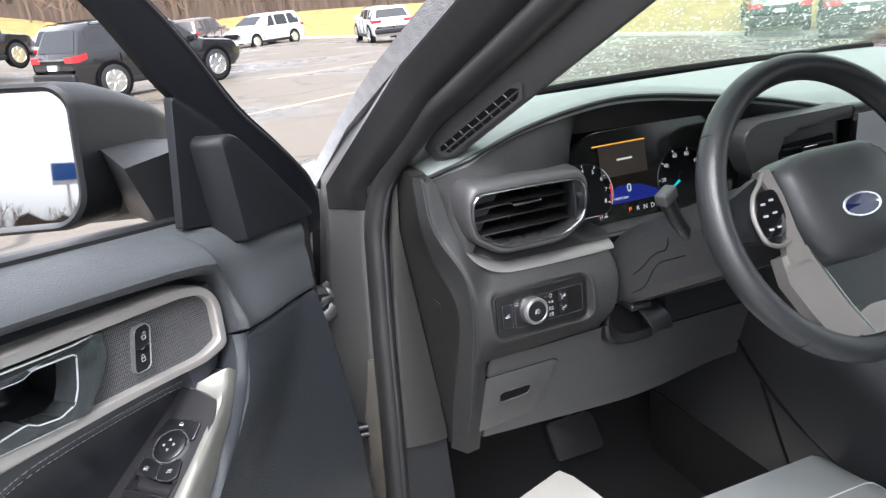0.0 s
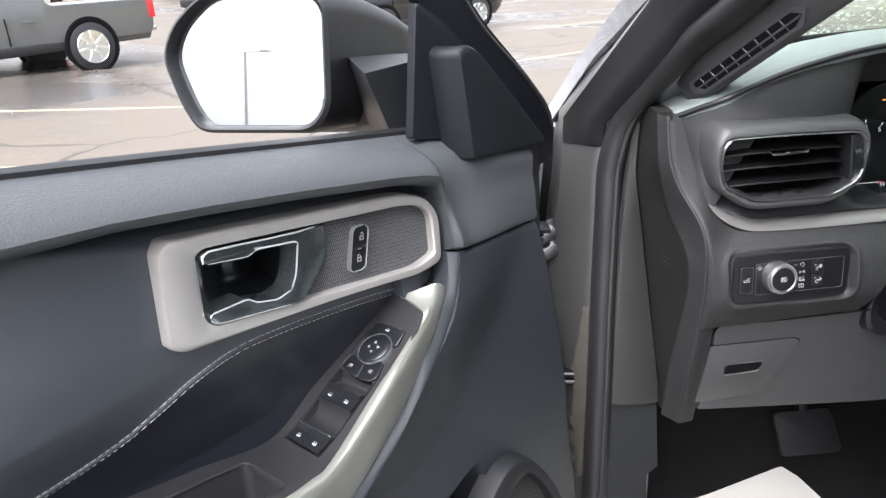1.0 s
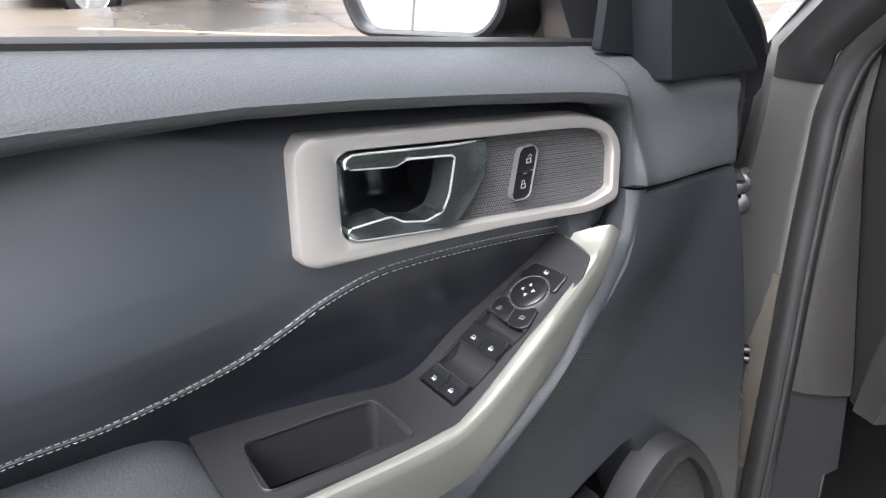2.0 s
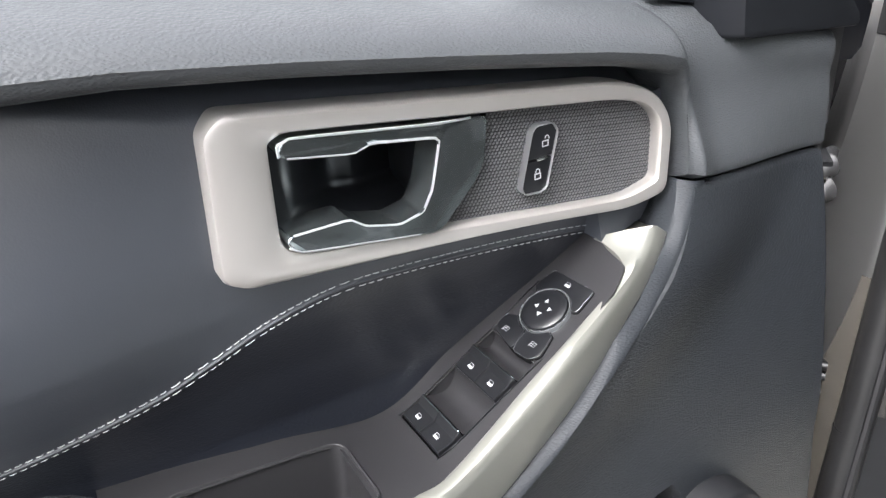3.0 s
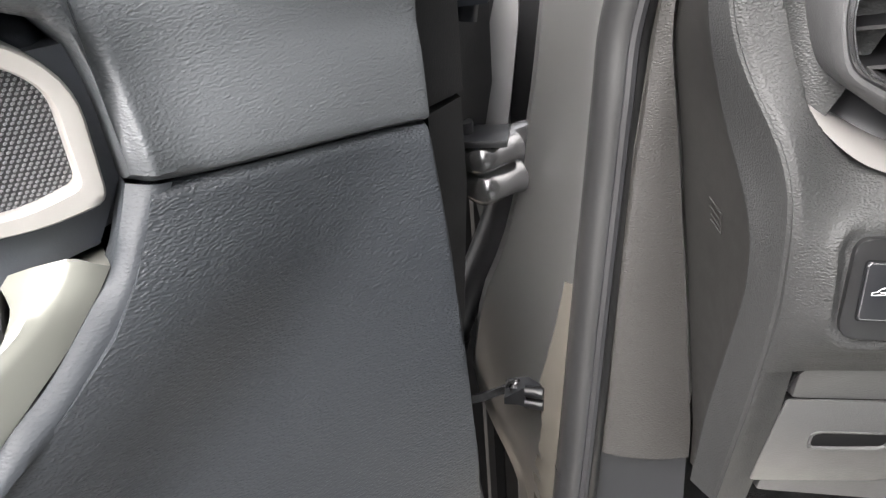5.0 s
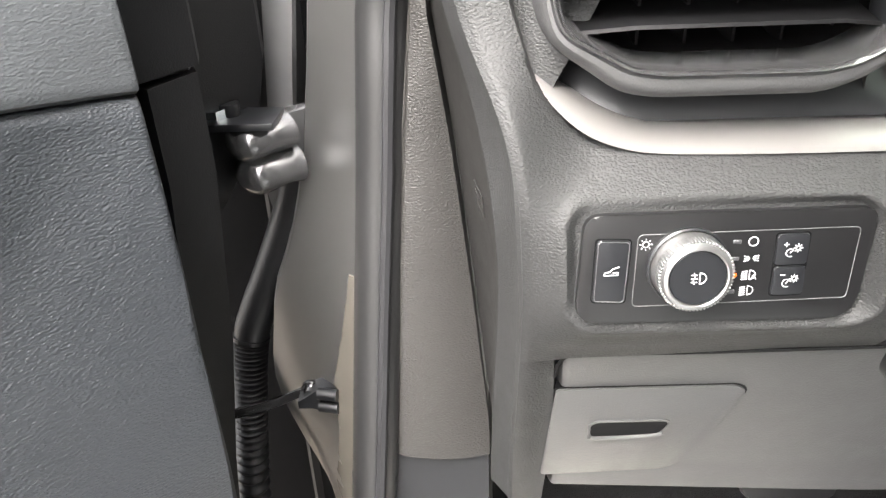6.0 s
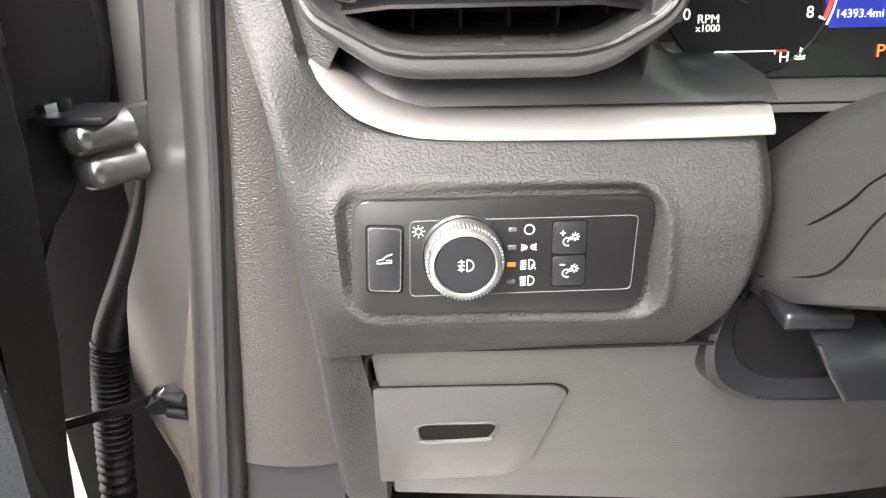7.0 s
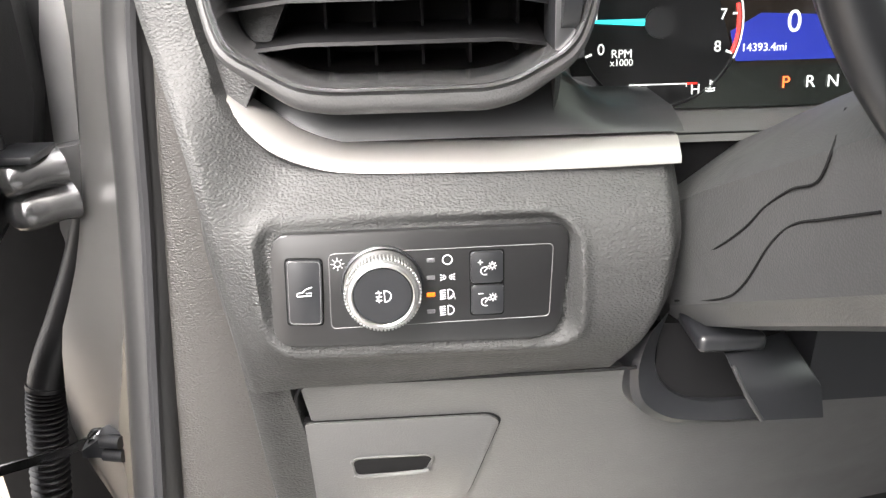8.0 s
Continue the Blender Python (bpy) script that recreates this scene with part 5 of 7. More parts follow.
# ---- light switch plate ----
sw = thing("light_switch_panel", "black headlight switch panel with silver knob", "switch panel", pose(0.534, 0.9035, 1.0635, -7, 0, 3.5))
PLATE = round_poly([(-0.0765, -0.0285), (0.0705, -0.0335), (0.0755, 0.0275), (-0.0725, 0.0305)], [0.012, 0.014, 0.009, 0.009], 6)
plate = part("plate", prism(PLATE, 0.0, 0.008, 0.001), mat("switch_plate", (0.007, 0.007, 0.0075), 0.36, grain=2000, depth=0.08, dist=0.0002, vary=0.05), sw)
LINE = round_poly([(-0.0470, -0.0203), (0.0650, -0.0215), (0.0670, 0.0176), (-0.0455, 0.0191)], 0.003)
part("plate_line", tube([(p[0], 0.0, p[1]) for p in LINE], 0.00028, 4, closed=True), mat("grey_line", (0.07, 0.07, 0.072), 0.4), plate)
KN = pose(-0.0200, 0, 0.0014)
kn = part("knob", lathe([(0.0192, 0.001), (0.0192, -0.006), (0.0180, -0.0115), (0.0178, -0.0148), (0.0168, -0.0166), (0.0152, -0.0173), (0.0145, -0.0168), (0.0145, -0.012)], 60, m=KN), KNOBSIDE, sw, "silver rotary headlight knob", 25)
part("knob_cap", lathe([(0.0143, -0.010), (0.0143, -0.0160), (0.0138, -0.0166), (0.0001, -0.0166)], 48, m=KN), SATIN, kn, "black push cap")
bm = bmesh.new()
for k in range(64):
    block(-0.0005, -0.0148, -0.00055, 0.0007, -0.0085, 0.00055, 0.00025, 1, bm, KN @ pose(0, 0, 0, 0, 360 * k / 64, 0) @ pose(0.0182, 0, 0))
part("knurling", bm, KNOBSIDE, kn)
part("knob_shroud", lathe([(0.0205, 0.001), (0.0208, -0.0022), (0.0198, -0.003), (0.0192, 0.001)], 48, m=KN), SATIN, plate)
gate = part("liftgate_button", prism(round_poly([(-0.0680, -0.0162), (-0.0512, -0.0174), (-0.0492, 0.0166), (-0.0664, 0.0178)], 0.0022), -0.0016, 0.002, 0.0012), SATIN, sw, "liftgate button")
part("button_gap", prism(round_poly([(-0.0688, -0.0170), (-0.0504, -0.0182), (-0.0484, 0.0174), (-0.0672, 0.0186)], 0.0026), -0.0003, 0.002), MATTE, plate)
def button_line(pts, y, parent):
    part("button_edge", tube([(p[0], y, p[1]) for p in pts], 0.00025, 4, closed=True), mat("button_edge_grey", (0.09, 0.09, 0.092), 0.35), parent)


button_line(round_poly([(-0.0672, -0.0155), (-0.0518, -0.0167), (-0.0500, 0.0159), (-0.0656, 0.0171)], 0.0022), -0.0015, gate)
dim = []
for z0, z1 in ((-0.0008, 0.0160), (-0.0177, -0.0017)):
    dim.append(part("dimmer_button", prism(round_poly([(0.0244, z0 + 0.0004), (0.0408, z0), (0.0410, z1 - 0.0002), (0.0247, z1)], 0.0018), -0.0014, 0.002, 0.0008), SATIN, sw, "dashboard dimmer button"))
part("button_gap", prism(round_poly([(0.0236, -0.0183), (0.0413, -0.0187), (0.0419, 0.0167), (0.0240, 0.0169)], 0.0024), -0.0003, 0.002), MATTE, plate)
LAMP = glow("amber_lamp", (1.0, 0.13, 0.0), 0.28)
DIMLAMP = mat("unlit_lamp", (0.06, 0.06, 0.065), 0.4)
for i, z in enumerate((0.0128, 0.0036, -0.0055, -0.0146)):
    x = 0.0047 - 0.0003 * i
    part("indicator", block(x - 0.0021, -0.0003, z - 0.0011, x + 0.0021, 0.001, z + 0.0011, 0.0003, 1), LAMP if i == 2 else DIMLAMP, sw, "amber lit indicator" if i == 2 else "")


def icon(name, strokes, at, parent, r=0.00032, k=1.0, material=ICON):
    """Printed sign made of round strokes in the plate's plane (x, z)."""
    bm = bmesh.new()
    for s in strokes:
        tube([(at[0] + p[0] * k, at[1], at[2] + p[1] * k) for p in s], r, 4, bm, flat=1.0)
    return part(name, bm, material, parent)


def arc(cx, cz, r, a0, a1, n=12, sz=1.0):
    return [(cx + r * math.cos(a), cz + r * sz * math.sin(a)) for a in steps(a0, a1, n)]


PI = math.pi
icon("lamp_off_icon", [arc(0, 0, 0.0024, 0, 2 * PI, 20)], (0.0130, 0.0, 0.0125), plate)
icon("side_lamp_icon", [[(s * 0.0008, 0), (s * 0.0020, 0.0014), (s * 0.0022, 0), (s * 0.0020, -0.0014), (s * 0.0008, 0)] for s in (-1, 1)] + [[(s * 0.0026, h), (s * 0.0038, h * 1.6)] for s in (-1, 1) for h in (-0.001, 0, 0.001)], (0.0128, 0.0, 0.0033), plate, 0.00026)
beam = [arc(0.0004, 0, 0.0030, -PI / 2, PI / 2, 10, 0.85) + [(0.0004, 0.0025), (0.0004, -0.0025)]] + [[(-0.0038, h - 0.0003), (-0.0008, h)] for h in (-0.0022, -0.0011, 0, 0.0011, 0.0022)]
icon("low_beam_icon", beam, (0.0121, 0.0, -0.0145), plate, 0.00026)
icon("auto_lamp_icon", beam + [[(0.0012, -0.0028), (0.0026, 0.0002), (0.0040, -0.0028)], [(0.0018, -0.0016), (0.0034, -0.0016)]], (0.0124, 0.0, -0.0058), plate, 0.00026)
icon("fog_lamp_icon", [arc(0.0004, 0, 0.0032, -PI / 2, PI / 2, 10, 0.9) + [(0.0004, 0.0029), (0.0004, -0.0029)]] + [[(-0.0038, h), (-0.0008, h)] for h in (-0.0019, 0, 0.0019)] + [[(-0.0024, 0.0030), (-0.0019, 0.001), (-0.0028, -0.001), (-0.0022, -0.0030)]], (-0.0197, -0.0168, 0.0014), kn, 0.0003)
icon("sun_icon", [arc(0, 0, 0.0016, 0, 2 * PI, 12)] + [[(0.0023 * math.cos(a), 0.0023 * math.sin(a)), (0.0033 * math.cos(a), 0.0033 * math.sin(a))] for a in steps(0, 2 * PI - PI / 4, 7)], (-0.0415, 0.0, 0.0138), plate, 0.00025)
icon("liftgate_icon", [[(-0.0036, -0.001), (-0.0034, 0.0006), (-0.0008, 0.0009), (0.001, 0.0026), (0.0040, 0.0034)], [(-0.0036, -0.001), (0.0034, -0.001), (0.0036, 0.0004), (0.0008, 0.0004)]], (-0.0588, -0.0018, -0.0003), gate, 0.00028)
for b, z, plus in ((dim[0], 0.0077, True), (dim[1], -0.0090, False)):
    marks = [[(-0.0048, 0.0028), (-0.0022, 0.0028)]] + ([[(-0.0035, 0.0015), (-0.0035, 0.0041)]] if plus else [])
    marks += [arc(-0.0012, -0.0018, 0.0021, 0.6, 5.2, 10), [(-0.0014, -0.002), (-0.0002, -0.0006)], arc(0.0026, 0.0006, 0.0011, 0, 2 * PI, 10)] + [[(0.0026 + 0.0016 * math.cos(a), 0.0006 + 0.0016 * math.sin(a)), (0.0026 + 0.0023 * math.cos(a), 0.0006 + 0.0023 * math.sin(a))] for a in steps(0, 2 * PI - PI / 4, 7)]
    icon("dimmer_icon", marks, (0.0328, -0.0016, z), b, 0.00026)

# ---- vent pod ----
vent = thing("air_vent", "black air vent with bright chrome ring", "air vent")
VI = [(0.4475, 1.2235), (0.4450, 1.203), (0.4505, 1.181), (0.482, 1.1645), (0.497, 1.1625), (0.566, 1.1625), (0.580, 1.1655), (0.6045, 1.178), (0.611, 1.192), (0.6145, 1.2165), (0.6095, 1.2270), (0.600, 1.2310), (0.52, 1.2335), (0.457, 1.2335)]
RV = [0.006, 0.008, 0.008, 0.006, 0.006, 0.006, 0.006, 0.008, 0.008, 0.008, 0.005, 0.006, 0.03, 0.006]
vi = outline(VI, RV)
vc = (0.53, 1.197)
def grown(k, kz=None, c=vc, o=vi):
    return [(c[0] + (p[0] - c[0]) * k, c[1] + (p[1] - c[1]) * (kz or k)) for p in o]
def vent_lean(own):
    for v in own.verts:
        v.co.y += 0.12 * (v.co.z - 1.197)
    return own
SLATBLACK = mat("slat_black", (0.0045, 0.0045, 0.005), 0.6, spec=0.14)
part("vent_pod", vent_lean(loft([[(p[0], y, p[1]) for p in grown(k, kz)] for k, kz, y in ((1.045, 1.09, 0.918), (1.055, 1.13, 0.9165), (1.075, 1.22, 0.9165), (1.095, 1.34, 0.919), (1.11, 1.44, 0.926), (1.12, 1.49, 0.938), (1.13, 1.51, 0.975))], caps=False)), DASHFINE, vent, "dark soft-touch vent surround")
part("chrome_ring", vent_lean(loft([[(p[0], y, p[1]) for p in grown(k, kz)] for k, kz, y in ((1.045, 1.09, 0.922), (1.043, 1.085, 0.9155), (1.03, 1.06, 0.9135), (1.018, 1.035, 0.9150), (1.014, 1.028, 0.9165), (1.008, 1.018, 0.9155), (1.0, 1.0, 0.918), (0.99, 0.985, 0.926), (0.985, 0.975, 0.945))], caps=False)), mat("ring_chrome", (0.46, 0.46, 0.47), 0.2, metal=0.95, vary=0.05), vent, "bright chrome vent ring", 20)
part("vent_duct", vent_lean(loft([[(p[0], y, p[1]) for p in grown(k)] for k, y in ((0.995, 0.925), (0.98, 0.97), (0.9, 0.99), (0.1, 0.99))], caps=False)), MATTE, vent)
for z, x0, x1 in ((1.2155, 0.449, 0.598), (1.1985, 0.447, 0.598), (1.1795, 0.453, 0.598)):
    bm = bmesh.new()
    loft([[(x, 0.921 + (0.012 if e else 0), z - (0.0045 if e else 0)), (x, 0.922 + (0.012 if e else 0), z + 0.0016 - (0.0045 if e else 0)), (x, 0.972, z + 0.004), (x, 0.972, z + 0.001)] for x, e in ((x0, 1), (x0 + 0.03, 0), (x1 - 0.022, 0), (x1, 1))], bm=bm)
    part("slat", vent_lean(bm), SLATBLACK, vent)
for i in range(6):
    x = 0.466 + i * 0.024
    part("vane", block(x, 0.955, 1.164, x + 0.0015, 0.985, 1.23), MATTE, vent)
part("vent_tab", vent_lean(block(0.502, 0.912, 1.2135, 0.545, 0.924, 1.2175, 0.0018)), BRIGHT, vent, "chrome vent slider")
part("vent_side", vent_lean(block(0.5985, 0.9185, 1.171, 0.613, 0.95, 1.229, 0.002)), PLASTIC, vent)
part("vent_thumbwheel", tube([(0.6015, 0.927, 1.198), (0.6095, 0.927, 1.198)], 0.0165, 28), SATIN, vent, "ribbed vent thumbwheel")

# body of the dash under and beside the vent pod
def shelf(u, v):
    x = 0.452 + (0.672 - 0.452) * u
    z = 1.1285 + (lerp(x, [(0.60, 0.030), (0.612, 0.030), (0.620, 0.021), (0.628, 0.014), (0.638, 0.0095), (0.672, 0.008)])) * v
    return (x, lerp(v, [(0, 0.940), (0.3, 0.944), (1, 0.962)]) + 0.012 * step(0.48, 0.45, x), z)
part("shelf_panel", sheet(shelf, steps(0, 1, 20), steps(0, 1, 6), (0, 0.05, 0)), PLASTIC, dash)
def bridge(u, v):
    """Panel between vent pod and cluster, sloping back."""
    z = 1.1285 + 0.105 * v
    x = 0.605 + (lerp(z, [(1.12, 0.660), (1.137, 0.646), (1.151, 0.640), (1.24, 0.640)]) - 0.605) * u * 0.6
    return (x, 0.946 + 0.070 * u ** 1.3 + 0.02 * v * u, z)
part("cluster_cheek", sheet(bridge, steps(0, 1, 8), steps(0, 1, 10), (0, 0.04, 0)), DASH, dash)
part("cluster_sill", sheet(lambda u, v: (0.63 + 0.275 * u, 0.985 + 0.03 * v, 1.1150 + 0.0075 * v - 0.006 * (1 - v) ** 2), steps(0, 1, 10), steps(0, 1, 6), (0, 0.03, -0.002)), DASHFINE, dash)
# solid black block in place of the shaded hollow below the dials
part("cavity_shade", block(0.66, 0.99, 0.985, 1.0, 1.05, 1.113), MATTE, dash)

# dash top: broad pad that runs from its front lip back to the windscreen
LIP = [(0.405, 1.245), (0.420, 1.256), (0.434, 1.266), (0.466, 1.283), (0.533, 1.307), (0.602, 1.322), (0.65, 1.328), (0.697, 1.331), (0.75, 1.328), (0.798, 1.322), (0.891, 1.307), (0.992, 1.288), (1.116, 1.258), (1.3, 1.245), (1.8, 1.24)]
def lip_z(x):
    return sum(lerp(x + d, LIP) for d in (-0.02, -0.01, 0, 0.01, 0.02)) / 5
def top(x, v):
    zl = lip_z(x)
    y0 = 0.960 + 0.05 * (1 - step(0.40, 0.47, x))
    y = y0 + (1.47 - y0) * v
    return (x, y, zl + (1.262 - zl) * step(0.05, 1.0, v) ** 0.9 + 0.006 * math.sin(math.pi * min(1, v * 3)) - 0.006 * (1 - step(0, 0.015, v)))
part("dash_top", sheet(top, steps(0.405, 0.62, 30) + steps(0.64, 1.78, 50), [0, 0.006, 0.015, 0.03, 0.06, 0.1, 0.15] + steps(0.2, 1, 16), (0, 0.0, -0.006)), DASHTOP_LIT, dash, "grey soft dash top, paled for the daylight on it")
LOWY = [(0.41, 0.965), (0.44, 0.942), (0.57, 0.940), (0.615, 0.955), (0.655, 1.035), (0.95, 1.035), (0.985, 0.97), (1.12, 0.955), (1.8, 0.96)]
LOWZ = [(0.41, 1.14), (0.448, 1.145), (0.475, 1.20), (0.50, 1.239), (0.57, 1.240), (0.615, 1.240), (0.66, 1.268), (0.93, 1.262), (0.985, 1.245), (1.12, 1.235), (1.8, 1.20)]
def hood(x, v):
    zl, y0 = lip_z(x) - 0.006, 0.960 + 0.05 * (1 - step(0.40, 0.47, x))
    y1, z1 = lerp(x, LOWY), lerp(x, LOWZ)
    k = step(0.62, 0.66, x) * step(0.98, 0.94, x)
    return (x, y0 + 0.002 + (y1 - y0) * (v ** 0.6 if k > 0.5 else v) - 0.004 * math.sin(math.pi * v), zl + (z1 - zl) * (v ** (1.0 + 0.8 * k)))
part("cluster_hood", sheet(hood, steps(0.408, 0.62, 27) + steps(0.63, 1.5, 50), steps(0, 1, 14), (0, 0.02, 0)), DASH, dash, "grained hood over the dials")
part("hood_lip", tube([(x, 0.9585 + 0.05 * (1 - step(0.40, 0.47, x)), lip_z(x) - 0.004) for x in steps(0.41, 1.5, 80)], 0.0035, 8), RUBBER, dash)
part("lower_centre", block(1.0, 0.97, 0.98, 1.78, 1.05, 1.238, 0.02), PLASTIC, dash)

# centre vent and screen beyond the wheel
cv = thing("centre_vent", "black centre air vent with a silver edge", "air vent")
part("vent_body", prism(round_poly([(0.972, 1.158), (1.108, 1.150), (1.100, 1.244), (0.970, 1.236)], 0.01), 0.935, 0.99, 0.006), PLASTIC, cv)
part("vent_mouth", prism(round_poly([(0.982, 1.168), (1.098, 1.160), (1.092, 1.222), (0.980, 1.216)], 0.008), 0.9335, 0.95), MATTE, cv)
for z in (1.180, 1.194, 1.207):
    part("slat", block(0.985, 0.930, z, 1.093, 0.945, z + 0.003, 0.001, 1), SATIN, cv)
part("silver_edge", prism(outline([(0.905, 1.212), (0.898, 1.245), (0.925, 1.262), (1.118, 1.264), (1.121, 1.242), (0.992, 1.242), (0.968, 1.222), (0.972, 1.172), (0.930, 1.168)], [0.012, 0.015, 0.015, 0.006, 0.006, 0.015, 0.015, 0.006, 0.02]), 0.924, 0.965, 0.008, 3), DASHFINE, cv, "pale grey surround of the vent")
part("vent_tab", block(1.02, 0.924, 1.205, 1.05, 0.935, 1.210, 0.0015), BRIGHT, cv)
scr = thing("centre_screen", "lit centre touch screen in a gloss black frame", "touch screen")
part("screen_frame", block(1.125, 0.93, 1.06, 1.40, 0.955, 1.262, 0.006, 2), GLOSS, scr)
part("display", block(1.14, 0.928, 1.08, 1.39, 0.932, 1.245), glow("display_grey", (0.45, 0.46, 0.48), 0.05), scr)
part("display_bar", block(1.14, 0.9265, 1.08, 1.39, 0.931, 1.135), glow("display_blue", (0.03, 0.08, 0.5), 0.1), scr)

# ---- instrument cluster ----
cl = thing("instrument_cluster", "lit digital instrument cluster with dials", "instrument cluster", pose(0.76, 1.022, 1.18, -12, 0, 0))
face = part("cluster_face", prism(round_poly([(-0.100, -0.0585), (0.20, -0.0585), (0.21, 0.0), (0.18, 0.085), (-0.07, 0.085), (-0.128, 0.03), (-0.122, -0.032)], [0.012, 0.02, 0.02, 0.03, 0.03, 0.02, 0.02]), 0.0, 0.01), mat("cluster_black", (0.012, 0.014, 0.013), 0.12), cl, "glossy black dial face")
WHITE = glow("dial_white", (0.8, 0.86, 0.84), 0.17)
REDG = glow("dial_red", (1.0, 0.03, 0.02), 0.14)
CYAN = glow("needle_cyan", (0.02, 0.75, 0.8), 0.2)
ORANGE = glow("gear_orange", (1.0, 0.13, 0.03), 0.35)
def face_text(body, size, x, z, material, name="dial_text"):
    return words(name, body, size, pose(x, -0.0012, z, 90, 0, 0), material, face)
sc = part("info_screen", prism(round_poly([(-0.034, -0.034), (0.075, -0.034), (0.045, 0.0), (0.040, 0.064), (-0.058, 0.064), (-0.050, 0.02)], 0.002), -0.0006, 0.004), mat("screen_dark", (0.015, 0.012, 0.010), 0.1), cl, "lit information screen")
part("screen_blue", prism([(-0.034, -0.0315), (0.062, -0.0315), (0.05, -0.018), (0.02, -0.006), (-0.02, -0.004), (-0.038, -0.014)], -0.0009, 0.0), glow("screen_blue_light", (0.012, 0.035, 0.50), 0.045), sc)
part("screen_bar", block(-0.058, -0.0012, 0.0625, 0.040, 0.0, 0.0642), glow("screen_bar_light", (1.0, 0.45, 0.06), 0.3), sc)
part("screen_panel", block(-0.048, -0.0008, 0.012, 0.039, 0.0, 0.062), glow("screen_haze", (0.10, 0.08, 0.06), 0.03), sc)
words("odometer", "14393.4mi", 0.0066, pose(-0.0175, -0.0013, -0.0240, 90, 0, 0), WHITE, sc)
words("speed_digit", "0", 0.018, pose(0.0, -0.0013, -0.010, 90, 0, 0), WHITE, sc)
part("notice_bars", block(-0.016, -0.0013, 0.036, 0.012, -0.0005, 0.039), WHITE, sc)
for body, x in (("P", -0.003), ("R", 0.012), ("N", 0.026), ("D", 0.040)):
    face_text(body, 0.0102, x, -0.0450, ORANGE if body == "P" else WHITE, "gear_letter")
def gauge(cx, cz, r, labels, a0, a1, red_from, needle, name):
    g = part(name, lathe([(r * 0.99, -0.0005), (r, -0.002), (r * 1.03, -0.0005)], 48, m=pose(cx, 0, cz)), SATIN, cl)
    n = len(labels)
    for i, s in enumerate(labels):
        a = a0 + (a1 - a0) * i / (n - 1)
        words("dial_number", s, 0.009, pose(cx + r * 0.78 * math.cos(a), -0.0013, cz + r * 0.78 * math.sin(a), 90, 0, 0), WHITE, g)
        part("dial_tick", block(r * 0.9, -0.0012, -0.0006, r * 0.98, 0, 0.0006, m=pose(cx, 0, cz) @ pose(0, 0, 0, 0, -math.degrees(a), 0)), WHITE, g)
    if red_from is not None:
        arcp = [(cx + r * 0.97 * math.cos(a), -0.0012, cz + r * 0.97 * math.sin(a)) for a in steps(red_from, a1, 16)]
        part("red_zone", tube(arcp, 0.0013, 5), REDG, g)
    part("dial_arc", tube([(cx + r * 1.02 * math.cos(a), -0.0012, cz + r * 1.02 * math.sin(a)) for a in steps(a1 + 1.2, a1 - 0.05, 16)], 0.0006, 5), WHITE, g)
    d = Vector((math.cos(needle), 0, math.sin(needle)))
    part("needle", tube([Vector((cx, -0.002, cz)) + d * q for q in (r * 0.2, r * 0.93)], lambda t: 0.0022 - 0.0014 * t, 6), CYAN, g, "cyan pointer")
    part("needle_hub", lathe([(0.009, 0.0), (0.009, -0.002), (0.0001, -0.0022)], 24, m=pose(cx, 0, cz)), SATIN, g)
gauge(-0.0805, -0.008, 0.0487, ["0", "1", "2", "3", "4", "5", "6", "7", "8"], math.radians(203), math.radians(-23), math.radians(12), math.radians(178), "rev_counter")
gauge(0.105, -0.01, 0.0487, ["0", "20", "40", "60", "80", "100", "120", "140"], math.radians(215), math.radians(-35), None, math.radians(212), "speedometer")
face_text("RPM", 0.0068, -0.103, -0.0255, WHITE)
face_text("x1000", 0.0056, -0.103, -0.0305, WHITE)
face_text("C", 0.0085, -0.101, -0.0475, WHITE)
face_text("H", 0.0085, -0.058, -0.0475, WHITE)
icon("temp_scale", [[(-0.098, -0.0455), (-0.098, -0.0437), (-0.0635, -0.0437), (-0.0635, -0.0455)], [(-0.092, -0.0437), (-0.092, -0.0460)]], (0, -0.0012, 0), face, 0.0004, 1.0, WHITE)
icon("temp_red", [[(-0.0635, -0.0437), (-0.0570, -0.0437)]], (0, -0.0013, 0), face, 0.0006, 1.0, REDG)
icon("coolant_icon", [[(0, 0.003), (0, -0.0015)], [(0.0, 0.002), (0.0014, 0.002)], [(0.0, 0.0006), (0.0014, 0.0006)], [(-0.003, -0.0016), (-0.001, -0.0022), (0.001, -0.0022), (0.003, -0.0016)], [(-0.003, -0.003), (-0.001, -0.0036), (0.001, -0.0036), (0.003, -0.003)]], (-0.0490, -0.0013, -0.0450), face, 0.0004, 1.0, WHITE)

# ---- steering wheel and column ----
HUB = pose(0.777, 0.650, 1.230, -28.5, 0, 0)
SPOKESILVER = mat("spoke_silver", (0.30, 0.285, 0.27), 0.40, metal=0.7, vary=0.02)
wheel = thing("steering_wheel", "black leather steering wheel with satin silver spokes", "steering wheel", HUB)
WR = 0.164
def rim_path(a):
    return Vector((WR * math.cos(a), 0, WR * math.sin(a) - 0.004 * max(0, -math.sin(a)) ** 6))
part("rim", tube([rim_path(a) for a in steps(0, 2 * PI * 71 / 72, 71)], 0.0155, 16, closed=True, flat=1.12), mat("wheel_leather", (0.022, 0.0235, 0.025), 0.34, grain=600, depth=0.3, dist=0.0005), wheel, "black leather rim")
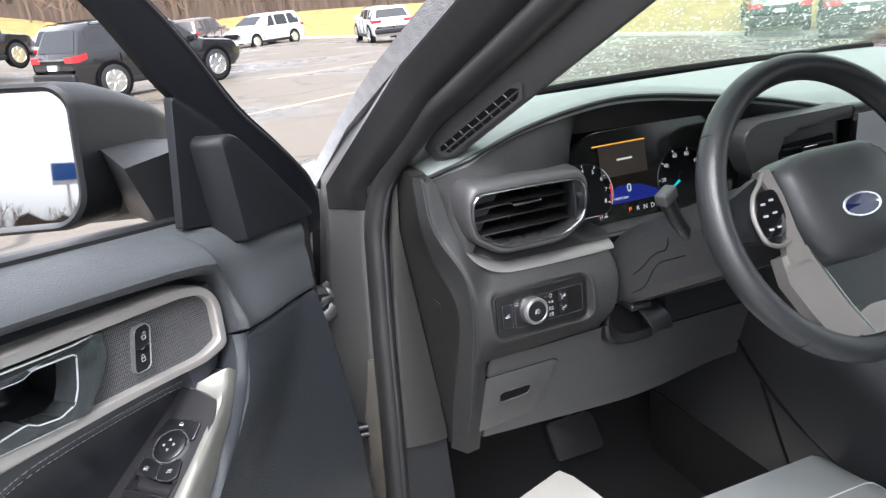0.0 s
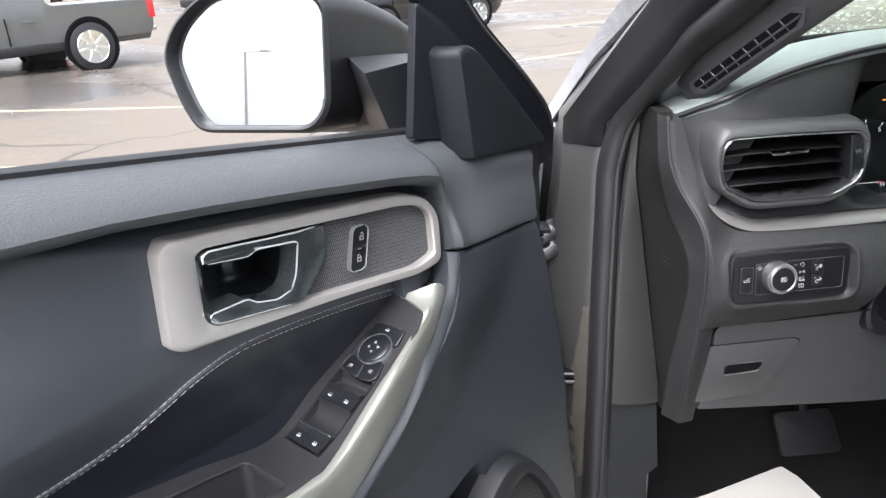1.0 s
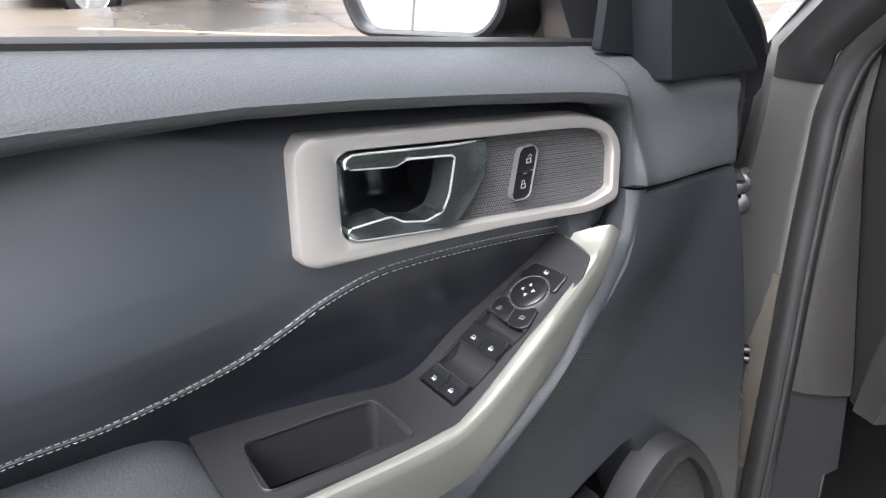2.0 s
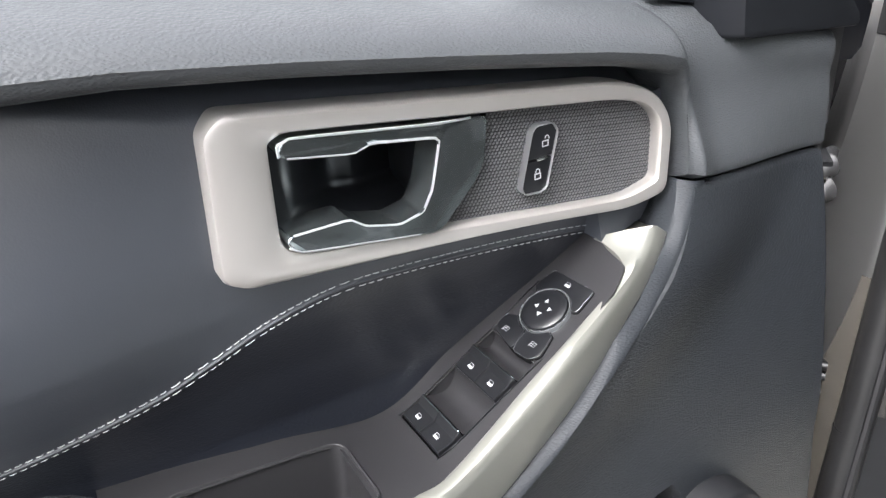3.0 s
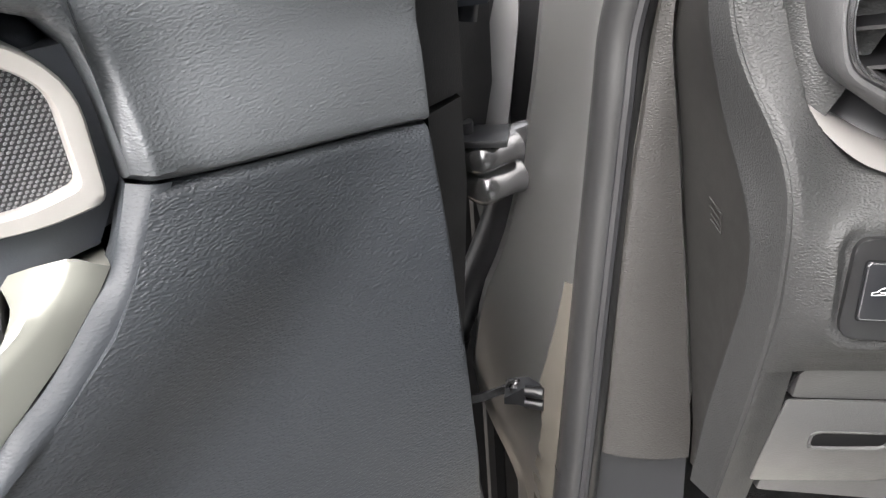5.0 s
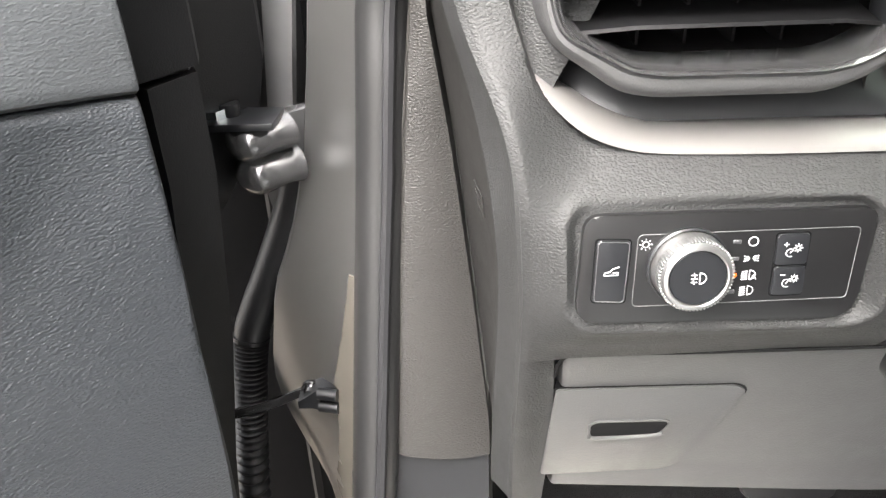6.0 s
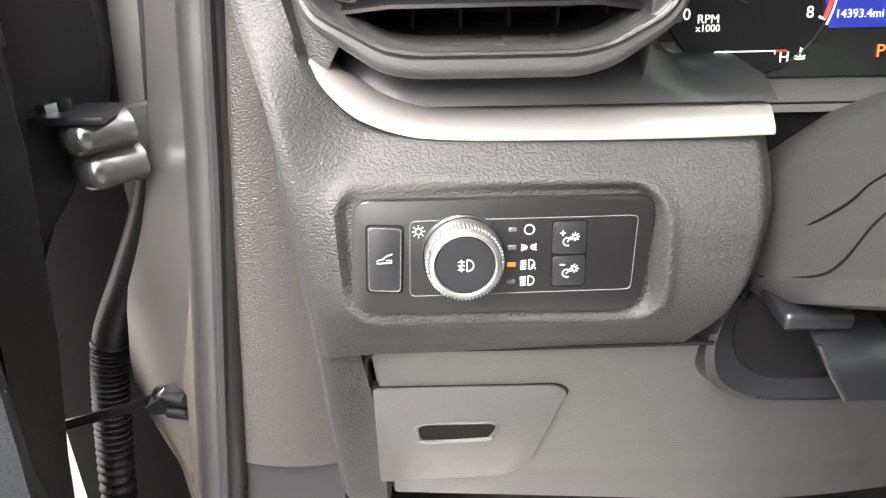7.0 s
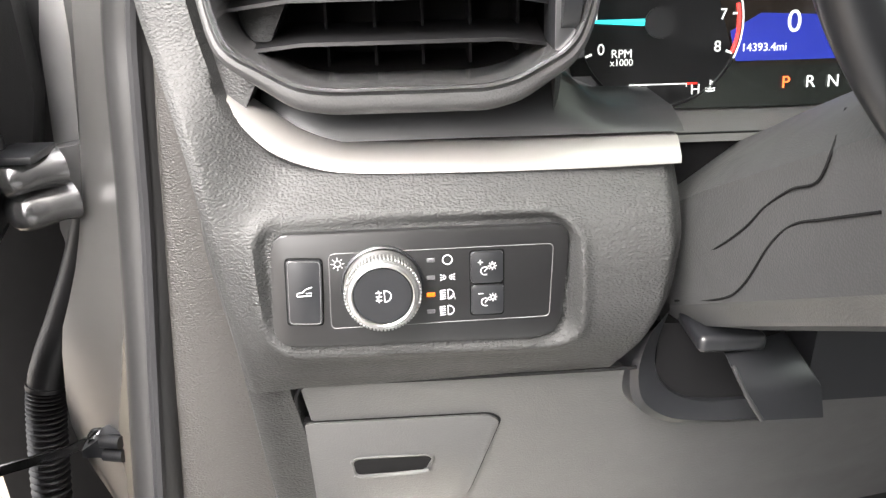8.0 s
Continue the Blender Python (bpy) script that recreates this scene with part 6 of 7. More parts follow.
for a in (145, 232, 35, 308):
    p, q = rim_path(math.radians(a)), rim_path(math.radians(a + 0.6))
    part("rim_seam", tube([p, q], 0.0162, 16), SATIN, wheel)
pad_o = round_poly([(-0.085, 0.045), (-0.05, 0.062), (0.05, 0.062), (0.085, 0.045), (0.075, -0.02), (0.045, -0.068), (-0.045, -0.068), (-0.075, -0.02)], 0.02, 5)
part("airbag_pad", loft([[(p[0] * k, y, p[1] * k) for p in pad_o] for k, y in ((1.02, 0.03), (1.0, -0.004), (0.95, -0.018), (0.82, -0.026), (0.4, -0.031), (0.05, -0.032))]), mat("airbag_skin", (0.034, 0.036, 0.038), 0.40, grain=900, depth=0.3, dist=0.0004), wheel, "black airbag cover")
emb = part("emblem", lathe([(0.0001, -0.0345), (0.9, -0.0345), (1.0, -0.0325), (1.0, -0.025), (0.0001, -0.025)], 40, m=pose(0, 0, -0.012) @ Matrix.Diagonal((0.026, 1, 0.0125, 1))), mat("emblem_blue", (0.012, 0.016, 0.06), 0.15, coat=0.6), wheel, "dark blue oval badge with chrome rim")
part("emblem_rim", tube([(0.026 * math.cos(a), -0.0335, 0.0125 * math.sin(a) - 0.012) for a in steps(0, 2 * PI * 39 / 40, 39)], 0.0016, 6, closed=True), BRIGHT, emb)
for s in (-1, 1):
    spoke = part("spoke", loft([[(s * x, y, z) for x, y, z in ((xx, -0.006, z1), (xx, -0.012, (z0 + z1) / 2), (xx, -0.006, z0), (xx, 0.012, z0), (xx, 0.012, z1))] for xx, z0, z1 in ((0.06, -0.035, 0.05), (0.1, -0.03, 0.045), (0.135, -0.022, 0.03), (0.165, -0.022, 0.02))]), SATIN, wheel)
    part("spoke_trim", loft([[(s * x, y, z) for x, y, z in ((x0 + 0.004, -0.016, zz), (x1, -0.013, zz), (x1, -0.004, zz), (x0, -0.004, zz))] for x0, x1, zz in ((0.086, 0.104, 0.050), (0.083, 0.100, 0.035), (0.079, 0.093, 0.02), (0.076, 0.092, -0.02), (0.072, 0.100, -0.04), (0.066, 0.100, -0.056))]), SPOKESILVER, wheel, "satin silver spoke trim")
    part("thumb_pad", prism(round_poly([(s * 0.094, 0.028), (s * 0.118, 0.026), (s * 0.128, 0.0), (s * 0.122, -0.024), (s * 0.098, -0.024), (s * 0.09, 0.0)], 0.006), -0.0185, 0.0, 0.002), GLOSS, spoke, "thumb switches")
    bm = bmesh.new()
    for bx, bz in ((0.104, 0.016), (0.116, 0.013), (0.104, 0.002), (0.117, 0.0), (0.104, -0.014), (0.115, -0.015)):
        block(s * bx - 0.003, -0.0192, bz - 0.0012, s * bx + 0.003, -0.0182, bz + 0.0012, bm=bm)
    part("switch_marks", bm, mat("switch_mark_grey", (0.3, 0.31, 0.32), 0.5), spoke)
for k in (-1, 1):
    part("lower_spoke", loft([[(k * x0, -0.012, z), (k * x1, -0.009, z - 0.006), (k * x1, 0.008, z - 0.006), (k * x0, 0.008, z)] for x0, x1, z in ((0.070, 0.106, -0.040), (0.058, 0.106, -0.07), (0.042, 0.088, -0.108), (0.022, 0.066, -0.146))]), SPOKESILVER, wheel, "satin silver lower spoke")
    part("spoke_edge", tube([(k * x, -0.0125, z) for x, z in ((0.068, -0.046), (0.056, -0.076), (0.040, -0.112), (0.020, -0.148))], 0.0018, 8), BRIGHT, wheel, "bright inner edge of the spoke")
    part("thumb_bezel", tube(spline([(k * x, -0.0165, z) for x, z in ((0.102, 0.046), (0.112, 0.034), (0.124, 0.022), (0.131, 0.0), (0.125, -0.026), (0.108, -0.034), (0.094, -0.03))], 6), 0.0026, 8), SPOKESILVER, wheel, "silver surround of the thumb switches")
part("spoke_bridge", loft([[(x, -0.010, z0), (x, -0.010, z1), (x, 0.008, z1), (x, 0.008, z0)] for x, z0, z1 in ((-0.034, -0.150, -0.128), (-0.012, -0.152, -0.120), (0.012, -0.152, -0.120), (0.034, -0.150, -0.128))]), SPOKESILVER, wheel, "silver bridge between the lower spokes")
column = thing("steering_column", "dark grey steering column shroud with stalk", "steering column")
def shroud(t, w0=0.0):
    """Cross-section of the raked column cover, from behind the wheel (0) to the dash (1)."""
    y = 0.715 + 0.30 * t
    c = 1.228 - 0.543 * (y - 0.65)
    w, hb, ht = 0.060 + 0.03 * min(1, t * 1.5), 0.056 + 0.008 * t, 0.062 + 0.014 * t
    half = [(0.0, -hb), (0.6 * w, -hb), (0.9 * w, -hb * 0.94), (w, -hb * 0.72), (w * 1.01, -0.01), (w * 0.97, 0.02), (w * 0.83, 0.036), (w * 0.45, ht * 0.84), (w * 0.2, ht * 0.97)]
    ring = [(x, z) for x, z in half] + [(0.0, ht)] + [(-x, z) for x, z in half[:0:-1]]
    return [(0.763 + x, y, c + z) for x, z in ring]
part("shroud", loft([shroud(t) for t in steps(0, 1, 12)]), mat("shroud_plastic", (0.030, 0.0305, 0.0315), 0.5, grain=900, depth=0.35, dist=0.0004), column, "two-piece column shroud", 28)
# two swept seams down the near side of the shroud
for run in ([(0.6755, 0.918, 1.064), (0.6765, 0.888, 1.086), (0.679, 0.87, 1.103), (0.682, 0.861, 1.116), (0.684, 0.846, 1.129), (0.686, 0.832, 1.137), (0.689, 0.831, 1.151), (0.705, 0.855, 1.159)],
            [(0.673, 0.927, 1.036), (0.678, 0.883, 1.060), (0.680, 0.866, 1.076), (0.682, 0.852, 1.102), (0.684, 0.84, 1.116), (0.686, 0.821, 1.126), (0.690, 0.797, 1.138)]):
    part("shroud_gap", tube(spline([(x - 0.0002, y, z) for x, y, z in run], 8), 0.00065, 5), MATTE, column)
st = spline([(0.712, 0.80, 1.148), (0.690, 0.80, 1.172), (0.672, 0.80, 1.198), (0.660, 0.80, 1.222)], 8)
part("stalk", tube(st, lambda t: 0.0075 + 0.003 * t, 12), SATIN, column, "indicator stalk")
part("stalk_end", block(-0.014, -0.009, -0.009, 0.014, 0.009, 0.009, 0.0045, 3, m=pose(0.657, 0.795, 1.226, 0, -20, 20)), DASHFINE, column, "grey stalk grip")
wst = part("wiper_stalk", tube([(0.83, 0.79, 1.19), (0.87, 0.795, 1.218), (0.90, 0.80, 1.229)], 0.009, 12), SATIN, column, "wiper stalk")
part("stalk_grip", block(0.895, 0.785, 1.216, 1.002, 0.815, 1.242, 0.007, 3), PLASTIC, wst)
part("gear_stalk_collar", tube([(0.72, 0.80, 1.14), (0.702, 0.80, 1.158)], 0.015, 14), PLASTIC, column)

# release lever in its scooped recess under the fascia
rel = thing("release_lever", "black bonnet release lever in a recess", "lever")
scoop = spline([(0.658, 1.014), (0.6535, 0.998), (0.6525, 0.982), (0.657, 0.966), (0.670, 0.955), (0.690, 0.9505), (0.735, 0.950)], 8)
rings = [[Vector((p.x - 0.003, 0.945, p.y - 0.003)), Vector((p.x, 0.930, p.y)), Vector((p.x + 0.004 * k, 0.927, p.y + 0.004)), Vector((p.x + 0.014 * k, 0.931, p.y + 0.014 * (1.2 - 0.2 * k))), Vector((p.x + 0.018 * k, 0.95, p.y + 0.020)), Vector((p.x + 0.016 * k, 0.985, p.y + 0.024))] for p, k in ((q, 1.0 if q.x < 0.68 else max(0.3, 1 - (q.x - 0.68) * 15)) for q in scoop)]
part("recess_lip", loft(rings, closed=False), SATIN, rel, "smooth black recess lip")
# black block gives the recess its depth of shade by colour
part("recess_shade", block(0.668, 0.9335, 0.962, 0.96, 0.985, 1.018), MATTE, rel)
part("lever_paddle", loft([[(0.692, 0.892, 1.017), (0.728, 0.90, 1.022), (0.728, 0.91, 1.024), (0.692, 0.902, 1.019)], [(0.700, 0.886, 1.000), (0.742, 0.89, 1.002), (0.742, 0.9, 1.004), (0.700, 0.896, 1.002)], [(0.7105, 0.885, 0.985), (0.7455, 0.888, 0.983), (0.748, 0.894, 0.984), (0.7105, 0.892, 0.986)]]), SATIN, rel, "black lever paddle", 60)
# slightly paler tube laid on as the paddle's edge highlight
part("paddle_glint", tube([(0.6935, 0.891, 1.016), (0.701, 0.8855, 1.000), (0.7105, 0.8845, 0.9855)], 0.0012, 8), RUBBER, rel)
part("lever_tab", block(0.676, 0.895, 1.021, 0.712, 0.93, 1.031, 0.004, 3), SATIN, rel)
part("lever_shaft", loft([[(0.74, 0.9, 0.985), (0.74, 0.93, 0.985), (0.74, 0.93, 1.03), (0.74, 0.9, 1.03)], [(0.95, 0.92, 0.975), (0.95, 0.96, 0.975), (0.95, 0.96, 1.03), (0.95, 0.92, 1.03)]]), SATIN, rel)

WETPAINT = mat("wet_body_paint", (0.10, 0.105, 0.11), 0.12, metal=0.5, grain=130, depth=0.6, dist=0.003, coat=1.0)
# ---- footwell, floor, seat, console ----
solo("footwell_floor", sheet(lambda u, v: (0.36 + 1.0 * u, 0.2 + 1.35 * v, 0.42 + 0.28 * step(0.80, 1.0, v)), steps(0, 1, 8), steps(0, 1, 20), (0, 0, -0.05)), CARPET, "black carpeted footwell floor", "car floor", kind="structure")
solo("door_sill", block(0.22, -0.9, 0.36, 0.38, 1.04, 0.43, 0.01, 3), PLASTIC, "black plastic door sill", "door sill", kind="structure")
solo("paper_mat", loft([[(x0, y, z0), (x0, y, z0 + 0.0015), (x1, y1, z1 + 0.0015), (x1, y1, z1)] for x0, y, z0, x1, y1, z1 in ((0.44, 0.75, 0.432, 0.84, 0.75, 0.432), (0.44, 1.05, 0.432, 0.83, 1.05, 0.434), (0.47, 1.215, 0.436, 0.80, 1.215, 0.440), (0.60, 1.25, 0.44, 0.785, 1.27, 0.445), (0.755, 1.295, 0.45, 0.765, 1.297, 0.45))]), PAPER, "white paper mat on the footwell floor", "paper mat")
pedal = thing("brake_pedal", "black rubber brake pedal", "pedal")
part("pedal_pad", prism(round_poly([(-0.06, -0.04), (0.06, -0.04), (0.05, 0.045), (-0.065, 0.045)], 0.012), -0.012, 0.0, 0.004, m=pose(0.81, 1.30, 0.525, -30, 0, 0)), RUBBER, pedal)
part("pedal_arm", tube([(0.81, 1.31, 0.53), (0.80, 1.37, 0.70), (0.80, 1.37, 0.95)], 0.012, 8), SATIN, pedal)
solo("footwell_wall", block(0.40, 1.45, 0.4, 1.3, 1.5, 1.2), CARPET, "dark carpeted bulkhead", "bulkhead", kind="structure")
con = thing("centre_console", "black centre console side with seams", "console")
part("console_body", loft([[(1.02, y, 0.40), (1.0, y, zz - 0.05), (1.03, y, zz), (1.3, y, zz), (1.3, y, 0.4)] for y, zz in ((-0.4, 0.78), (0.5, 0.80), (0.85, 0.92), (1.05, 1.15), (1.3, 1.2))]), PLASTIC, con)
for pts in ([(1.012, 0.55, 0.66), (1.010, 0.8, 0.70), (1.008, 1.0, 0.80), (1.005, 1.15, 1.0)], [(1.018, 0.72, 0.45), (1.014, 0.86, 0.58), (1.010, 0.97, 0.77)]):
    part("panel_seam", tube(spline(pts, 8), 0.004, 6), MATTE, con)
part("console_carpet", sheet(lambda u, v: (1.016 - 0.004 * v, 0.2 + 1.1 * u, 0.42 + 0.17 * v), steps(0, 1, 12), steps(0, 1, 4), (0.01, 0, 0)), CARPET, con, "black carpet skirt")
seat = thing("driver_seat", "dark grey leather driver seat with pale edge stitching", "car seat")
def cushion(u, v):
    x, y = 0.47 + 0.58 * u, -0.20 + 1.0 * v
    e = min(1, min(u, 1 - u) / 0.16) ** 0.5
    return (x, y, 0.62 + 0.13 * e * (1 - 0.12 * step(0.86, 1.0, v)) + 0.0)
SEATHIDE = mat("seat_leather", (0.19, 0.20, 0.203), 0.36, grain=700, depth=0.4, dist=0.0006)
part("seat_cushion", sheet(cushion, steps(0, 1, 30), steps(0, 1, 30), (0, 0, -0.25)), SEATHIDE, seat, "leather seat cushion")
part("seat_piping", tube([Vector(cushion(u, 0.9)) + Vector((0, 0, 0.002)) for u in steps(0.02, 0.98, 30)], 0.0012, 6), THREAD, seat)

part("seat_back", loft([[(0.50, y0, z), (0.54, y1, z), (0.64, y1 + 0.035, z), (0.90, y1 + 0.035, z), (1.0, y1, z), (1.04, y0, z), (1.0, y0 - 0.09, z), (0.54, y0 - 0.09, z)] for y0, y1, z in ((-0.14, -0.09, 0.62), (-0.20, -0.13, 0.85), (-0.28, -0.21, 1.1), (-0.36, -0.30, 1.34), (-0.40, -0.36, 1.40))]), SEATHIDE, seat, "leather backrest")
part("head_rest", block(0.64, -0.52, 1.42, 0.90, -0.40, 1.62, 0.04, 4), SEATHIDE, seat)
# the car's own side behind the open doorway: centre pillar and closed rear door
solo("centre_pillar", loft([[(0.24, -0.62, 0.35), (0.24, -0.34, 0.35), (0.40, -0.34, 0.35), (0.40, -0.62, 0.35)], [(0.20, -0.62, 0.9), (0.20, -0.36, 0.9), (0.38, -0.36, 0.9), (0.38, -0.62, 0.9)], [(0.30, -0.64, 1.25), (0.30, -0.44, 1.25), (0.42, -0.44, 1.25), (0.42, -0.64, 1.25)], [(0.50, -0.66, 1.72), (0.50, -0.54, 1.72), (0.58, -0.54, 1.72), (0.58, -0.66, 1.72)]]), SATIN, "black centre pillar of the car", "car pillar", kind="structure")
rear = thing("rear_door", "closed dark grey rear car door", "car door")
part("door_skin", loft([[(x, -2.0, z), (x, -0.60, z), (x + 0.08, -0.60, z), (x + 0.08, -2.0, z)] for x, z in ((0.24, 0.35), (0.18, 0.6), (0.17, 0.9), (0.22, 1.18))]), WETPAINT, rear)
part("door_window", loft([[(0.24, -1.95, 1.19), (0.24, -0.64, 1.19), (0.26, -0.64, 1.19), (0.26, -1.95, 1.19)], [(0.48, -1.9, 1.69), (0.48, -0.66, 1.69), (0.50, -0.66, 1.69), (0.50, -1.9, 1.69)]]), GLOSS, rear, "dark tinted window")
part("door_pull", block(0.135, -0.86, 0.98, 0.165, -0.66, 1.01, 0.008, 3), WETPAINT, rear)

# windscreen, cowl and body outside it
ws = solo("windscreen", loft([[(0.42 + 0.1 * t, 1.47 - 0.72 * t - 0.02, 1.262 + 0.40 * t), (1.1, 1.56 - 0.78 * t, 1.262 + 0.42 * t), (1.78 - 0.1 * t, 1.47 - 0.72 * t - 0.02, 1.262 + 0.40 * t), (1.78 - 0.1 * t, 1.475 - 0.72 * t, 1.268 + 0.40 * t), (1.1, 1.565 - 0.78 * t, 1.268 + 0.42 * t), (0.42 + 0.1 * t, 1.475 - 0.72 * t, 1.268 + 0.40 * t)] for t in steps(0, 1, 4)]), SCREENGLASS, "wet green-tinted windscreen with rain beads", "windscreen", kind="structure")
ws.visible_shadow = False
solo("screen_edge", tube(spline([(0.44, 1.44, 1.262), (0.8, 1.50, 1.262), (1.1, 1.53, 1.262), (1.5, 1.50, 1.262), (1.78, 1.44, 1.262)], 8), 0.010, 8), MATTE, "black band at the foot of the windscreen", "windscreen edge", kind="structure")
solo("bonnet", sheet(lambda u, v: (0.36 + 1.58 * u, 1.42 + 1.16 * v, 1.03 + 0.10 * math.sin(PI * u) ** 0.4 - 0.08 * v - 0.08 * step(0.8, 1.0, v)), steps(0, 1, 30), steps(0, 1, 16), (0, 0, -0.3)), WETPAINT, "wet dark grey car bonnet", "bonnet", kind="structure")
solo("roof_skin", block(0.47, -2.25, 1.764, 1.79, 0.75, 1.80, 0.016, 3), WETPAINT, "wet dark grey car roof", "car roof", kind="structure")
solo("roof", block(0.50, -2.2, 1.70, 1.75, 0.72, 1.76, 0.02), DASHFINE, "grey headlining and roof", "car roof", kind="structure")
solo("cabin_side", block(1.9, -2.2, 0.3, 1.95, 1.4, 1.18), PLASTIC, "dark far side door", "car side", kind="structure")
solo("cabin_back", block(0.4, -2.3, 0.3, 1.95, -2.2, 1.75), PLASTIC, "dark rear seat back", "seat back", kind="structure")
# outer body: wings, nose, tail, underbody and wheels
chassis = thing("car_chassis", "black car underbody on four silver alloy wheels", "car chassis")
part("underbody", block(0.42, -2.25, 0.24, 1.74, 2.5, 0.36, 0.03), MATTE, chassis)
def wing_panel(s):
    rows = []
    for y, xo, zt in ((1.43, 0.20, 1.06), (1.8, 0.185, 1.05), (2.2, 0.20, 1.0), (2.5, 0.26, 0.93), (2.68, 0.36, 0.82), (2.74, 0.46, 0.72)):
        ring = [(0.04, 0.34), (0.0, 0.55), (0.0, 0.82), (0.03, zt - 0.05), (0.09, zt), (0.22, zt - 0.01), (0.24, 0.34)]
        rows.append([(1.08 + s * (0.9 - (xo - 0.18) - dx), y, z) for dx, z in ring])
    return loft(rows)
for s in (-1, 1):
    solo("wing_panel", wing_panel(s), WETPAINT, "wet dark grey front wing", "car wing", kind="structure")
    solo("rear_quarter", loft([[(1.08 + s * (0.9 - dx - k), y, z) for dx, z in ((0.05, 0.36), (0.0, 0.6), (0.0, 0.95), (0.06, 1.2), (0.30, 1.76), (0.40, 1.76), (0.35, 0.36))] for y, k in ((-1.98, 0.0), (-2.2, 0.04), (-2.34, 0.12))]), WETPAINT, "dark grey rear quarter of the car", "car side", kind="structure")
    for y in (1.80, -1.22):
        cx = 1.08 + s * 0.885
        w = part("wheel", tube([(cx - s * 0.24, y, 0.385), (cx - s * 0.03, y, 0.385), (cx, y, 0.385)], lambda t: 0.385 if t < 0.8 else 0.36, 36), RUBBER, chassis, "black tyre on a silver alloy wheel")
        part("rim", lathe([(0.27, 0.0), (0.265, -0.012), (0.24, 0.03), (0.08, 0.03), (0.05, -0.006), (0.001, -0.006)], 30, m=pose(cx + s * 0.004, y, 0.385, 0, 0, 90 * s)), CHROME, w)
        for q in range(10):
            part("spoke", block(-0.02, -0.010, 0.04, 0.02, 0.012, 0.26, 0.006, 1, m=pose(cx + s * 0.004, y, 0.385, 0, 0, 90 * s) @ pose(0, 0, 0, 0, 36 * q, 0)), BRIGHT, w)
        solo("wheel_arch", lathe([(0.47, 0.0), (0.465, -0.012), (0.41, -0.012), (0.41, 0.05), (0.01, 0.05)], 36, m=pose(cx + s * 0.008, y, 0.40, 0, 0, 90 * s)), MATTE, "black wheel arch lining", "wheel arch", kind="structure")
nose = thing("front_bumper", "dark front bumper with a black grille", "car bumper")
part("bumper_skin", block(0.40, 2.42, 0.30, 1.76, 2.82, 0.86, 0.09, 4), WETPAINT, nose)
part("grille", block(0.66, 2.79, 0.46, 1.50, 2.83, 0.78, 0.03, 3), SATIN, nose)
for x in (0.44, 1.50):
    part("head_lamp", block(x, 2.70, 0.72, x + 0.22, 2.81, 0.84, 0.03, 3), BRIGHT, nose)
far = thing("passenger_door", "closed dark grey passenger side door", "car door")
part("door_skin", block(1.95, -2.0, 0.34, 1.985, 1.42, 1.18, 0.015, 2), WETPAINT, far)
pane = part("door_window", loft([[(1.95, -0.3, 1.18), (1.95, 1.25, 1.18), (1.955, 1.25, 1.18), (1.955, -0.3, 1.18)], [(1.76, -0.3, 1.70), (1.76, 0.72, 1.70), (1.765, 0.72, 1.70), (1.765, -0.3, 1.70)]]), SIDEGLASS, far)
pane.visible_shadow = False
part("rear_window", loft([[(1.95, -1.98, 1.18), (1.95, -0.36, 1.18), (1.96, -0.36, 1.18), (1.96, -1.98, 1.18)], [(1.76, -1.98, 1.70), (1.76, -0.36, 1.70), (1.77, -0.36, 1.70), (1.77, -1.98, 1.70)]]), GLOSS, far, "dark tinted window")

# drops are half opaque white: the sky they would show is painted in
WATER = bpy.data.materials.new("rain_skylit")
WATER.use_nodes = True
wb = WATER.node_tree.nodes["Principled BSDF"]
wb.inputs["Transmission Weight"].default_value, wb.inputs["Roughness"].default_value, wb.inputs["IOR"].default_value = 0.45, 0.15, 1.33
wb.inputs["Base Color"].default_value = (0.9, 0.95, 0.93, 1)
rng = random.Random(5)
vs, fs = [], []
for _ in range(5200):
    a, t = rng.random(), rng.random() ** 1.3
    edge_p = Vector((0.42 + 0.1 * t, 1.478 - 0.72 * t, 1.270 + 0.40 * t))
    mid_p = Vector((1.1, 1.568 - 0.78 * t, 1.270 + 0.42 * t))
    far_p = Vector((1.78 - 0.1 * t, 1.478 - 0.72 * t, 1.270 + 0.40 * t))
    c = edge_p.lerp(mid_p, a * 2) if a < 0.5 else mid_p.lerp(far_p, a * 2 - 1)
    r = 0.0012 + 0.0028 * rng.random() ** 2
    n = Vector((0, 0.48, 0.87))
    e1, e2 = Vector((1, 0, 0)), Vector((0, -0.87, 0.48))
    k = len(vs)
    for ring, h in ((1.0, 0.0), (0.7, 0.45)):
        vs += [tuple(c + (e1 * math.cos(q) + e2 * math.sin(q)) * r * ring + n * r * h) for q in steps(0, 2 * PI * 5 / 6, 5)]
    vs.append(tuple(c + n * r * 0.6))
    for q in range(6):
        fs.append((k + q, k + (q + 1) % 6, k + 6 + (q + 1) % 6, k + 6 + q))
        fs.append((k + 6 + q, k + 6 + (q + 1) % 6, k + 12))
me = bpy.data.meshes.new("rain_drops")
me.from_pydata(vs, [], fs)
me.materials.append(WATER)
for p in me.polygons:
    p.use_smooth = True
tagged(new("rain_drops", me), "rain drops on the windscreen, whitened for the sky in them", "rain drops", kind="stuff")

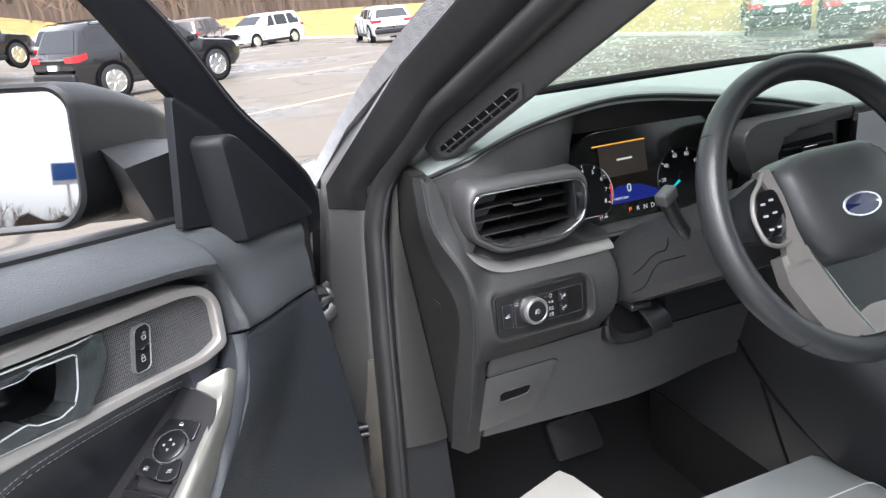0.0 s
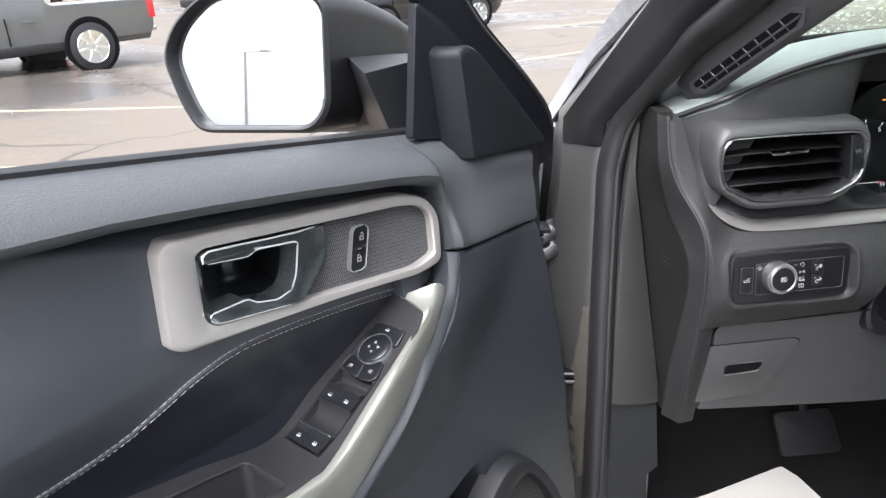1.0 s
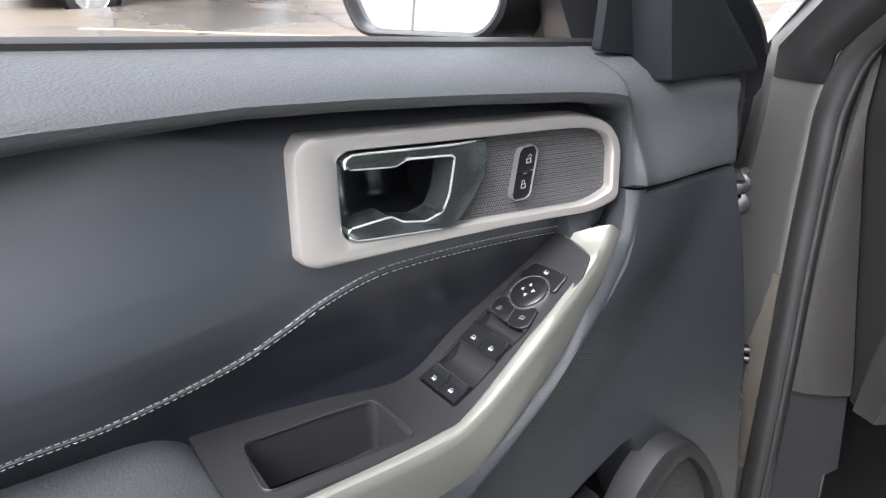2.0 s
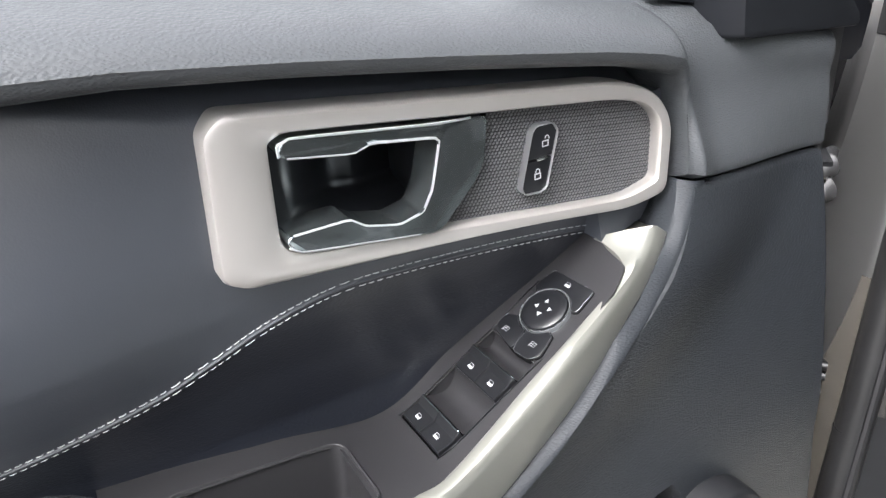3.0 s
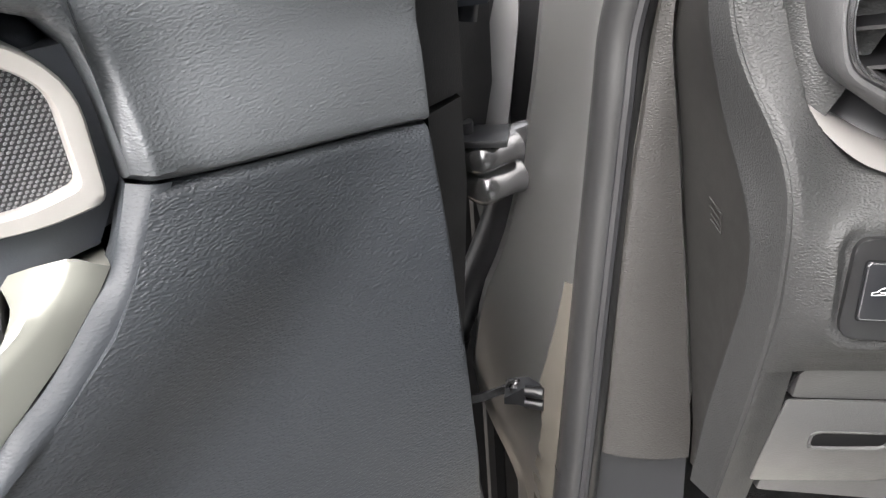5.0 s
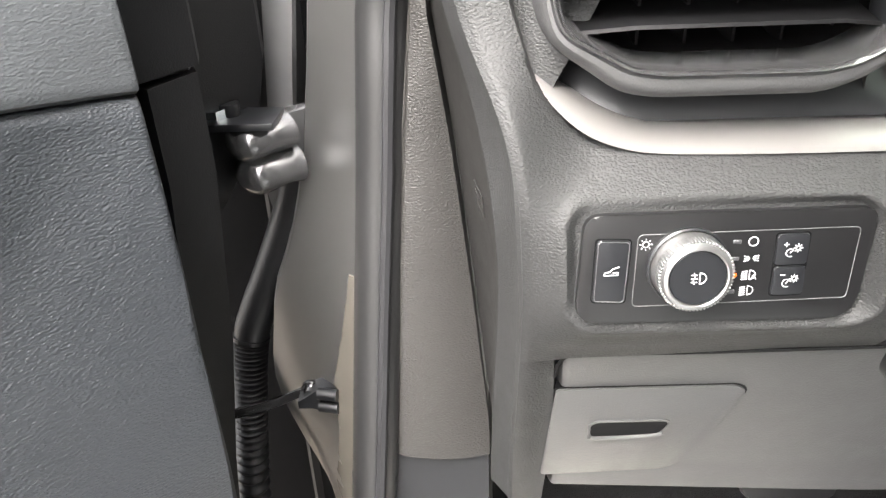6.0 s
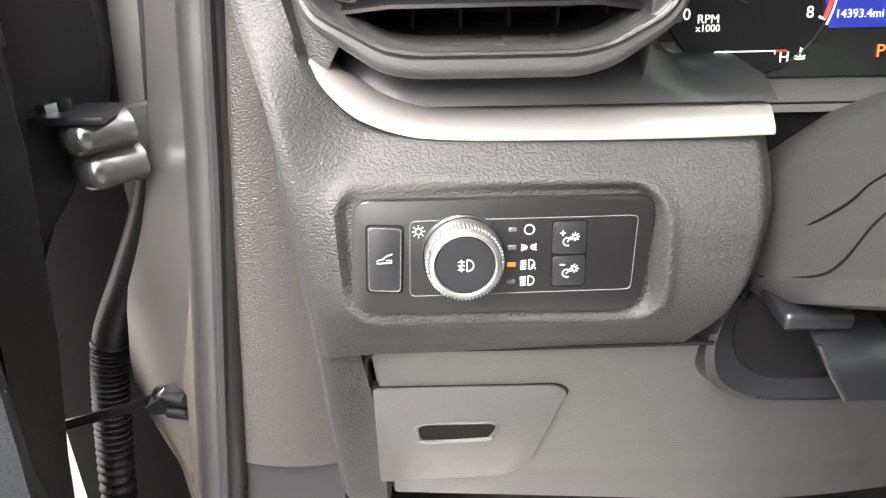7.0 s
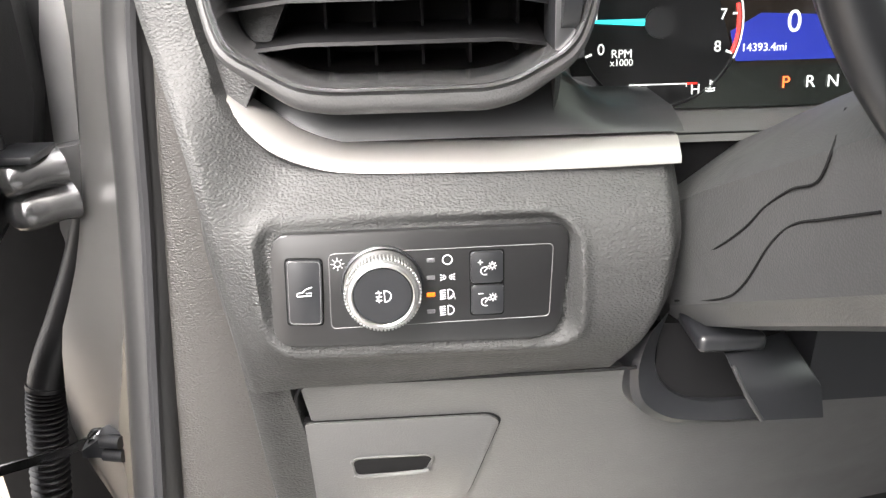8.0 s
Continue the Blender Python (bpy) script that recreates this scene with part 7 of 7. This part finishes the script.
# ---- outside: wet parking lot, parked vehicles, verge, woods ----
def asphalt():
    m = mat("wet_asphalt", (0.2, 0.2, 0.2), 0.5, grain=90, depth=0.35, dist=0.006)
    n, l = m.node_tree.nodes, m.node_tree.links
    b = n["Principled BSDF"]
    co = n.new("ShaderNodeTexCoord")
    big, fine, warp = n.new("ShaderNodeTexNoise"), n.new("ShaderNodeTexNoise"), n.new("ShaderNodeTexNoise")
    big.inputs["Scale"].default_value, big.inputs["Detail"].default_value = 0.22, 8.0
    fine.inputs["Scale"].default_value, fine.inputs["Detail"].default_value = 14.0, 6.0
    warp.inputs["Scale"].default_value = 0.9
    crack = n.new("ShaderNodeTexVoronoi")
    crack.feature, crack.inputs["Scale"].default_value = "DISTANCE_TO_EDGE", 0.30
    add = n.new("ShaderNodeVectorMath")
    add.operation = "MULTIPLY_ADD"
    add.inputs[1].default_value = (1.6, 1.6, 0)
    for q in (big, fine, warp):
        l.new(co.outputs["Object"], q.inputs["Vector"])
    l.new(warp.outputs["Color"], add.inputs[0])
    l.new(co.outputs["Object"], add.inputs[2])
    l.new(add.outputs[0], crack.inputs["Vector"])
    wet = n.new("ShaderNodeMapRange")
    wet.inputs["From Min"].default_value, wet.inputs["From Max"].default_value = 0.48, 0.60
    l.new(big.outputs["Fac"], wet.inputs["Value"])
    tone = n.new("ShaderNodeMix")
    tone.data_type = "RGBA"
    tone.inputs[6].default_value, tone.inputs[7].default_value = (0.150, 0.124, 0.096, 1), (0.105, 0.098, 0.092, 1)
    l.new(wet.outputs[0], tone.inputs["Factor"])
    speck = n.new("ShaderNodeMix")
    speck.data_type, speck.blend_type = "RGBA", "MULTIPLY"
    speck.inputs["Factor"].default_value = 0.45
    l.new(tone.outputs[2], speck.inputs[6])
    l.new(fine.outputs["Fac"], speck.inputs[7])
    lines = n.new("ShaderNodeMapRange")
    lines.inputs["From Min"].default_value, lines.inputs["From Max"].default_value = 0.004, 0.014
    l.new(crack.outputs["Distance"], lines.inputs["Value"])
    dark = n.new("ShaderNodeMix")
    dark.data_type = "RGBA"
    dark.inputs[6].default_value = (0.04, 0.034, 0.028, 1)
    l.new(lines.outputs[0], dark.inputs["Factor"])
    l.new(speck.outputs[2], dark.inputs[7])
    l.new(dark.outputs[2], b.inputs["Base Color"])
    gl = n.new("ShaderNodeMapRange")
    gl.inputs["To Min"].default_value, gl.inputs["To Max"].default_value = 0.5, 0.16
    l.new(wet.outputs[0], gl.inputs["Value"])
    l.new(gl.outputs[0], b.inputs["Roughness"])
    return m


def ground_z(x, y):
    """The lot climbs gently to the west and falls away ahead."""
    return -0.0166 * min(60, max(0, y)) * step(-8, -1, x) - 0.06 * max(0, min(14, x - 8)) + 0.05 * min(20, max(0, -x - 1.5)) + 0.012 * max(0, min(30, y - 22)) * step(-2, -9, x)


solo("ground", sheet(lambda u, v: (u, v, ground_z(u, v)), [-400, -60, -30, -22] + steps(-20, 20, 40) + [30, 60, 400], [-400, -60, -15] + steps(0, 60, 30) + [100, 400]), asphalt(), "wet cracked brown-grey parking lot", "ground", kind="structure")
LINEPAINT = mat("line_paint", (0.32, 0.29, 0.19), 0.5, vary=0.35, blotch=9)
for a, b, w in (((1.2, 12.5), (6.5, 15.1), 0.10), ((3.0, 19.5), (8.5, 21.5), 0.10), ((-6.5, 9.4), (-1.0, 10.2), 0.09), ((-7.0, 6.2), (-2.2, 6.9), 0.09)):
    A, B = Vector(a), Vector(b)
    sd = Vector((-(B - A).y, (B - A).x)).normalized() * w / 2
    rows = []
    for t in steps(0, 1, 24):
        p = A.lerp(B, t)
        g = ground_z(p.x, p.y)
        rows.append([(p.x - sd.x, p.y - sd.y, g - 0.01), (p.x - sd.x, p.y - sd.y, g + 0.004), (p.x + sd.x, p.y + sd.y, g + 0.004), (p.x + sd.x, p.y + sd.y, g - 0.01)])
    solo("parking_line", loft(rows), LINEPAINT, "worn pale yellow parking line", "road marking", kind="structure")
VERGE = spline([(-40, 52), (-14, 54), (6, 53.5), (12, 48), (15, 41), (18.5, 25), (24, 8), (36, -10), (50, -40)], 8)
STRAW = mat("dry_grass", (0.25, 0.185, 0.06), 0.9, vary=0.5, blotch=1.2, grain=14, depth=1.0, dist=0.06)
rows, kerb = [], []
for i, p in enumerate(VERGE):
    d = (VERGE[min(i + 1, len(VERGE) - 1)] - VERGE[max(i - 1, 0)]).normalized()
    out = Vector((d.y, -d.x)) if False else Vector((-d.y, d.x))
    g = ground_z(p.x, p.y)
    q = [Vector((p.x + out.x * k, p.y + out.y * k, g + h)) for k, h in ((0.15, 0.0), (0.15, 0.14), (1.5, 0.35), (4.5, 0.9), (9, 1.5), (9, -0.2))]
    rows.append(q)
    kerb.append([(p.x + out.x * k, p.y + out.y * k, g + h) for k, h in ((0, -0.1), (0, 0.11), (0.02, 0.13), (0.16, 0.13), (0.16, -0.1))])
solo("grass_verge", loft(rows), STRAW, "strip of dry yellow winter grass", "grass", kind="structure")
solo("kerb", loft(kerb), mat("kerb_concrete", (0.36, 0.34, 0.31), 0.8, vary=0.25, blotch=3), "grey concrete kerb along the verge", "kerb", kind="structure")

# bare winter woods: many thin trunks with branches, thickened by undergrowth behind
rng = random.Random(11)
vs, fs = [], []
def stick(a, b, r0, r1):
    k = len(vs)
    d = (b - a).normalized()
    u = d.cross(Vector((0.3, 0.2, 1)) if abs(d.z) < 0.9 else Vector((1, 0, 0))).normalized()
    w = d.cross(u)
    for p, r in ((a, r0), (b, r1)):
        for j in range(3):
            vs.append(tuple(p + (u * math.cos(2.1 * j) + w * math.sin(2.1 * j)) * r))
    fs.extend(((k, k + 1, k + 4, k + 3), (k + 1, k + 2, k + 5, k + 4), (k + 2, k, k + 3, k + 5)))
for _ in range(900):
    if rng.random() < 0.7:
        az, dist = radians(rng.uniform(35, 135)), rng.uniform(62, 84)
    else:
        az, dist = radians(rng.uniform(200, 260)), rng.uniform(95, 125)
    base = Vector((dist * math.cos(az), dist * math.sin(az), ground_z(dist * math.cos(az), dist * math.sin(az)) + (1.2 if az < 3 else 0)))
    h = rng.uniform(3.5, 8) if az < 3 else rng.uniform(3, 6.5)
    lean = Vector((rng.uniform(-0.4, 0.4), rng.uniform(-0.4, 0.4), h))
    stick(base, base + lean, rng.uniform(0.07, 0.16), 0.03)
    for q in range(9):
        s = rng.uniform(0.2, 0.95)
        p = base + lean * s
        e = p + Vector((rng.uniform(-1, 1), rng.uniform(-1, 1), rng.uniform(0.5, 1.4))) * (1.25 - s) * 2.2
        stick(p, e, 0.04, 0.012)
        stick(p.lerp(e, 0.6), e + Vector((rng.uniform(-0.7, 0.7), rng.uniform(-0.7, 0.7), rng.uniform(0, 0.6))), 0.022, 0.008)
me = bpy.data.meshes.new("bare_woods")
me.from_pydata(vs, [], fs)
me.materials.append(mat("bare_bark", (0.11, 0.075, 0.055), 0.9, vary=0.4, blotch=0.4))
tagged(new("bare_woods", me), "brown leafless winter woods behind the verge", "woods", kind="stuff")
def backdrop(az, v):
    r = 88 if az < 170 else 130
    h = (4.2 + 1.3 * math.sin(az * 0.9) + 0.9 * math.sin(az * 2.3 + 1) + 0.5 * math.sin(az * 6.1)) * v
    return (r * math.cos(radians(az)), r * math.sin(radians(az)), -0.5 + (2.0 if r < 100 else 1.0) * v + h)
BRUSH = mat("far_brush", (0.085, 0.060, 0.045), 0.95, vary=0.6, blotch=0.5)
for a0, a1 in ((25, 160), (190, 275)):
    solo("backdrop", sheet(backdrop, steps(a0, a1, 160), steps(0, 1, 4), (0, 0, -0.5)), BRUSH, "far brown treeline", "treeline", kind="structure")


def car(name, label, col, at, L=4.9, W=1.95, Hh=1.75, kind="suv", group="parked vehicles"):
    """A parked vehicle facing +y from its rear bumper at the origin."""
    v = thing(name, label, "car", at, group)
    paint = mat(name + "_paint", col, 0.22, metal=0.2, coat=0.7, vary=0.08)
    dark = mat(name + "_glass", (0.02, 0.022, 0.025), 0.06)
    if kind == "pickup":
        T = [(0, 0.62, 0.88), (0.006, 1.10, 0.96), (0.02, 1.16, 0.97), (0.33, 1.18, 0.98), (0.345, 1.22, 0.98), (0.365, 1.84, 0.96), (0.40, 1.92, 0.96), (0.56, 1.92, 0.96), (0.60, 1.85, 0.96), (0.69, 1.30, 0.98), (0.73, 1.24, 0.98), (0.94, 1.14, 0.96), (0.985, 0.92, 0.90), (1, 0.62, 0.84)]
        panes, clear, L, R, axle = ((0.375, 0.47), (0.485, 0.62)), 0.42, 5.5, 0.41, (0.235, 0.815)
    elif kind == "van":
        T = [(0, 0.60, 0.84), (0.006, 0.95, 0.93), (0.03, 1.10, 0.95), (0.07, Hh * 0.92, 0.95), (0.11, Hh, 0.96), (0.5, Hh, 0.97), (0.60, Hh * 0.95, 0.97), (0.78, 1.16, 0.98), (0.83, 1.08, 0.97), (0.95, 0.92, 0.92), (0.99, 0.72, 0.84), (1, 0.55, 0.78)]
        panes, clear, R, axle = ((0.085, 0.26), (0.28, 0.47), (0.49, 0.68)), 0.24, 0.34, (0.20, 0.81)
    else:
        T = [(0, 0.62, 0.82), (0.006, 0.95, 0.92), (0.03, 1.10, 0.95), (0.075, Hh * 0.91, 0.95), (0.12, Hh * 0.985, 0.96), (0.30, Hh, 0.97), (0.52, Hh * 0.985, 0.97), (0.59, Hh * 0.94, 0.97), (0.715, 1.16, 0.98), (0.76, 1.09, 0.98), (0.93, 0.99, 0.95), (0.985, 0.80, 0.87), (1, 0.6, 0.80)]
        panes, clear, R, axle = ((0.085, 0.235), (0.255, 0.42), (0.44, 0.61)), 0.30, 0.385, (0.185, 0.80)
    def sec(f):
        top, w = lerp(f, [(t[0], t[1]) for t in T]), W / 2 * lerp(f, [(t[0], t[2]) for t in T])
        belt = min(1.28 if kind == "pickup" else 1.04, top - 0.05)
        tall = step(1.2, 1.5, top)
        wr = w * (0.95 - 0.13 * tall)
        return top, w, belt, wr, max(belt + 0.012, top - 0.07)
    rows = []
    for f in sorted(set([t[0] for t in T] + steps(0.12, 0.95, 20))):
        top, w, belt, wr, sh = sec(f)
        h = clear + (0.12 if f < 0.02 or f > 0.98 else 0)
        half = [(w * 0.88, h), (w * 0.97, h + 0.10), (w, 0.74), (w * 0.985, belt), (wr, sh), (wr * 0.88, top - 0.012)]
        rows.append([(x, f * L, z) for x, z in half] + [(0, f * L, top), ] + [(-x, f * L, z) for x, z in half[::-1]] + [(0, f * L, h)])
    body = part("body", loft(rows), paint, v, sharp=32)
    def slab(pts, push, material, nm, parent, label=""):
        own = bmesh.new()
        f = [own.verts.new(Vector(p) + push) for p in pts]
        b = [own.verts.new(Vector(p) - push * 2) for p in pts]
        own.faces.new(f)
        own.faces.new(b[::-1])
        for i in range(len(pts)):
            own.faces.new((f[i], f[(i + 1) % len(pts)], b[(i + 1) % len(pts)], b[i]))
        return part(nm, own, material, parent, label)
    def side_pt(f, q, s):
        top, w, belt, wr, sh = sec(f)
        return (s * (w * 0.985 + (wr - w * 0.985) * q), f * L, belt + (sh - belt) * q)
    for s in (-1, 1):
        for f0, f1 in panes:
            low = [side_pt(f, 0.06, s) for f in steps(f0, f1, 4)]
            up = [side_pt(f, 0.92, s) for f in steps(min(f0 + 0.012, f1), f1 - (0.035 if (f0, f1) == panes[-1] else 0.0), 4)]
            slab(low + up[::-1], Vector((s * 0.006, 0, 0.002)), dark, "side_window", body)
            part("door_pull", block(s * (W / 2 * 0.985), (f0 + 0.02) * L, 0.90, s * (W / 2 + 0.012), (f0 + 0.02) * L + 0.2, 0.94, 0.01, 2), paint, body)
            part("door_gap", block(s * (W / 2 * 0.9), f1 * L + 0.03, clear + 0.16, s * (W / 2 * 0.982), f1 * L + 0.038, 1.0), MATTE, body)
        part("sill_trim", block(s * W * 0.40, axle[0] * L + 0.4, clear - 0.02, s * W * 0.487, axle[1] * L - 0.4, clear + 0.13, 0.03, 2), SATIN, body)
        part("door_mirror", block(s * (W / 2 * 0.96), 0.655 * L, 1.05, s * (W / 2 + 0.16), 0.655 * L + 0.12, 1.22, 0.04, 3), paint, body)
        for y in axle:
            w = part("wheel", tube([(s * (W / 2 - 0.24), y * L, R), (s * (W / 2 - 0.02), y * L, R), (s * (W / 2 - 0.004), y * L, R)], lambda t: R if t < 0.9 else R - 0.03, 32), RUBBER, v)
            part("wheel_arch", lathe([(R + 0.075, 0.0), (R + 0.07, -0.012), (R + 0.02, -0.012), (R + 0.02, 0.05), (0.01, 0.05)], 36, m=pose(s * (W / 2 - 0.016), y * L, R + 0.02, 0, 0, 90 * s)), MATTE, body)
            rim = part("rim", lathe([(R * 0.70, 0.0), (R * 0.68, -0.012), (R * 0.62, 0.03), (R * 0.2, 0.03), (0.05, -0.006), (0.001, -0.006)], 28, m=pose(s * (W / 2 + 0.004), y * L, R, 0, 0, 90 * s)), CHROME, w)
            for q in range(7):
                part("rim_spoke", block(-0.028, -0.010, 0.04, 0.028, 0.012, R * 0.67, 0.008, 1, m=pose(s * (W / 2 + 0.004), y * L, R, 0, 0, 90 * s) @ pose(0, 0, 0, 0, 360 * q / 7, 0)), BRIGHT, w)
        lamp = mat(name + "_lamp", (0.55, 0.015, 0.02), 0.15, coat=0.6)
        if kind == "pickup":
            part("tail_lamp", block(s * (W / 2 * 0.86), -0.012, 0.78, s * (W / 2 * 0.985), 0.10, 1.12, 0.02), lamp, v, "red tail lamp")
        else:
            part("tail_lamp", loft([[(s * W * 0.27, 0.02, z0), (s * W * 0.44, -0.008, z0), (s * W * 0.483, 0.10, z0), (s * W * 0.490, 0.34, z0 + 0.06), (s * W * 0.40, 0.3, z0)] for z0 in (0.90, 0.95, 1.03)]), lamp, v, "red wrap-round tail lamp")
        part("head_lamp", block(s * W * 0.28, L * 0.962, 0.74, s * W * 0.445, L * 0.988, 0.86, 0.03, 2), mat(name + "_headlamp", (0.6, 0.62, 0.64), 0.1, coat=0.5), v, "clear head lamp")
        if kind == "suv":
            part("roof_rail", tube([(s * W * 0.36, f * L, sec(f)[0] + 0.03 - 0.05 * (f in (0.14, 0.58))) for f in (0.14, 0.16, 0.3, 0.45, 0.56, 0.58)], 0.016, 8), SATIN, body)
    def tail(f, k):
        return (k * sec(f)[3] * 0.86, f * L, sec(f)[0] - 0.004)
    f0, f1 = (0.345, 0.363) if kind == "pickup" else (0.032, 0.078 if kind == "suv" else 0.075)
    slab([tail(f0, -1), tail(f0, 1), tail(f1, 0.93), tail(f1, -0.93)], Vector((0, -0.012, 0.006)), dark, "rear_window", body)
    f0, f1 = {"pickup": (0.68, 0.61), "van": (0.77, 0.62), "suv": (0.705, 0.60)}[kind]
    slab([tail(f0, -1), tail(f0, 1), tail(f1, 0.93), tail(f1, -0.93)], Vector((0, 0.008, 0.012)), dark, "front_window", body)
    if kind != "pickup":
        part("rear_trim", block(-W * 0.27, -0.012, 0.955, W * 0.27, 0.05, 0.995, 0.008), BRIGHT, v, "bright strip across the tailgate")
    part("rear_bumper", block(-W * 0.44, -0.07, clear + 0.12, W * 0.44, 0.12, 0.66, 0.06, 3), SATIN if kind != "pickup" else CHROME, v)
    part("plate_bar", block(-0.16, -0.035, 0.74, 0.16, 0.05, 0.86), PAPER, v)
    part("grille", block(-W * 0.26, L * 0.975, 0.58, W * 0.26, L + 0.012, 0.84, 0.03, 2), SATIN, v)
    return v


def parked(name, label, col, x, y, turn, **kw):
    return car(name, label, col, pose(x, y, ground_z(x, y), 0, 0, turn), **kw)


parked("black_suv", "black sport utility car parked on wet asphalt", (0.012, 0.012, 0.014), -1.78, 19.7, -55.9)
parked("white_van", "white minivan parked beside the road", (0.66, 0.67, 0.67), 8.84, 45.5, 126.4, kind="van")
parked("grey_pickup", "grey pickup truck with bright wheels", (0.10, 0.105, 0.105), -5.33, 15.36, 138.6, kind="pickup", W=2.05)
parked("red_pickup", "red pickup truck parked in a row", (0.35, 0.02, 0.025), -13.5, 33.0, 20, kind="pickup", W=2.0)
parked("dark_row_suv", "black sport utility car parked in a row", (0.02, 0.02, 0.022), -10.5, 38.0, 15)
parked("silver_suv", "silver sport utility car parked in a row", (0.5, 0.51, 0.52), -7.6, 41.0, 5)
parked("brown_suv", "brown sport utility car near the van", (0.14, 0.10, 0.08), 2.2, 41.0, -30)
parked("black_row_suv", "black sport utility car with bright wheels in the far row", (0.014, 0.014, 0.016), -6.6, 25.5, -38)
parked("pale_row_suv", "pale grey sport utility car in the far row", (0.42, 0.42, 0.43), -2.6, 29.0, -38)
parked("white_car", "white car parked on the far edge", (0.64, 0.65, 0.66), 10.9, 33.0, -5, Hh=1.6)
parked("dark_suv", "dark sport utility car seen through the wet windscreen", (0.03, 0.035, 0.04), 24.5, 29.0, -30)
parked("teal_suv", "dark green sport utility car seen through the wet windscreen", (0.02, 0.05, 0.05), 19.2, 19.0, -40)
parked("red_lamp_suv", "dark grey sport utility car seen through the wet windscreen", (0.05, 0.055, 0.06), 18.0, 15.0, -46)
POLEWHITE = mat("pole_white", (0.7, 0.7, 0.68), 0.5)
def lamp_pole(x, y, h, turn):
    p = thing("light_pole", "white lamp pole on a yellow concrete base", "lamp pole", pose(x, y, ground_z(x, y), 0, 0, turn), "lot lamps")
    part("pole_shaft", tube([(0, 0, 0.3), (0, 0, h)], lambda t: 0.14 - 0.05 * t, 14), POLEWHITE, p)
    part("pole_base", lathe([(0.001, 0.3), (0.34, 0.3), (0.40, 0.26), (0.42, -0.2), (0.001, -0.2)], 20, m=pose(0, 0, 0, 90, 0, 0)), mat("base_yellow", (0.55, 0.42, 0.08), 0.7), p)
    part("pole_arm", tube([(0, 0, h - 0.05), (0, -1.3, h + 0.05)], 0.04, 8), POLEWHITE, p)
    part("lamp_head", block(-0.17, -2.0, h, 0.17, -1.2, h + 0.12, 0.03), POLEWHITE, p)
for x, y, h, turn in ((-6.0, 24.5, 8.0, 0), (-45, -38, 9.5, 60), (-58, -66, 9.5, 60)):
    lamp_pole(x, y, h, turn)
sign = thing("road_sign", "blue and white roadside sign on a post", "sign", pose(-53.9, -57.8, 0, 0, 0, -48))
part("sign_post", tube([(0, 0, 0), (0, 0, 7)], 0.14, 10), POLEWHITE, sign)
part("sign_board", block(-1.3, -0.12, 6.9, 1.3, 0.12, 9.0, 0.04), mat("sign_blue", (0.02, 0.12, 0.42), 0.4, vary=0.1), sign, "blue sign board")
for s in (-1, 1):
    part("sign_band", block(-1.31, s * 0.125 - 0.01, 6.9, 1.31, s * 0.125 + 0.01, 7.3), POLEWHITE, sign)
